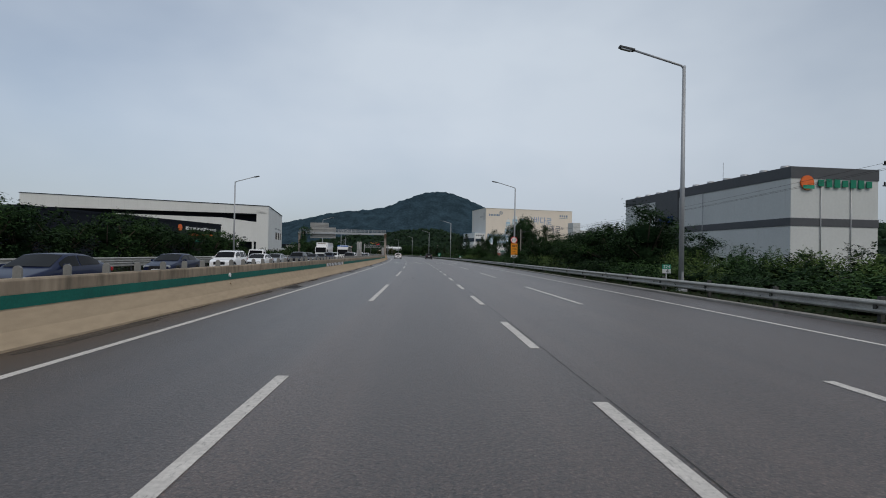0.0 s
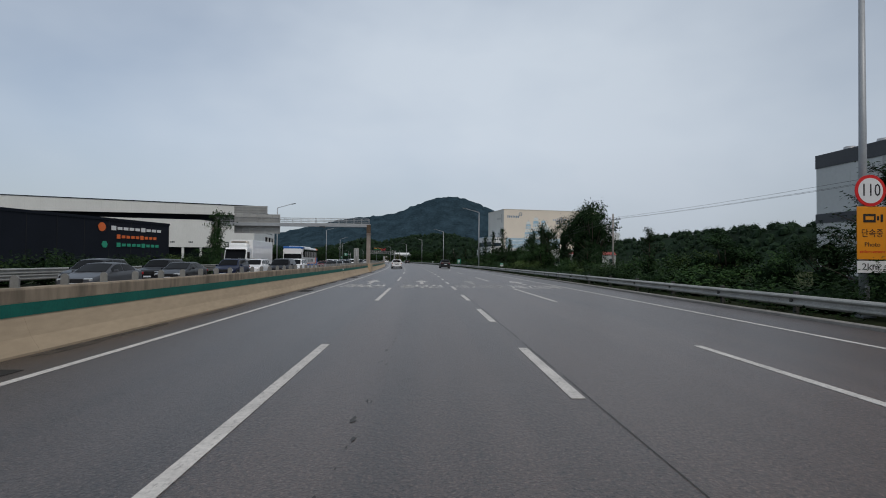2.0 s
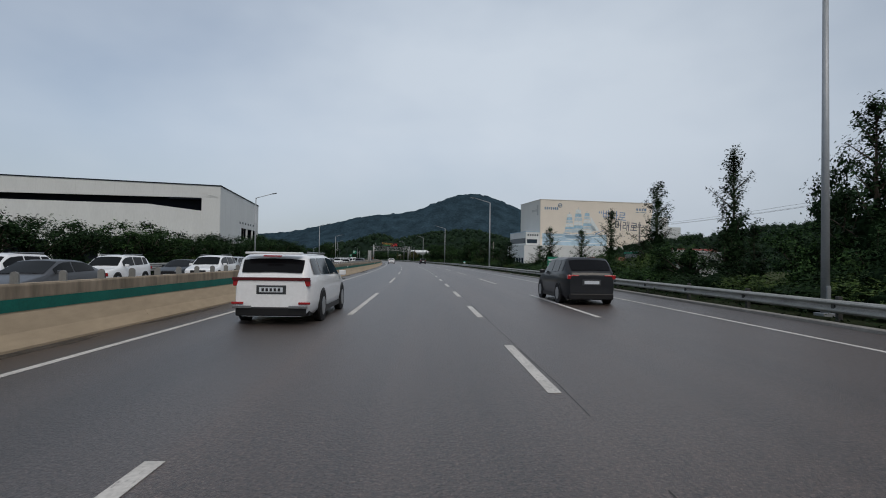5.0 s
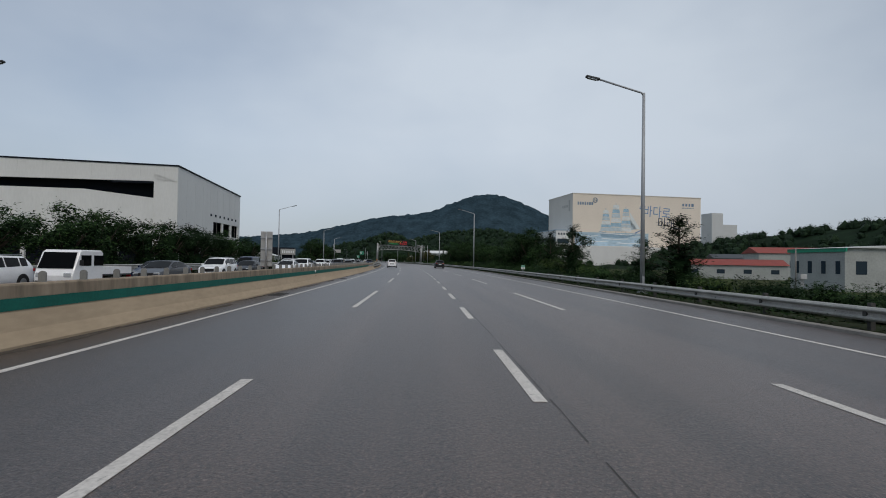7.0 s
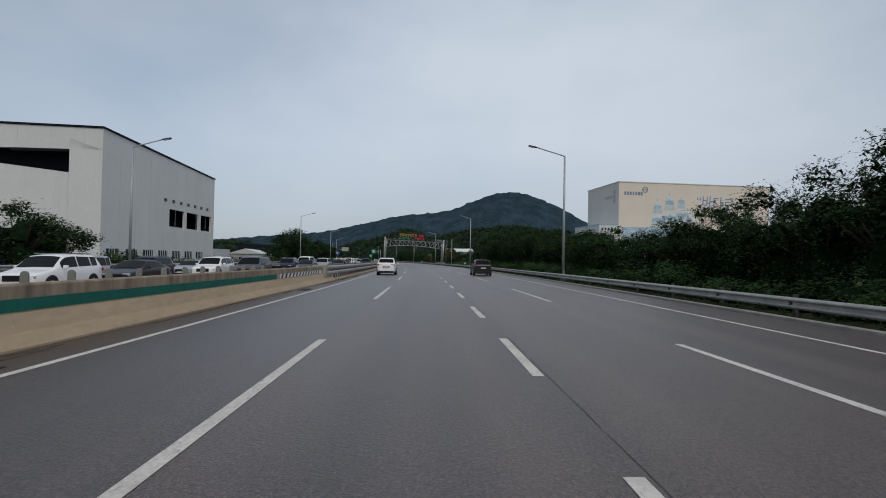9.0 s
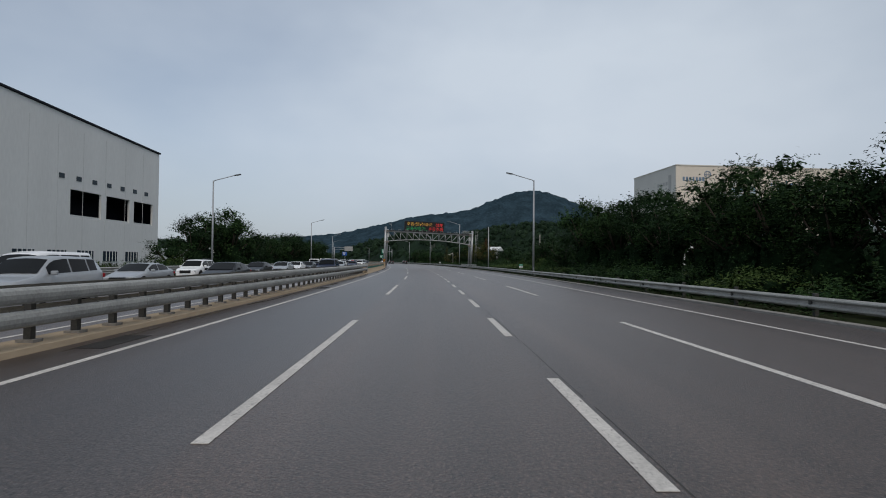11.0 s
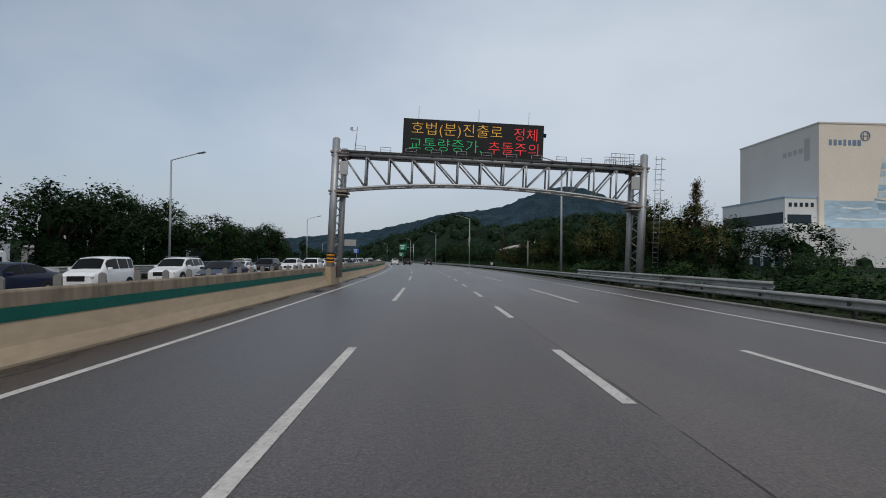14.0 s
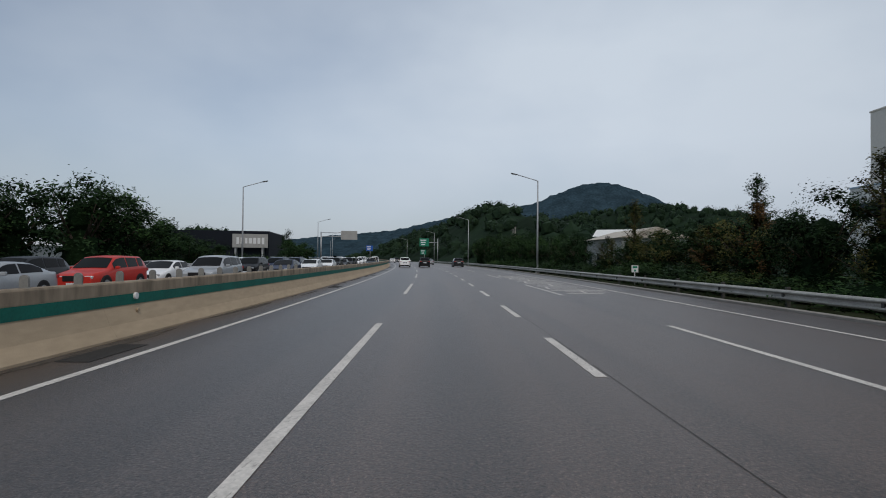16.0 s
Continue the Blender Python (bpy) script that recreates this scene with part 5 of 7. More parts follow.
for s, d, h, w in ((94.0, 15.7, 4.3, 1.0), (123.5, 15.9, 5.7, 1.0), (127.2, 16.2, 6.5, 1.0), (130.4, 15.8, 5.6, 0.95), (148.6, 16.0, 5.7, 1.1), (163.0, 17.4, 8.6, 1.1), (172.0, 17.2, 8.3, 1.0), (181.0, 17.0, 7.7, 1.15), (190.0, 17.0, 6.6, 1.0), (197.0, 16.6, 5.2, 1.0),
                   (68.0, 15.8, 5.9, 1.45), (75.0, 15.8, 5.4, 1.35), (206.3, 15.8, 6.0, 1.05), (212.0, 16.0, 3.9, 1.4), (233.0, 16.2, 5.0, 1.7), (239.0, 16.6, 3.8, 1.5), (254.0, 15.8, 5.8, 1.3), (262.5, 15.8, 5.6, 1.1), (388.5, 15.6, 5.6, 1.0), (108.5, 16.0, 4.2, 1.0), (437.0, 15.2, 6.8, 0.9)):
    plant("spire", s, d, -0.25, h, w)
# tall old trees in the field behind the verge
for s, d, h, w in ((157.0, 33.5, 13.4, 1.05), (161.0, 35.5, 14.4, 1.1), (166.5, 36.5, 14.8, 1.15), (172.0, 36.0, 14.2, 1.1), (178.0, 34.5, 12.8, 1.0), (170.0, 27.5, 10.8, 0.9), (176.0, 26.5, 9.6, 0.8)):
    plant("broad", s, d, -0.9, h, w)
for s, d, h, w in ((37.5, 15.6, 5.6, 1.25), (40.0, 16.6, 5.2, 1.2), (44.5, 15.8, 4.7, 1.5), (48.0, 16.4, 4.6, 1.4), (51.5, 16.0, 4.6, 1.3)):
    plant("broad", s, d, -0.25, h, w)
for s, h in ((374.5, 4.8), (382.0, 5.2), (384.5, 4.4)):
    plant("feather", s, 16.2, -0.25, h, 1.1)
plant("gold", 474.0, 15.2, -0.25, 6.0, 1.1)
plant("rust", 481.5, 15.4, -0.25, 4.9, 1.15)
plant("spire", 482.0, 15.6, -0.25, 6.3, 0.9)
plant("gold", 497.0, 15.2, -0.25, 6.7, 0.9)
plant("rust", 487.0, 16.0, -0.25, 4.0, 1.2)
plant("yellow", 463.0, 14.8, -0.25, 5.2)
plant("broad", 467.0, 17.6, -0.25, 7.0, 1.1)
s = -6.0
while s < 600:
    h = tall(LEFT_H, s) * rnd.uniform(0.88, 1.06)
    d = rnd.uniform(-30.5, -27.2)
    if h < 3.7:
        plant("shrub", s, d, -0.55, h, 1.2)
        s += rnd.uniform(2.3, 3.1)
    else:
        plant(rnd.choice(("broad", "broad", "feather")), s, d, -0.55, h + 0.5, 1.35)
        s += rnd.uniform(3.3, 4.6)
    if rnd.random() < 0.6:
        plant("shrub", s, rnd.uniform(-27.5, -26.0), -0.5, rnd.uniform(1.6, 2.7), 1.1)
for s, d, h in ((463, -33.5, 9.4), (612, -34, 10)):
    plant("broad", s, d, -0.8, h, 0.8)
# bushy growth that closes the gaps behind the guard rail
for s, d, h, w in ((387.0, 17.4, 3.9, 1.3), (391.5, 16.8, 3.6, 1.3), (396.0, 17.2, 3.6, 1.3), (400.5, 16.8, 3.3, 1.3), (464.5, 16.2, 6.4, 1.2), (484.5, 17.0, 4.2, 1.25), (489.0, 17.2, 4.3, 1.25), (493.5, 17.0, 4.3, 1.25), (498.0, 17.2, 4.4, 1.25)):
    plant("feather", s, d, -0.25, h, w, which=0)
plant("broad", 469.5, 16.0, -0.25, 7.3, 1.2, which=0)
# the shrubs beyond the oncoming lanes grow into one hedge
chunks = []
for src, m in HEDGE:
    me = src.data
    v = np.empty(len(me.vertices) * 3, dtype=np.float32)
    me.vertices.foreach_get("co", v)
    slot = np.empty(len(me.polygons), dtype=np.int32)
    me.polygons.foreach_get("material_index", slot)
    idx = np.empty(len(me.loops), dtype=np.int32)
    me.loops.foreach_get("vertex_index", idx)
    k = np.array(m)
    v = v.reshape(-1, 3) @ k[:3, :3].T + k[:3, 3]
    idx = idx.reshape(-1, 3)
    chunks += [(v, idx[slot == 0], (L_DARK, L_MID, L_LIGHT).index(me.materials[0])), (v, idx[slot == 1], 3)]
tagged(new("far_hedge", mesh_of("far_hedge", chunks, [L_DARK, L_MID, L_LIGHT, L_CORE])), "dense dark green hedge of shrubs beyond the oncoming lanes", "hedge", kind="stuff")
# take away the patterns that were never planted
for pool in (*KINDS.values(), *FAR_KINDS.values()):
    for src in pool:
        if src not in first_used:
            for o in (*src.children, src):
                bpy.data.objects.remove(o)
# weeds in the strip under the guard rail
rg = np.random.default_rng(8)
m = 2600
ws, wd = rg.uniform(-15, 500, m), 10.75 + 0.75 * rg.beta(1.2, 1.2, m)
wc = np.array([at(a, b, 0.1)[:] for a, b in zip(ws, wd)])
wc[:, 2] += np.abs(rg.normal(0, 0.07, m))
v, f = leafy(rg, wc, 0.09, 0.06, np.tile([0.0, 0.0, 1.0], (m, 1)), 8)
tagged(new("verge_weeds", mesh_of("verge_weeds", [(v, f, 0)], [L_MID])), "low dark green weeds under the guard rail", "weeds", kind="stuff")
# creeper-covered pole
IV = empty("ivy_pole", place(125.7, -24.9, -0.5), "utility pole smothered in dark creeper", "utility pole")
part("pole", tubed((0, 0, 0), (0, 0, 7.2), 0.14, 0.11, 10), M_KERB, IV)
rg = np.random.default_rng(3)
iv = np.stack([rg.normal(0, 0.34, 190), rg.normal(0, 0.34, 190), rg.uniform(0.5, 7.6, 190)], 1)
iv[:, 0] += np.where(iv[:, 2] > 5.8, rg.uniform(-0.5, 1.6, 190), 0)
v, f = leafy(rg, iv, 0.2, 0.11, unit(iv * np.array([1, 1, 0.0]) + 1e-3), 24)
o = new("creeper", mesh_of("creeper", [(v, f, 0)], [L_DARK]))
o.parent = IV


# ---- hills ----
def ridge(name, label, mat, x0, x1, nx, y0, y1, ny, height, rough, cell):
    bm = bmesh.new()
    grid = []
    for j in range(ny + 1):
        row = []
        for i in range(nx + 1):
            x, y = x0 + (x1 - x0) * i / nx, y0 + (y1 - y0) * j / ny
            z = height(x, y)
            if z > 1:
                z += rough * (noise.noise((x / cell, y / cell, 1.3)) + 0.6 * noise.noise((x / cell * 2.3, y / cell * 2.3, 4.1)))
            row.append(bm.verts.new((x, y, z - 1.7)))
        grid.append(row)
    for j in range(ny):
        for i in range(nx):
            f = bm.faces.new((grid[j][i], grid[j][i + 1], grid[j + 1][i + 1], grid[j + 1][i]))
            f.smooth = True
    return tagged(part(name, bm, mat), label, "hill", kind="structure")


def bell(u, w):
    return math.exp(-(u / w) ** 2)


def far_height(x, y):
    u = x - 62
    h = 205 * bell(u, 255) + 62 * bell(u - 260, 190) + 128 * bell(u + 420, 330) + 92 * bell(u + 980, 620) + 95 * bell(u - 480, 520) + 60 * bell(u - 1500, 700) + 40 * bell(u + 2000, 700)
    v = y - 2824 - 60 * math.sin(u / 300)
    return 1.12 * h * bell(v, 420 if v < 0 else 900)


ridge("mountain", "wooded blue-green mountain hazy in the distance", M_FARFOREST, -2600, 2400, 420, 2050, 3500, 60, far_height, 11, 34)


def along(x, y):
    """S and D of a world point."""
    k = int(np.argmin((ROAD_X - x) ** 2 + (ROAD_Y - y) ** 2))
    a = TURN[k]
    return GRID[k], (x - ROAD_X[k]) * math.cos(a) + (y - ROAD_Y[k]) * math.sin(a)


def near_height(x, y):
    s, d = along(x, y)
    h = 0.0
    if d > 15:
        side = min(1.0, (d - 15) / 30.0)
        h = max(h, side * (21 * bell(s - 690, 85) + 20 * bell(s - 840, 130)) * bell(d - 38, 42))
        h = max(h, 42 * bell(d - 205, 60) * bell(s - 820, 150 if s < 820 else 260))
        h = max(h, 27 * bell(d - 264, 46) * bell(s - 400, 300))
    if d < -40:
        h = max(h, 17 * bell(d + 150, 70) * bell(s - 860, 160), 14 * bell(d + 90, 40) * bell(s - 760, 90))
    return h


WOOD = ridge("wooded_hill", "dark wooded hillside behind the verge", M_FOREST, -420, 460, 88, 60, 1250, 120, near_height, 1.6, 22)
# tree clumps over the hillsides
rg = np.random.default_rng(9)
chunks = []
ball = bmesh.new()
bmesh.ops.create_icosphere(ball, subdivisions=1, radius=1.0)
bv = np.array([q.co[:] for q in ball.verts])
bf = np.array([[w.index for w in fc.verts] for fc in ball.faces])
ball.free()
count = 0
while count < 5000:
    x, y = rg.uniform(-420, 460), rg.uniform(60, 1250)
    z = near_height(x, y)
    if z < 2.0 or rg.uniform() > (1.0 if x < -20 else 0.35 + z / 20):
        continue
    r = rg.uniform(2.0, 3.9)
    tallness = rg.uniform(0.8, 1.35)
    q = bv * (1 + 0.2 * np.sin(bv[:, [1, 2, 0]] * 5 + count) + rg.normal(0, 0.1, bv.shape)) * np.array([r, r, r * tallness]) * 0.8
    chunks.append((q + np.array([x, y, z - 0.6]), bf, 0))
    tu = unit(rg.normal(0, 1, (62, 3)) + np.array([0, 0, 0.35]))
    chunks.append((*leafy(rg, np.array([x, y, z - 0.6]) + tu * r * rg.uniform(0.8, 1.08, (62, 1)) * np.array([1, 1, tallness]), 0.25, 0.42, tu, 1), 0))
    count += 1
woods = tagged(new("hillside_woods", mesh_of("hillside_woods", chunks, [leaf_material("far woodland", (0.008, 0.019, 0.010), (0.021, 0.040, 0.020), 0.2)])), "dense dark green woodland covering the hills", "woodland", kind="stuff")

# ---- buildings ----
def block(x0, x1, y0, y1, z0, z1):
    return boxed(((x0 + x1) / 2, (y0 + y1) / 2, (z0 + z1) / 2), (x1 - x0, y1 - y0, z1 - z0))


def slab(name, pts, y0, y1, mat, parent, label=""):
    """A polygon in the xz plane, thick from y0 to y1."""
    bm = bmesh.new()
    a = [bm.verts.new((x, y0, z)) for x, z in pts]
    b = [bm.verts.new((x, y1, z)) for x, z in pts]
    n = len(pts)
    for k in range(n):
        bm.faces.new((a[k], a[(k + 1) % n], b[(k + 1) % n], b[k]))
    bm.faces.new(a[::-1])
    bm.faces.new(b)
    bmesh.ops.recalc_face_normals(bm, faces=bm.faces)
    return part(name, bm, mat, parent, label)


# white logistics hall: local x runs left along its front, y goes in, its end wall is the plane x = 0
WH = empty("logistics_hall", pose(-108, 382, -1.5, 0, 0, 187.2), "huge white panelled logistics hall with a dark recess", "warehouse")
# front wall in pieces round the dark recess (local x leftwards = +x after the turn; inside = -y)
slab("upper_wall", [(0, 28.8), (7, 28.8), (155, 29.5), (155, 38.0), (0, 34.0)], -1.0, 0.0, M_WHITE, WH)
slab("corner_wall", [(0, 0), (7.5, 0), (7.5, 31.6), (0, 28.8)], -1.2, 0.0, M_WHITE, WH)
slab("lower_wall", [(7.5, 9.5), (150, 9.5), (150, 27.0), (30, 25.6), (7.5, 23.0)], -1.0, 0.25, M_WHITE, WH)
# navy stands in for shade in the recess and ground floor
slab("recess_back", [(7.5, 20), (155, 20), (155, 32), (7.5, 32)], -7.0, -6.0, M_NAVY_AND_SHADE, WH, "dark recessed loading deck")
part("deck", block(7.5, 150, -7, 0, 20.0, 20.4), M_NAVY_AND_SHADE, WH)
part("canopy", boxed((14.5, -1.0, 28.4), (14, 2.5, 0.5)), M_NAVY_AND_SHADE, WH)
part("ground_floor", block(7.5, 150, -8, -6, 0, 9.5), M_NAVY_AND_SHADE, WH, "shaded ground floor set back behind columns")
for k in range(14):
    part("column", block(9 + 10 * k, 10.2 + 10 * k, -1.0, 0.0, 0, 9.5), M_WHITE, WH)
    part("vent_group", box(box(block(14 + 10 * k, 14.6 + 10 * k, 0.2, 0.3, 12.0, 12.9), (15.1 + 10 * k, 0.25, 12.45), (0.6, 0.1, 0.9)), (16.0 + 10 * k, 0.25, 12.45), (0.6, 0.1, 0.9)), M_WINDOW, WH)
for k in range(19):
    part("panel_joint", block(8 * k + 3.96, 8 * k + 4.04, 0.0, 0.03, 30.2, 33.6 + 0.2 * k), M_JOINT, WH)
# end wall along the motorway with its large openings


def end_piece(y0, y1, z0, z1):
    part("end_wall", block(-0.5, 0.0, y0, y1, z0, z1), M_WHITE, WH)


OPEN = [(-46.5, -36.0), (-58.0, -48.5), (-69.0, -60.0)]
end_piece(-72, 0, 0, 11.8)
end_piece(-72, 0, 17.6, 30.6)
edges = [-72] + [v for o in OPEN[::-1] for v in o] + [0]
for a, b in zip(edges[0::2], edges[1::2]):
    end_piece(a, b, 11.8, 17.6)
slab2 = bmesh.new()
q = [slab2.verts.new(p) for p in ((-0.5, 0, 30.6), (0, 0, 30.6), (0, 0, 34.0), (-0.5, 0, 34.0), (-0.5, -72, 30.6), (0, -72, 30.6), (0, -72, 31.9), (-0.5, -72, 31.9))]
for f in ((0, 1, 2, 3), (7, 6, 5, 4), (0, 4, 5, 1), (1, 5, 6, 2), (2, 6, 7, 3), (3, 7, 4, 0)):
    slab2.faces.new([q[k] for k in f])
bmesh.ops.recalc_face_normals(slab2, faces=slab2.faces)
part("gable", slab2, M_WHITE, WH)
# bay interior added in navy, so the shade inside is painted
part("interior_floor", block(0, 12, -72, -30, 11.5, 11.7), M_NAVY_AND_SHADE, WH)
part("interior_wall", block(0, 12, -72.0, -71.6, 11.7, 18), M_NAVY_AND_SHADE, WH)
part("interior_ceiling", block(0, 12, -72, -30, 17.8, 18), M_NAVY_AND_SHADE, WH)
part("interior_wall", block(9, 9.5, -71.6, -30, 11.7, 17.8), M_NAVY_AND_SHADE, WH, "dark interior behind the open bays")
for y0, y1 in OPEN:
    part("opening_rail", block(-0.2, 0.1, y0, y1, 11.8, 12.2), M_GREYWALL, WH)
for k in range(9):
    part("panel_joint", block(-0.53, -0.49, -8 * k - 0.05, -8 * k + 0.05, 0, 30.5), M_JOINT, WH)
for k in range(7):
    part("wall_vent", block(-0.6, -0.48, -34 - 5.4 * k, -32.4 - 5.4 * k, 19.6, 20.6), M_WINDOW, WH)
for k in range(7):
    part("low_window", block(-0.6, -0.48, -8 - 9.0 * k, -2.6 - 9.0 * k, 2.2, 4.6), M_WINDOW, WH)
    for j in range(4):
        part("window_bar", block(-0.66, -0.58, -8 - 9.0 * k + 1.2 * j + 0.6, -8 - 9.0 * k + 1.2 * j + 0.8, 2.2, 4.6), M_WHITE, WH)
slab3 = bmesh.new()
q = [slab3.verts.new(p) for p in ((-0.8, 0.3, 34.1), (155.5, 0.3, 38.1), (155.5, -72.3, 36.0), (-0.8, -72.3, 32.0), (-0.8, 0.3, 34.5), (155.5, 0.3, 38.5), (155.5, -72.3, 36.4), (-0.8, -72.3, 32.4))]
for f in ((3, 2, 1, 0), (4, 5, 6, 7), (0, 1, 5, 4), (1, 2, 6, 5), (2, 3, 7, 6), (3, 0, 4, 7)):
    slab3.faces.new([q[k] for k in f])
part("roof", slab3, M_NAVY_AND_SHADE, WH, "thin dark roof edge")
part("side_building", block(-0.5, -0.1, -90, -72, 0, 6), M_GREYWALL, WH)

# navy hall nearer the road with its advertising wall
NV = empty("navy_hall", pose(-84.6, 231.0, -1.5, 0, 0, -12.0), "long low hall clad in dark navy sheet", "warehouse")
slab("front", [(-45, 0), (0, 0), (0, 13.7), (-45, 13.7)], -0.4, 0.0, M_NAVY_AND_SHADE, NV)
part("body", block(-45, 0, -88, -0.5, 0, 13.2), M_NAVY_AND_SHADE, NV)
part("parapet", block(-45.2, 0.2, -88.2, -87.6, 13.2, 14.0), M_NAVY_AND_SHADE, NV)
part("parapet", block(-0.4, 0.2, -88, 0.1, 13.2, 13.9), M_NAVY_AND_SHADE, NV)
for k in range(10):
    part("sheet_joint", block(0.0, 0.06, -8 * k - 8.05, -8 * k - 7.95, 0, 13.2), M_INK, NV)
for z, w, mat, y in ((11.2, 20, M_SIGNWHITE, -2), (8.9, 16, M_SIGNORANGE, -4), (6.6, 17, M_SIGNTEAL, -3)):
    for k in range(9):
        hh = 1.2 if k in (0, 5) else 0.8
        part("letter_bar", block(0.05, 0.2, y - 1.5 - w + w * k / 9 + 0.25, y - 1.5 - w + w * (k + 1) / 9 - 0.35, z - hh / 2, z + hh / 2), mat, NV)
part("round_logo", tubed((0.05, -26.5, 11.3), (0.2, -26.5, 11.3), 1.2, n=20), M_SIGNORANGE, NV)
part("leaf_logo", tubed((0.05, -25.5, 6.6), (0.2, -25.5, 6.6), 1.0, n=6), M_SIGNTEAL, NV)

# grey food factory beside the slip of verge
FF = empty("grey_factory", pose(50.5, 73.4, -1.2, 0, 0, 5.5), "light grey panelled factory with dark grey bands", "factory")
part("body", block(0, 13.6, 0, 49, 0, 15.2), M_GREYWALL, FF)
part("top_band", block(-0.08, 13.68, -0.08, 49.08, 14.2, 15.8), M_BAND, FF, "dark grey parapet band")
part("middle_band", block(-0.08, 13.68, -0.08, 49.08, 7.6, 8.7), M_BAND, FF, "dark grey band between storeys")
part("stair_tower", block(-0.35, 3, 27.5, 35.5, 0, 15.4), M_BAND, FF, "dark grey stair tower")
part("base_band", block(-0.08, 13.68, -0.08, 49.08, 0, 1.4), M_BAND, FF)
for y0 in (28.9, 31.9):
    part("window", block(-0.42, -0.3, y0, y0 + 1.9, 9.4, 10.8), M_BLUEPANE, FF)
for k in range(9):
    part("panel_joint", block(-0.02, 0.0, 5.4 * k + 0.98, 5.4 * k + 1.02, 1.4, 14.2), M_JOINT, FF)
for x in (4.5, 9.2):
    part("downpipe", tubed((x, -0.14, 0), (x, -0.14, 14.2), 0.07, n=8), M_STEEL, FF)
for y in (20.0, 40.0):
    part("downpipe", tubed((-0.14, y, 0), (-0.14, y, 14.2), 0.07, n=8), M_STEEL, FF)
for k in range(11):
    part("roof_vent", tubed((1.2, 2.5 + 4.3 * k, 15.6), (1.2, 2.5 + 4.3 * k, 16.25), 0.75, 0.6, 14), M_STEEL, FF)
part("antenna", tubed((3, 19, 15), (3, 19, 19.5), 0.03, n=5), M_DARKGREY, FF)
bmq = bmesh.new()
tube(bmq, (2.3, -0.1, 13.6), (2.3, -0.3, 13.6), 1.0, n=24)
part("sun_logo", bmq, M_SIGNORANGE, FF, "round orange and green emblem")
part("leaf_logo", boxed((2.45, -0.32, 13.0), (1.7, 0.1, 0.5)), M_SIGNTEAL, FF)
for k in range(7):
    part("letter_bar", boxed((4.4 + 1.25 * k, -0.25, 13.6), (0.85, 0.15, 1.15 if k % 3 else 0.9)), M_SIGNGREEN, FF)

# cream cold store with a mural
CS = empty("cold_store", pose(72.1, 628.1, -1.5, 0, 0, 12.8), "enormous cream cold store with a sailing ship mural", "warehouse")
part("body", block(0, 110, 0, 51.5, 0, 57.5), M_CREAM, CS)
part("roof_edge", block(-0.25, 110.25, -0.25, 51.75, 57.3, 57.9), M_CREAMEDGE, CS)
# thin sheet over the end wall carries its shade as colour
part("shade_side", block(-0.06, 0.0, 0.4, 51.2, 17, 57.2), M_CREAM_SHADE, CS)
part("sea", block(2, 64, -0.05, 0.0, 17, 27.5), M_SEA, CS, "pale blue painted sea")
for x0, x1, z in ((6, 30, 20.4), (24, 48, 22.6), (36, 62, 19.4), (8, 22, 24.6), (42, 62, 24.8)):
    slab("wave", [(x0, z), ((x0 + x1) / 2, z - 0.5), (x1, z + 0.2), (x1 - 2, z + 0.7), ((x0 + x1) / 2, z + 0.1), (x0 + 2, z + 0.6)], -0.09, -0.02, M_WAVE, CS)
slab("hull", [(22, 28.6), (24, 24.2), (44, 23.4), (52, 25.6), (54, 27.6), (46, 27.0), (30, 27.2)], -0.12, -0.02, M_SHIP, CS)
slab("hull_stripe", [(22.4, 27.6), (22.7, 26.9), (46, 25.8), (52.6, 26.8), (53, 27.2), (46, 26.5)], -0.14, -0.03, M_WAVE, CS)
slab("bowsprit", [(53, 27.4), (61, 31.6), (61, 31.9), (52.4, 28.2)], -0.12, -0.02, M_SLOGAN, CS)
for x, z1, w in ((27.5, 45.5, 9.0), (36, 50, 10.5), (44.5, 47, 9.5)):
    part("mast", block(x - 0.12, x + 0.12, -0.09, -0.02, 27, z1 + 1.5), M_SHIP, CS)
    z, hh = 28.6, (z1 - 28.6) / 6
    for j in range(6):
        k = 1 - 0.1 * j
        slab("sail", [(x - w / 2 * k, z), (x - w * 0.1, z + 0.4), (x + w / 2 * k, z + 0.1), (x + w / 2 * (k - 0.05) + 0.4, z + hh * 0.5), (x + w / 2 * (k - 0.1), z + hh * 0.92), (x - w / 2 * (k - 0.1), z + hh * 0.88)], -0.10 - 0.01 * (j % 2), -0.02, (M_SAIL, M_SAIL_BLUE, M_WAVE)[(j + int(x)) % 3], CS)
        z += hh
for k, (z0, z1) in enumerate(((31, 44), (30, 39))):
    slab("jib", [(49.0, z0), (57 - 3 * k, 31.0), (48.0, z1)], -0.10, -0.02, M_SAIL if k else M_WAVE, CS)
text_mesh("slogan", "“바다로", 10.0, M_SLOGAN, CS, pose(69.5, -0.08, 44.5, 0, 4, 0), 0.02, 27)
text_mesh("slogan", "미래로”", 10.0, M_INKBLUE, CS, pose(85, -0.08, 35.0, 0, 4, 0), 0.02, 26)
bars("letter_bar", 3.5, 17, 50.0, 2.6, 7, M_LOGOBLUE, CS, -0.06, 3)
ring = bmesh.new()
for k in range(24):
    a0, a1 = k * math.tau / 24, (k + 1) * math.tau / 24
    tube(ring, (18.5 + 1.8 * math.cos(a0), -0.07, 52.8 + 1.8 * math.sin(a0)), (18.5 + 1.8 * math.cos(a1), -0.07, 52.8 + 1.8 * math.sin(a1)), 0.22, n=6)
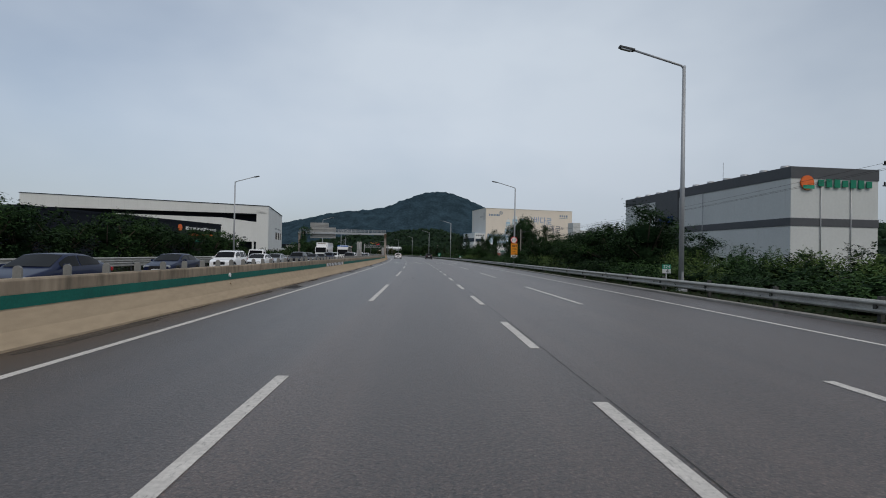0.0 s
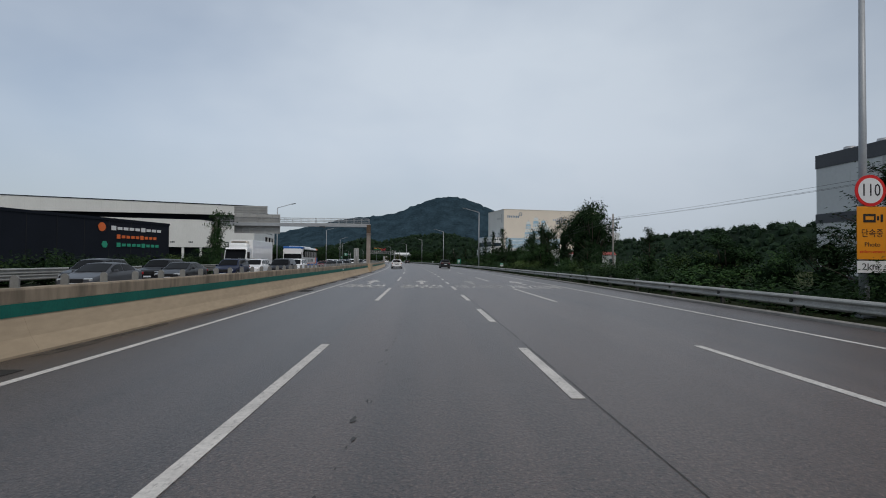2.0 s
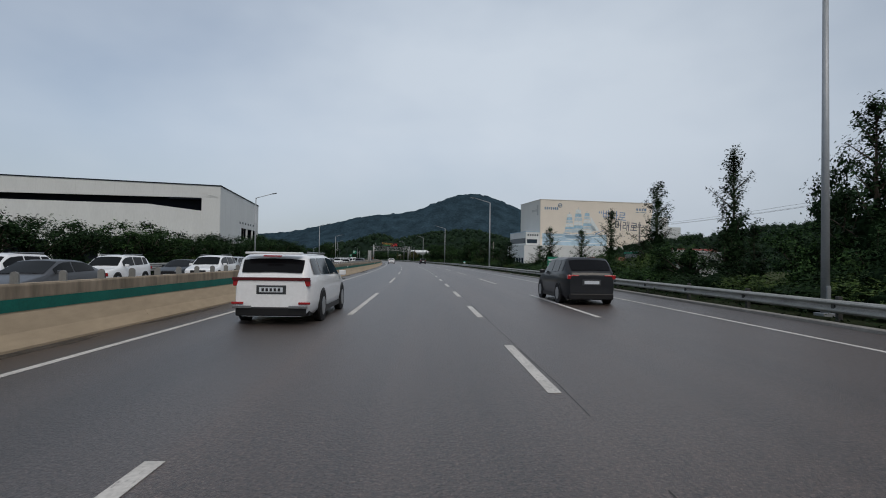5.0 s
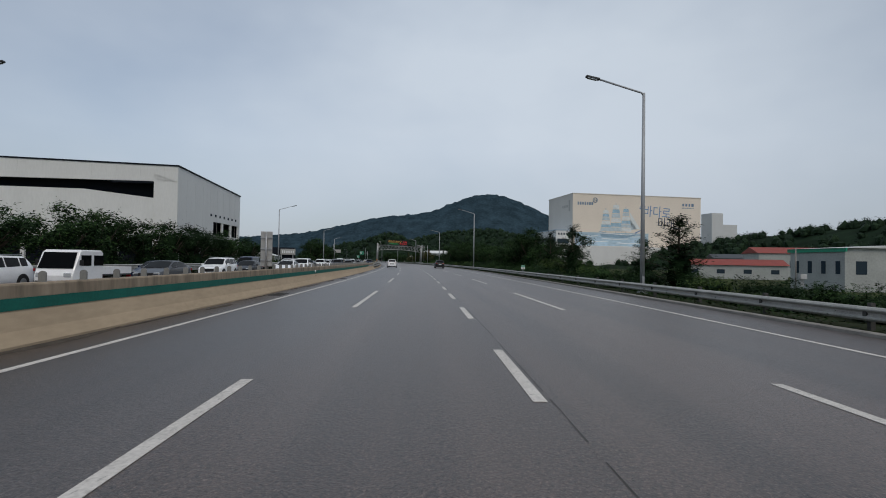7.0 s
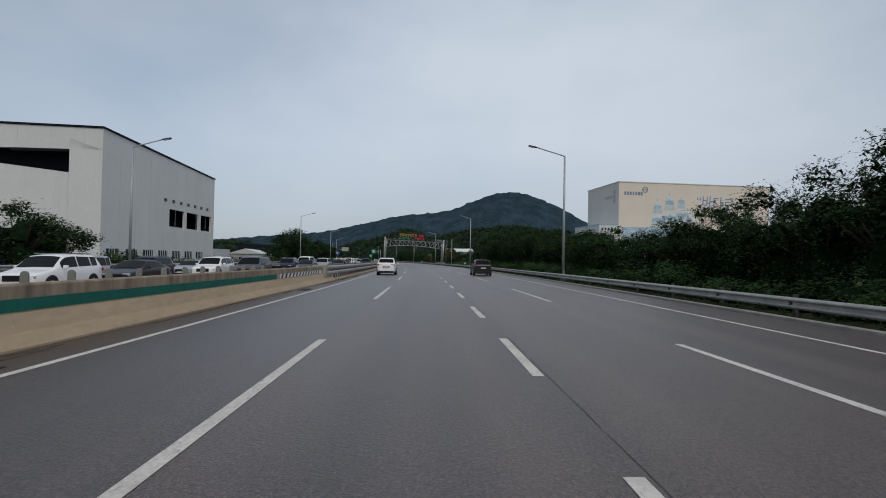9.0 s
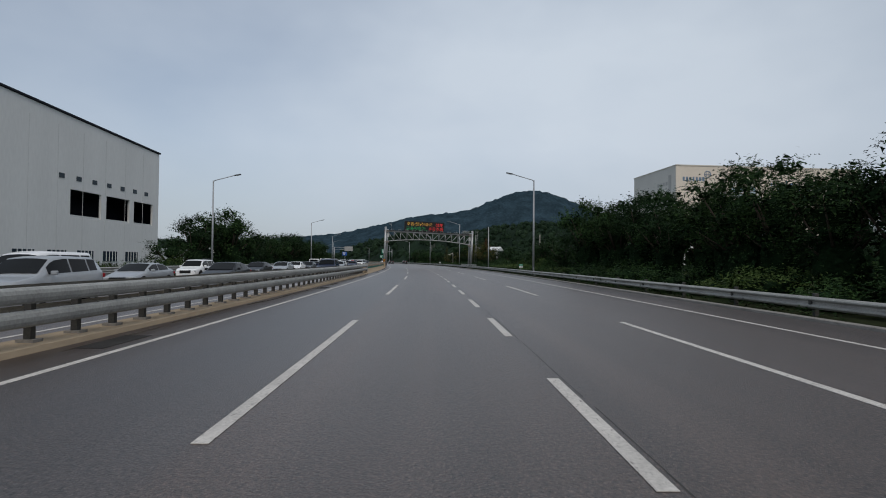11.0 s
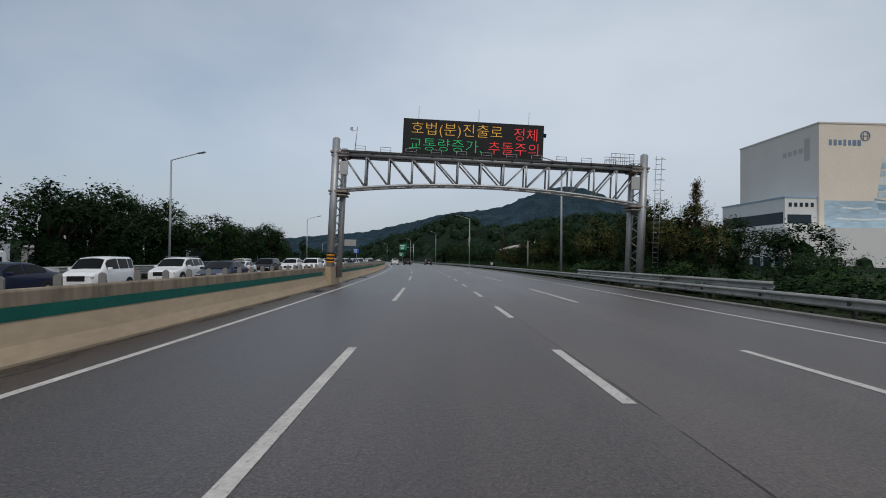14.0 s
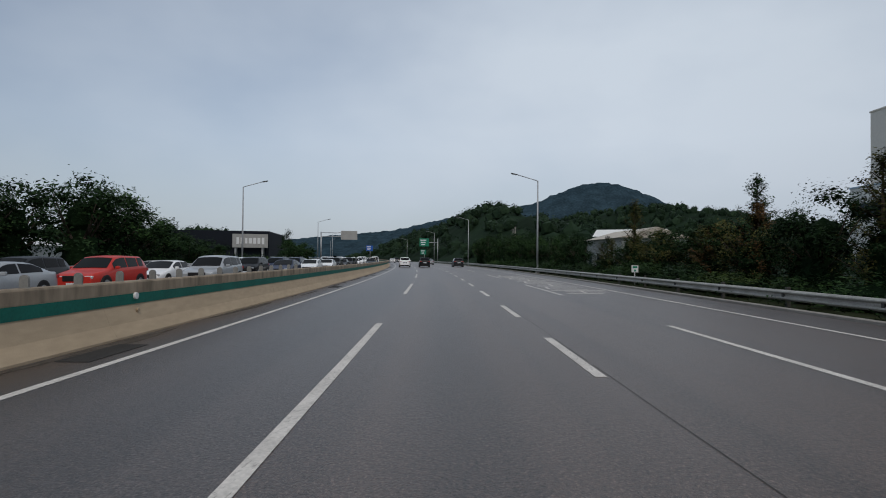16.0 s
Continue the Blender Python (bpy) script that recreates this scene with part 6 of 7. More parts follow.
for dx in (-0.8, 0.8):
    tube(ring, (18.5 + dx, -0.07, 51.3), (18.5 + dx, -0.07, 54.3), 0.16, n=6)
tube(ring, (16.8, -0.07, 52.8), (20.2, -0.07, 52.8), 0.16, n=6)
part("round_logo", ring, M_LOGOBLUE, CS)
bars("letter_bar", 93, 104, 51.5, 2.6, 4, M_LOGOBLUE, CS, -0.06, 4)
bars("letter_bar", 93, 104, 49.0, 0.7, 9, M_LOGOBLUE, CS, -0.06, 5)
for k in range(4):
    part("letter_bar", block(-0.12, -0.06, 9 + 3.2 * k, 11.2 + 3.2 * k, 47.5, 49.5), M_FAINT, CS)
part("faint_sign", block(-0.12, -0.06, 5, 8, 44, 53), M_FAINT, CS)
part("wing", block(-13, 0, 1, 44, 17, 28.5), M_WHITE, CS, "white office wing against the end wall")
part("glass_band", block(-13.15, -13.0, 2, 43, 18.5, 23.0), M_WINDOW, CS, "dark blue ribbon window")
part("glass_band", block(-12, -2.5, 0.86, 1.0, 18.5, 22.0), M_WINDOW, CS)
for k in range(5):
    part("window", block(-11.5 + 2.2 * k, -10.3 + 2.2 * k, 0.86, 1.0, 25.0, 26.6), M_WINDOW, CS)
part("wing_parapet", block(-13.3, 0, 0.7, 44.3, 28.5, 29.0), M_BLUEWALL, CS)
part("podium", block(-17, 0, -6, 40, 0, 16.5), M_WHITE, CS, "white lower storey")
part("podium", block(0, 109, -8, -0.3, 0, 16.5), M_WHITE, CS, "white lower storey")
for k in range(6):
    part("dock_line", block(-17.06, -17.0, -4 + 7 * k, 1 + 7 * k, 1, 5.5), M_WINDOW, CS)
SILO = empty("silo_tower", pose(167, 603, -1.5, 0, 0, 12.8), "pale grey tower beside the cold store", "tower")
part("tower", block(0, 9, 0, 12, 0, 41), M_GREYWALL, SILO)
part("tower", block(9, 22, 2, 14, 0, 33), M_GREYWALL, SILO)


def shed(s, d, w, l, h, roof, label, turn=0.0, pitch=0.16):
    b = empty("shed", place(s, d, -1.6, turn), label, "shed", "low sheds")
    part("wall_block", block(-w / 2, w / 2, -l / 2, l / 2, 0, h), M_SHEDWALL, b)
    slab("roof", [(-w / 2 - 0.4, h), (w / 2 + 0.4, h), (0, h + pitch * w)], -l / 2 - 0.4, l / 2 + 0.4, roof, b)
    for k in range(4):
        part("window", block(-w / 2 - 0.04, -w / 2, -l / 2 + (k + 0.3) * l / 4, -l / 2 + (k + 0.6) * l / 4, h * 0.4, h * 0.7), M_WINDOW, b)
        part("window", block(-w / 2 + (k + 0.3) * w / 4, -w / 2 + (k + 0.6) * w / 4, -l / 2 - 0.04, -l / 2, h * 0.4, h * 0.7), M_WINDOW, b)
    return b


shed(326, 78, 9, 23, 3.3, M_ROOFRED, "low white shed with a red sheet roof", 70)
shed(352, 117, 12, 24, 7.0, M_ROOFRED, "two-storey house with a red sheet roof", 75)
part("eaves_trim", block(-10.2, -10.0, -5.4, 5.4, 5.2, 5.7), M_SIGNTEAL, shed(272.0, 65.5, 20, 10, 5.7, M_GREYWALL, "pale green shed with a green roof edge", 0, 0.03))
shed(366, 108, 9, 14, 5.5, M_DARKGREY, "low grey shed with a dark roof", 72)
shed(578, 50, 12, 15, 8.5, M_WHITE, "white industrial hall behind the trees", 60)
shed(519, 24.0, 7.5, 12, 5.6, M_BEIGEROOF, "pale barn with a beige roof behind the trees", 0)
shed(520, -62, 14, 40, 4.5, M_GREYWALL, "low pale building beyond the trees", 0)
# dark hall with a white lettered board
VB = empty("lettered_hall", place(640, -52, -1.5), "dark hall with a white lettered board", "hall")
part("body", block(-30, 8, 2, 40, 0, 11.5), M_NAVY_AND_SHADE, VB)
part("board", block(-3, 8, -0.4, 0.2, 6.0, 10.4), M_SIGNBACK, VB)
part("board_leg", block(-2.4, -1.8, 0, 2, 0, 6.0), M_STEEL, VB)
part("board_leg", block(6, 6.6, 0, 2, 0, 6.0), M_STEEL, VB)
bars("letter_bar", -2, 7.2, 8.2, 2.2, 7, M_SIGNWHITE, VB, -0.45, 8)

# ---- vehicles ----
def paint(name, colour, metal=0.0):
    m = material(name, colour, 0.4, metal, spread=0.05, scale=1.5, fine=12, clear=0.6 if min(colour) > 0.2 else 0.35, spec=0.3 if min(colour) > 0.2 else 0.12)
    return m


PAINT = {
    "white": paint("white car paint", (0.84, 0.85, 0.86)),
    "cream": paint("cream car paint", (0.52, 0.47, 0.40)),
    "silver": paint("silver car paint", (0.36, 0.38, 0.40), 0.25),
    "grey": paint("grey car paint", (0.075, 0.08, 0.09), 0.1),
    "dark": paint("charcoal car paint", (0.022, 0.024, 0.028), 0.05),
    "black": paint("black car paint", (0.008, 0.008, 0.010)),
    "navy": paint("dark blue car paint", (0.008, 0.014, 0.045), 0.05),
    "red": paint("red car paint", (0.50, 0.035, 0.025)),
    "maroon": paint("dark red car paint", (0.16, 0.02, 0.025)),
    "blue": paint("blue coach paint", (0.02, 0.12, 0.42)),
}
M_TRIM = material("satin trim", (0.30, 0.31, 0.32), 0.3, 0.8, spread=0.05)
M_CURTAIN = material("coach curtain", (0.22, 0.22, 0.21), 0.9, spread=0.2, scale=2, fine=10)

# length, width, wheel radius, belt line and roof line as (share of length from the front, height)
FORMS = {
    "sedan": dict(L=4.85, W=1.86, R=0.33, belt=[(0, 0.62), (0.06, 0.72), (0.28, 0.95), (0.5, 0.97), (0.84, 1.03), (0.97, 1.0), (1, 0.85)], roof=[(0.25, 0.94), (0.44, 1.41), (0.55, 1.45), (0.70, 1.40), (0.88, 1.05)], wind=(0.27, 0.43), rear=(0.73, 0.87), side=(0.33, 0.80)),
    "suv": dict(L=4.7, W=1.9, R=0.37, belt=[(0, 0.72), (0.04, 0.86), (0.26, 1.06), (0.5, 1.09), (0.9, 1.16), (0.985, 1.14), (1, 1.0)], roof=[(0.23, 1.05), (0.39, 1.62), (0.52, 1.70), (0.86, 1.66), (0.985, 1.16)], wind=(0.25, 0.38), rear=(0.88, 0.972), side=(0.31, 0.88)),
    "mpv": dict(L=5.15, W=1.93, R=0.37, belt=[(0, 0.72), (0.04, 0.88), (0.22, 1.05), (0.5, 1.08), (0.93, 1.12), (0.992, 1.10), (1, 0.98)], roof=[(0.19, 1.04), (0.36, 1.56), (0.48, 1.63), (0.93, 1.60), (0.992, 1.12)], wind=(0.21, 0.35), rear=(0.945, 0.985), side=(0.27, 0.93)),
    "van": dict(L=5.0, W=1.92, R=0.34, belt=[(0, 0.80), (0.03, 0.95), (0.14, 1.12), (0.5, 1.14), (0.94, 1.14), (0.992, 1.12), (1, 1.0)], roof=[(0.12, 1.1), (0.28, 1.84), (0.4, 1.95), (0.94, 1.93), (0.992, 1.14)], wind=(0.14, 0.27), rear=(0.95, 0.985), side=(0.20, 0.93)),
    "hatch": dict(L=3.7, W=1.66, R=0.31, belt=[(0, 0.72), (0.05, 0.90), (0.2, 1.04), (0.5, 1.06), (0.94, 1.08), (0.99, 1.05), (1, 0.9)], roof=[(0.18, 1.03), (0.33, 1.62), (0.5, 1.70), (0.93, 1.68), (0.99, 1.08)], wind=(0.20, 0.32), rear=(0.945, 0.982), side=(0.27, 0.92)),
}


def section(f, x):
    """Half outline of the body at the share x of its length, from sill to roof middle."""
    hw = f["W"] / 2
    zb = float(np.interp(x, [q[0] for q in f["belt"]], [q[1] for q in f["belt"]]))
    rx = [q[0] for q in f["roof"]]
    zr = float(np.interp(x, rx, [q[1] for q in f["roof"]])) if rx[0] < x < rx[-1] else zb
    top = max(q[1] for q in f["roof"])
    k = max(0.0, min(1.0, (zr - zb) / (top - zb)))
    w = hw * (1 - 0.20 * abs(2 * x - 1) ** 7)
    wc = w * 0.90 + (hw * 0.74 - w * 0.90) * k
    zr = max(zr, zb + 0.02)
    return [(w * 0.84, 0.20), (w * 0.97, 0.33), (w, 0.56), (w * 0.99, zb - 0.10), (w * 0.955, zb), (wc + 0.02 * k, zb + (zr - zb) * 0.88), (wc * 0.90, zb + (zr - zb) * 0.975), (wc * 0.5, zr), (0.0, zr + 0.012)]


def strip_mesh(rows):
    bm = bmesh.new()
    g = [[bm.verts.new(p) for p in r] for r in rows]
    for a, b in zip(g, g[1:]):
        for k in range(len(a) - 1):
            bm.faces.new((a[k], a[k + 1], b[k + 1], b[k])).smooth = True
    bmesh.ops.recalc_face_normals(bm, faces=bm.faces)
    return bm


def mix(a, b, u):
    return a[0] + (b[0] - a[0]) * u, a[1] + (b[1] - a[1]) * u


def wheel(car, x, y, r, width=0.2, plain=False):
    w = part("wheel", tubed((x - width / 2, y, r), (x + width / 2, y, r), r, n=18), M_TYRE, car)
    side = 1 if x > 0 else -1
    if not plain:
        part("rim", tubed((x + side * (width / 2 - 0.03), y, r), (x + side * (width / 2 + 0.008), y, r), r * 0.64, r * 0.6, n=12), M_RIM, w)
    return w


def car(name, form, colour, label, rails=False, far=False):
    """A car whose nose points along local +y, standing on z = 0; far ones carry fewer small parts."""
    f = FORMS[form]
    L, hw = f["L"], f["W"] / 2
    ob = empty(name, pose(0, 0, 0), label, "car", "traffic")
    body = PAINT[colour]
    y = lambda x: L / 2 - x * L
    xs = [0.0, 0.015, 0.04, 0.08, 0.13, 0.18, 0.22, 0.25, 0.28, 0.31, 0.34, 0.37, 0.40, 0.44, 0.48, 0.54, 0.6, 0.66, 0.72, 0.77, 0.82, 0.86, 0.9, 0.94, 0.97, 0.985, 1.0]
    if far:
        xs = xs[::2]
    rows = []
    for x in xs:
        h = section(f, x)
        rows.append([(-a, y(x), z) for a, z in h] + [(a, y(x), z) for a, z in h[-2::-1]])
    bm = strip_mesh(rows)
    bm.verts.ensure_lookup_table()
    n = len(rows[0])
    bm.faces.new([bm.verts[k] for k in range(n)])
    bm.faces.new([bm.verts[(len(rows) - 1) * n + k] for k in range(n)][::-1])
    bmesh.ops.recalc_face_normals(bm, faces=bm.faces)
    # black sills, wheel housings and floor pan
    box(bm, (0, 0, 0.27), (hw * 1.7, L * 0.93, 0.12), mi=1)
    for side in (-1, 1):
        box(bm, (side * hw * 0.955, y(0.485), 0.27), (0.06, L * 0.44, 0.13), mi=1)
        for x in (0.185, 0.785):
            tube(bm, (side * (hw - 0.1), y(x), f["R"] + 0.02), (side * (hw + 0.006), y(x), f["R"] + 0.02), f["R"] + 0.045, n=20, mi=1)
    part("body", bm, [body, M_DARK], ob)
    for side in (-1, 1):
        a0, a1 = f["side"]
        cuts = [a0, a0 + (a1 - a0) * 0.44, a0 + (a1 - a0) * 0.80, a1] if form != "sedan" else [a0, a0 + (a1 - a0) * 0.47, a1]
        if far:
            cuts = [a0, a0 + (a1 - a0) * 0.47, a1]
        for c0, c1 in zip(cuts, cuts[1:]):
            rows = []
            for x in np.linspace(c0 + 0.008, c1 - 0.008, 6):
                h = section(f, float(x))
                lo, hi = mix(h[4], h[5], 0.06), mix(h[4], h[5], 0.93)
                rows.append([(side * (q[0] + 0.012), y(x), q[1]) for q in (lo, mix(lo, hi, 0.5), hi)])
            part("side_window", strip_mesh(rows), M_GLASS_BACK if c0 > a0 else M_GLASS, ob)
        zb = section(f, f["wind"][0] + 0.075)[4][1]
        part("headlight", boxed((side * hw * 0.66, y(0.022), 0.72 if form != "sedan" else 0.64), (0.36, 0.16, 0.13), 0.03), M_LAMP, ob)
        for x in (0.185, 0.785):
            wheel(ob, side * (hw - 0.085), y(x), f["R"], plain=far)
        if far:
            continue
        part("mirror", boxed((side * (hw + 0.09), y(f["wind"][0] + 0.085), zb + 0.06), (0.2, 0.12, 0.14), 0.03), body, ob)
        part("taillight", boxed((side * hw * 0.68, y(0.985), section(f, 0.95)[4][1] - 0.16), (0.40, 0.14, 0.15), 0.02), M_RED, ob)
        if rails:
            part("roof_rail", boxed((side * hw * 0.66, y(0.64), max(q[1] for q in f["roof"]) + 0.02), (0.04, L * 0.42, 0.04), 0.01), M_TRIM, ob)
    for nm, (c0, c1), mat in (("windshield", f["wind"], M_GLASS), ("rear_window", f["rear"], M_GLASS_BACK)):
        rows = []
        for x in np.linspace(c0, c1, 5):
            h = section(f, float(x))
            sgn = 0.02 if nm == "windshield" else -0.02
            edge = mix(h[5], h[6], 0.5)
            half = [(edge[0] * 0.97, edge[1] + 0.012), (h[7][0], h[7][1] + 0.014), (0, h[8][1] + 0.012)]
            rows.append([(-a, y(x) + sgn, z) for a, z in half] + [(a, y(x) + sgn, z) for a, z in half[-2::-1]])
        part(nm, strip_mesh(rows), mat, ob)
    zf = 0.56 if form == "sedan" else 0.68
    part("grille", boxed((0, y(0.0), zf), (hw * 0.95, 0.06, 0.24), 0.02), M_DARK, ob)
    part("front_bumper", boxed((0, y(0.006), 0.30), (hw * 1.5, 0.1, 0.16), 0.03), M_DARK, ob)
    part("front_plate", boxed((0, y(-0.009), 0.43), (0.52, 0.02, 0.11)), M_PLATE, ob)
    if far:
        return ob
    part("rear_bumper", boxed((0, y(0.996), 0.31), (hw * 1.62, 0.1, 0.2), 0.03), M_DARK, ob)
    zp = 0.80 if form != "sedan" else 0.66
    part("plate_recess", boxed((0, y(0.999), zp), (0.66, 0.03, 0.2), 0.01), M_DARKGREY, ob)
    pl = part("rear_plate", boxed((0, y(1.004), zp), (0.52, 0.02, 0.11)), M_PLATE, ob)
    if form == "mpv":
        for k in range(5):
            part("digit_bar", boxed((-0.18 + 0.09 * k, y(1.004) - 0.012, zp), (0.055, 0.006, 0.07)), M_INK, pl)
        part("light_bar", boxed((0, y(1.0), 1.04), (hw * 1.80, 0.04, 0.075), 0.01), M_RED_DARK, ob, "dark red light bar across the tailgate")
        part("spoiler", boxed((0, y(0.955), 1.625), (hw * 1.3, 0.28, 0.05), 0.015), body, ob)
        for sd in (-1, 1):
            part("chrome_strip", boxed((sd * 0.62, y(1.016), 0.42), (0.42, 0.02, 0.06), 0.01), M_TRIM, ob)
            part("reflector", boxed((sd * 0.74, y(1.0), 0.50), (0.26, 0.06, 0.05), 0.01), M_RED, ob)
        part("brake_light", boxed((0, y(0.985), 1.56), (0.4, 0.04, 0.03)), M_RED, ob)
    return ob


M_RED_DARK = material("dark red lamp strip", (0.09, 0.008, 0.012), 0.25, clear=0.6, spread=0.1)
FLEET = {}
USED = set()


def fetch(form, colour, far=False):
    key = (form, colour, far)
    if key not in FLEET:
        nm = {"sedan": "sedan", "suv": "suv", "mpv": "minivan", "van": "van", "hatch": "small_hatchback"}[form]
        what = {"sedan": "sedan", "suv": "sport utility vehicle", "mpv": "minivan", "van": "passenger van", "hatch": "boxy small hatchback"}[form]
        FLEET[key] = car(nm, form, colour, f"{colour} {what} standing in slow dense traffic", rails=form in ("suv", "mpv") and colour in ("white", "navy", "grey"), far=far)
    return FLEET[key]


def put(ob, m):
    if ob not in USED:
        USED.add(ob)
        ob.matrix_basis = m
        return ob
    return copy_thing(ob, m)


LANES = {1: -9.65, 2: -13.0, 3: -16.35, 4: -19.7}


def oncoming(form, colour, s_front, lane, far=False):
    """Place by the nose; lean follows the carriageway."""
    d = LANES[lane] + rnd.uniform(-0.2, 0.2)
    L = FORMS[form]["L"]
    put(fetch(form, colour, far), place(s_front + L / 2, d, fall(d) - 0.004, 180) @ pose(0, 0, 0, 0, 1.03, 0))


def pickup(colour, label, crew=False):
    """A cab-over light truck with an open flat bed, nose along +y."""
    ob = empty("pickup_truck", pose(0, 0, 0), label, "truck", "traffic")
    cab_l = 2.3 if crew else 1.6
    prof = [(2.5, 0.35), (2.55, 0.75), (2.42, 1.05), (2.02, 1.86), (1.85, 1.95), (2.5 - cab_l + 0.1, 1.95), (2.5 - cab_l, 1.85), (2.5 - cab_l, 0.35)]
    bm = bmesh.new()
    rows = []
    for x, k in ((-0.86, 0.97), (-0.80, 1.0), (0.80, 1.0), (0.86, 0.97)):
        rows.append([bm.verts.new((x, py * (1 if k == 1.0 else 0.995), 0.35 + (pz - 0.35) * k)) for py, pz in prof])
    for a, b in zip(rows, rows[1:]):
        for k in range(len(prof)):
            bm.faces.new((a[k], a[(k + 1) % len(prof)], b[(k + 1) % len(prof)], b[k]))
    bm.faces.new(rows[0])
    bm.faces.new(rows[-1][::-1])
    bmesh.ops.recalc_face_normals(bm, faces=bm.faces)
    part("cab", bm, PAINT[colour], ob)
    ws = bmesh.new()
    ws.faces.new([ws.verts.new(p) for p in ((-0.80, 2.435, 1.08), (0.80, 2.435, 1.08), (0.75, 2.06, 1.83), (-0.75, 2.06, 1.83))])
    wf = bmesh.ops.solidify(ws, geom=ws.faces[:], thickness=0.02)
    part("windshield", ws, M_GLASS, ob)
    for sd in (-1, 1):
        for k in range(2 if crew else 1):
            part("side_window", boxed((sd * 0.865, 1.55 - 1.0 * k, 1.45), (0.02, 0.78, 0.5), 0.008), M_GLASS, ob)
        part("headlight", boxed((sd * 0.62, 2.53, 0.78), (0.34, 0.08, 0.2), 0.03), M_LAMP, ob)
        part("mirror", boxed((sd * 1.0, 2.15, 1.35), (0.16, 0.08, 0.26), 0.02), M_DARK, ob)
        for yy in (1.75, -1.55):
            wheel(ob, sd * 0.74, yy, 0.3)
        part("bed_side", boxed((sd * 0.84, (2.5 - cab_l - 2.55) / 2, 0.95), (0.05, 5.05 - cab_l - 0.1, 0.36)), PAINT[colour], ob)
        part("taillight", boxed((sd * 0.7, -2.56, 0.62), (0.26, 0.04, 0.12)), M_RED, ob)
    part("bed", boxed((0, (2.5 - cab_l - 2.55) / 2, 0.74), (1.7, 5.05 - cab_l - 0.1, 0.08)), M_DARKGREY, ob)
    part("tailgate", boxed((0, -2.53, 0.95), (1.7, 0.05, 0.36)), PAINT[colour], ob)
    part("bumper", boxed((0, 2.55, 0.42), (1.6, 0.08, 0.2), 0.02), M_DARKGREY, ob)
    part("front_plate", boxed((0, 2.6, 0.42), (0.42, 0.02, 0.16)), M_PLATE, ob)
    part("chassis", boxed((0, 0, 0.5), (1.1, 4.6, 0.2)), M_DARK, ob)
    return ob


def box_truck():
    """A cab-over lorry with a tall white cargo box and a roof cooling unit."""
    ob = empty("box_truck", pose(0, 0, 0), "white refrigerated box lorry in slow traffic", "truck", "traffic")
    slab2c = [(-3.2, 0.6), (-5.15, 0.6), (-5.2, 1.7), (-4.95, 2.75), (-4.7, 2.95), (-3.2, 2.95)]
    bm = bmesh.new()
    for x in (-1.17, 1.17):
        bm.faces.new([bm.verts.new((x, -yy, zz)) for yy, zz in slab2c])
    bm.verts.ensure_lookup_table()
    for k in range(6):
        bm.faces.new([bm.verts[i] for i in (k, (k + 1) % 6, 6 + (k + 1) % 6, 6 + k)])
    bmesh.ops.recalc_face_normals(bm, faces=bm.faces)
    bmesh.ops.bevel(bm, geom=bm.edges[:], offset=0.07, segments=2, affect="EDGES", profile=0.5)
    part("cab", bm, PAINT["white"], ob)
    part("wind_deflector", boxed((0, 3.85, 3.15), (2.0, 1.2, 0.6), 0.2), PAINT["white"], ob)
    part("cooling_unit", boxed((0, 3.55, 3.45), (1.7, 0.8, 0.5), 0.06), PAINT["cream"], ob)
    for k in range(5):
        part("unit_slat", boxed((0, 3.96, 3.3 + 0.08 * k), (1.4, 0.03, 0.035)), M_DARKGREY, ob)
    part("windshield", box(bmesh.new(), (0, 5.1, 2.2), (2.12, 0.05, 1.0), Euler((-0.23, 0, 0)).to_matrix().inverted(), 0.02), M_GLASS, ob)
    part("sun_visor", boxed((0, 5.2, 2.72), (2.1, 0.2, 0.1), 0.02), M_DARK, ob)
    part("grille", boxed((0, 5.16, 1.2), (1.4, 0.05, 0.5), 0.02), M_DARKGREY, ob)
    part("bumper", boxed((0, 5.17, 0.62), (2.3, 0.1, 0.35), 0.03), PAINT["white"], ob)
    for sd in (-1, 1):
        part("headlight", boxed((sd * 0.9, 5.2, 0.95), (0.4, 0.06, 0.2), 0.02), M_LAMP, ob)
        part("side_window", boxed((sd * 1.18, 4.45, 2.15), (0.03, 0.85, 0.7), 0.01), M_GLASS, ob)
        part("mirror", boxed((sd * 1.38, 5.1, 2.1), (0.18, 0.1, 0.55), 0.03), M_DARK, ob)
        for yy in (4.1, -2.6, -3.7):
            wheel(ob, sd * 1.02, yy, 0.46, 0.28)
        part("side_guard", boxed((sd * 1.15, 0.3, 0.75), (0.05, 4.6, 0.5)), M_DARKGREY, ob)
    part("cargo_box", boxed((0, -1.2, 2.42), (2.45, 8.6, 2.85), 0.03), PAINT["white"], ob, "tall white insulated cargo box")
    for k in range(8):
        part("box_rib", boxed((1.235, -5.1 + 1.1 * k, 2.42), (0.02, 0.05, 2.8)), PAINT["cream"], ob)
    part("chassis", boxed((0, -0.4, 0.8), (1.2, 9.6, 0.3)), M_DARK, ob)
    return ob


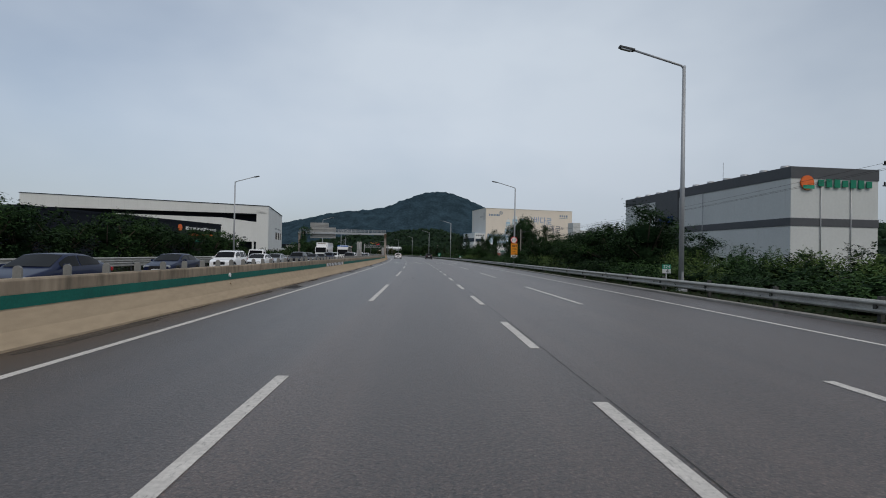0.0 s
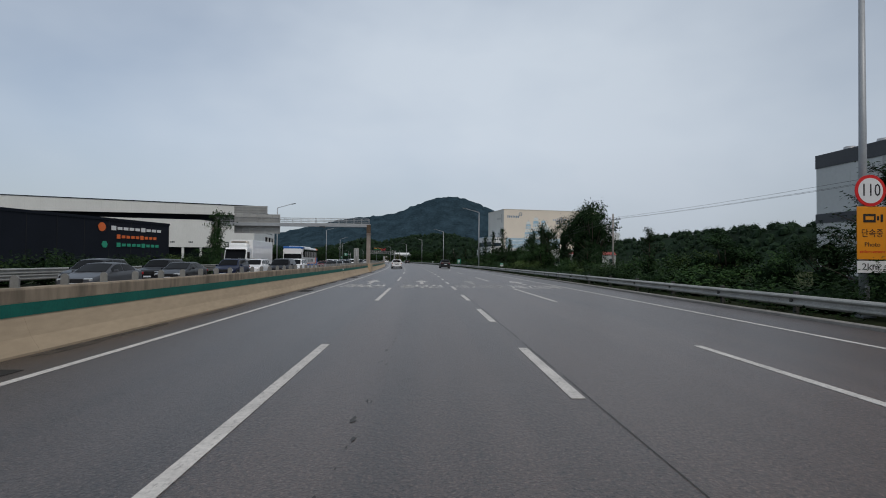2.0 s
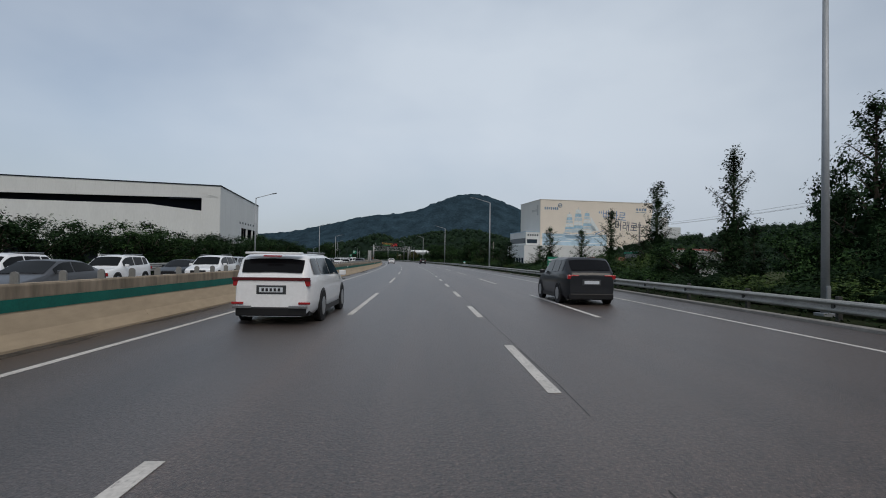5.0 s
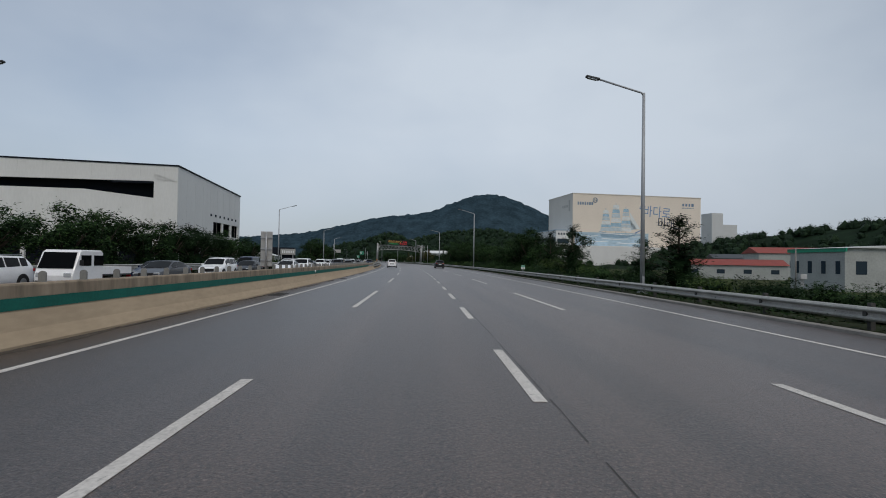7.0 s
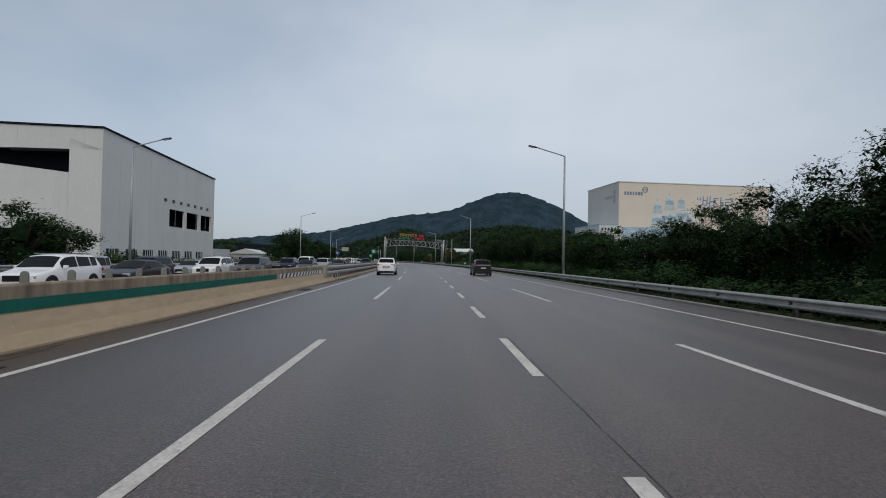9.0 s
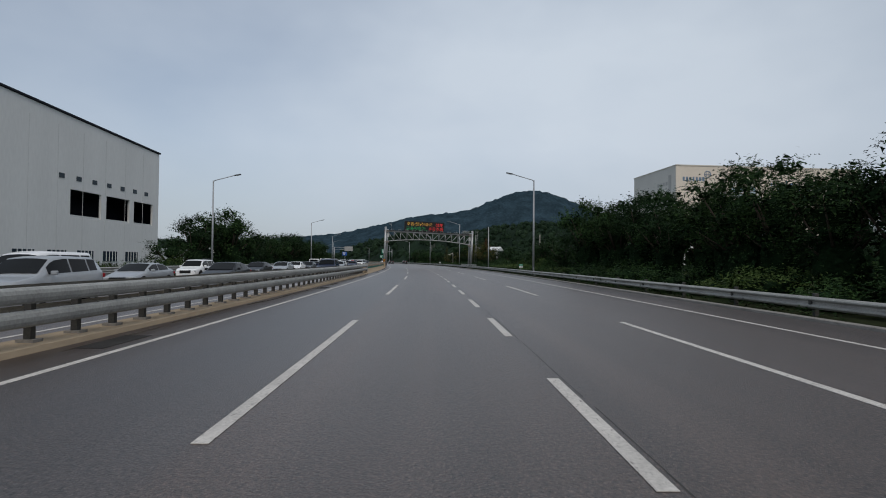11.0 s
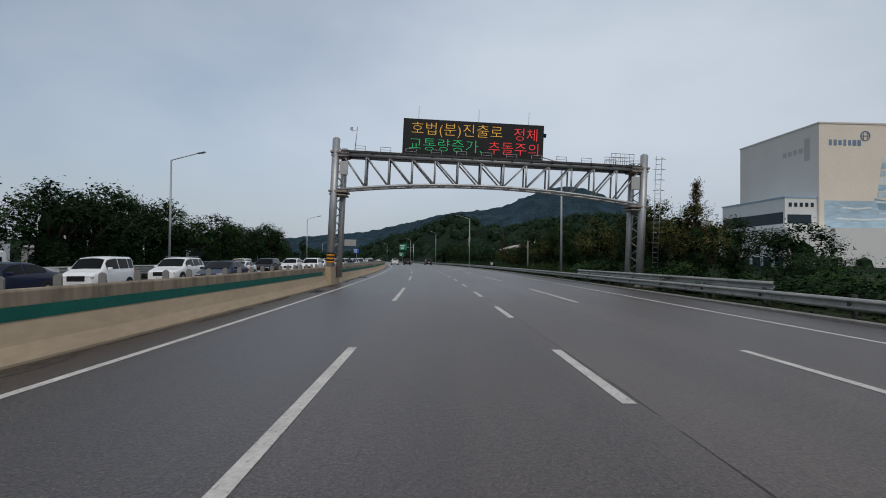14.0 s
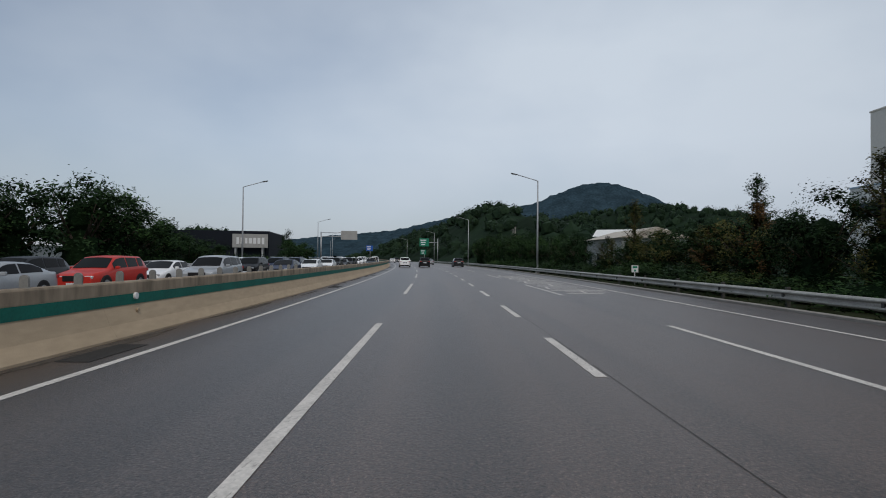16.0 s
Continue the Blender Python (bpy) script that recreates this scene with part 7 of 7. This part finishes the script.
def coach():
    """A touring coach, white with blue and orange bands."""
    ob = empty("coach", pose(0, 0, 0), "white touring coach with blue and orange stripes", "bus", "traffic")
    part("body", boxed((0, 0, 1.85), (2.5, 11.8, 2.9), 0.16), PAINT["white"], ob)
    part("roof_pod", boxed((0, 1.0, 3.36), (1.7, 7.0, 0.22), 0.08), PAINT["white"], ob)
    part("front_cap", boxed((0, 5.1, 3.2), (2.52, 1.62, 0.34), 0.1), PAINT["blue"], ob, "blue roof front")
    slab_x = bmesh.new()
    for x in (-1.16, 1.16):
        slab_x.faces.new([slab_x.verts.new((x, yy, zz)) for yy, zz in ((5.8, 1.35), (5.98, 1.35), (5.86, 2.95), (5.7, 3.0))])
    slab_x.verts.ensure_lookup_table()
    for k in range(4):
        slab_x.faces.new([slab_x.verts[i] for i in (k, (k + 1) % 4, 4 + (k + 1) % 4, 4 + k)])
    bmesh.ops.recalc_face_normals(slab_x, faces=slab_x.faces)
    part("windshield", slab_x, M_GLASS, ob)
    for sd in (-1, 1):
        part("front_pillar", boxed((sd * 1.2, 5.86, 2.15), (0.09, 0.1, 1.6), 0.03), PAINT["white"], ob)
        part("wiper", tubed((sd * 0.3, 5.99, 1.4), (sd * 0.85, 5.93, 2.1), 0.015, n=5), M_DARK, ob)
    part("bumper", boxed((0, 5.92, 0.7), (2.45, 0.1, 0.5), 0.05), PAINT["white"], ob)
    part("blue_band", boxed((0, -0.1, 0.95), (2.53, 11.5, 0.24)), PAINT["blue"], ob, "blue stripe along the side")
    part("orange_band", boxed((0, -0.1, 1.17), (2.53, 11.5, 0.09)), M_SIGNORANGE, ob, "thin orange stripe along the side")
    part("tail_panel", boxed((0, -5.3, 1.5), (2.535, 1.1, 1.0), 0.05), PAINT["blue"], ob)
    part("tail_cap", boxed((0, -5.35, 3.15), (2.53, 1.1, 0.32), 0.1), M_SIGNORANGE, ob)
    part("tail_flash", boxed((0, -4.5, 1.55), (2.538, 0.5, 0.9), 0.02), M_SIGNORANGE, ob)
    for sd in (-1, 1):
        part("window_band", boxed((sd * 1.25, -0.3, 2.5), (0.03, 10.9, 1.05), 0.01), M_GLASS_BACK, ob)
        for k in range(7):
            part("curtain", boxed((sd * 1.262, -4.5 + 1.35 * k, 2.4), (0.012, 0.9, 0.72)), M_CURTAIN, ob)
            part("pillar", boxed((sd * 1.265, -5.2 + 1.35 * k, 2.45), (0.02, 0.07, 1.0)), M_DARK, ob)
        for yy in (3.7, -3.2):
            part("wheel_arch", tubed((sd * 1.1, yy, 0.55), (sd * 1.262, yy, 0.55), 0.62, n=20), M_DARK, ob)
            wheel(ob, sd * 1.12, yy, 0.5, 0.3)
        part("headlight", boxed((sd * 0.95, 5.96, 0.85), (0.4, 0.06, 0.22), 0.03), M_LAMP, ob)
        part("mirror", boxed((sd * 1.45, 6.05, 2.45), (0.2, 0.14, 0.5), 0.04), M_DARK, ob)
    bars("letter_bar", -0.4, 0.4, 1.1, 0.13, 4, M_INK, ob, 5.98, 2)
    for k in range(4):
        part("letter_bar", boxed((-1.262, 1.2 - 0.95 * k, 1.55), (0.012, 0.42, 0.4)), M_INK, ob)
        part("letter_bar", boxed((1.262, 1.2 - 0.95 * k, 1.55), (0.012, 0.42, 0.4)), M_INK, ob)
    return ob


JAM = """17 2 sedan navy;34 3 sedan navy;44.5 3 suv white;53 3 sedan white;61 3 sedan silver;72 3 suv dark;83.3 3 sedan grey;88.5 4 suv dark;93.2 3 sedan dark;97 4 suv black;103.5 3 suv navy;
107 2 suv black;110 3 suv white;113.6 2 suv white;138.6 2 sedan grey;152.5 3 sedan maroon;149 2 sedan silver;162.5 3 suv white;160 2 sedan grey;171 3 suv white;176 2 suv white;180 3 sedan dark;187 2 sedan black;190 3 suv silver;
201 2 suv grey;206 3 sedan dark;215 3 van silver;224 4 suv white;234.3 3 sedan grey;241 4 sedan navy;244.5 3 suv white;253 3 sedan dark;265 4 van navy;255.2 2 sedan white;263.6 2 suv white;272 3 suv white;279.6 3 suv white;
286.8 3 sedan dark;288 4 hatch silver;295 4 suv navy;303 4 sedan silver;298.2 3 suv white;297.3 2 suv grey;310 3 sedan white;318 2 sedan dark;323.6 3 suv navy;334.5 3 van white;330 2 suv silver;343 3 sedan silver;340 4 suv white;
347 2 sedan black;359.6 4 suv white;358 3 sedan black;366.3 3 sedan black;375.4 3 sedan silver;383 3 sedan white;368.4 1 suv navy;391.8 3 sedan dark;399 3 sedan black;401.8 2 sedan silver;405.6 3 sedan silver;416.6 3 sedan navy;
423.3 3 hatch white;431.7 3 suv white;437.2 3 sedan grey;430.2 2 sedan navy;442.8 3 sedan white;454.9 4 hatch cream;452 3 suv black;463.5 3 suv white;458.5 2 suv white;467 4 sedan dark;472.6 3 sedan silver;478.8 4 suv dark;479.2 3 suv red;485.2 3 sedan white;
483.8 2 suv silver;491.5 4 sedan white;494.6 3 sedan white;509.6 4 suv white;502 3 suv black;509.9 3 suv navy;519.4 3 suv navy;531 3 sedan white;540 3 sedan grey"""
for row in JAM.replace("\n", "").split(";"):
    a, b, c, e = row.split()
    oncoming(c, e, float(a), int(b))
for s, lane in ((226.0, 3), (411.3, 3), (66.5, 4), (421.0, 4)):
    crew = s in (226.0, 411.3)
    tk = pickup("white", "white light truck with a double cab" if crew else "white light truck with an open flat bed", crew)
    d = LANES[lane]
    tk.matrix_basis = place(s + 2.5, d, fall(d) - 0.004, 180)
tk = box_truck()
tk.matrix_basis = place(116.2 + 5.2, -19.6, fall(-19.6) - 0.004, 180)
tk = coach()
tk.matrix_basis = place(129.6 + 5.9, -16.4, fall(-16.4) - 0.004, 180)
# the queue goes on into the distance
jr = random.Random(21)
for lane in (1, 2, 3, 4):
    s = {1: 560, 2: 500, 3: 550, 4: 520}[lane]
    while s < 720:
        form = jr.choice(("sedan", "sedan", "suv", "suv", "van", "hatch"))
        oncoming(form, jr.choice(("white", "white", "white", "silver", "grey", "dark", "black", "navy")) if form in ("sedan", "suv") else ("white" if form == "van" else "cream"), s, lane, True)
        s += FORMS[form]["L"] + jr.uniform(2.5, 7.0)


def ahead(form, colour, s_rear, d, turn=0.0):
    put(fetch(form, colour), place(s_rear + FORMS[form]["L"] / 2, d, -0.004, turn))


tagged(fetch("mpv", "white"), "white minivan with dark glass in the inner lane")
ahead("mpv", "white", 155.4, -3.2)
ahead("suv", "dark", 161.8, 6.1)
ahead("suv", "white", 311.0, -3.4)
ahead("suv", "dark", 314.0, 6.6)
ahead("suv", "white", 548, -3.4)
ahead("suv", "black", 550, 0.1)
ahead("sedan", "silver", 585, 3.4)
ahead("suv", "dark", 556, 6.7)
ahead("sedan", "white", 640, -3.4)
ahead("suv", "grey", 665, 0.0)
ahead("sedan", "dark", 700, 3.4)
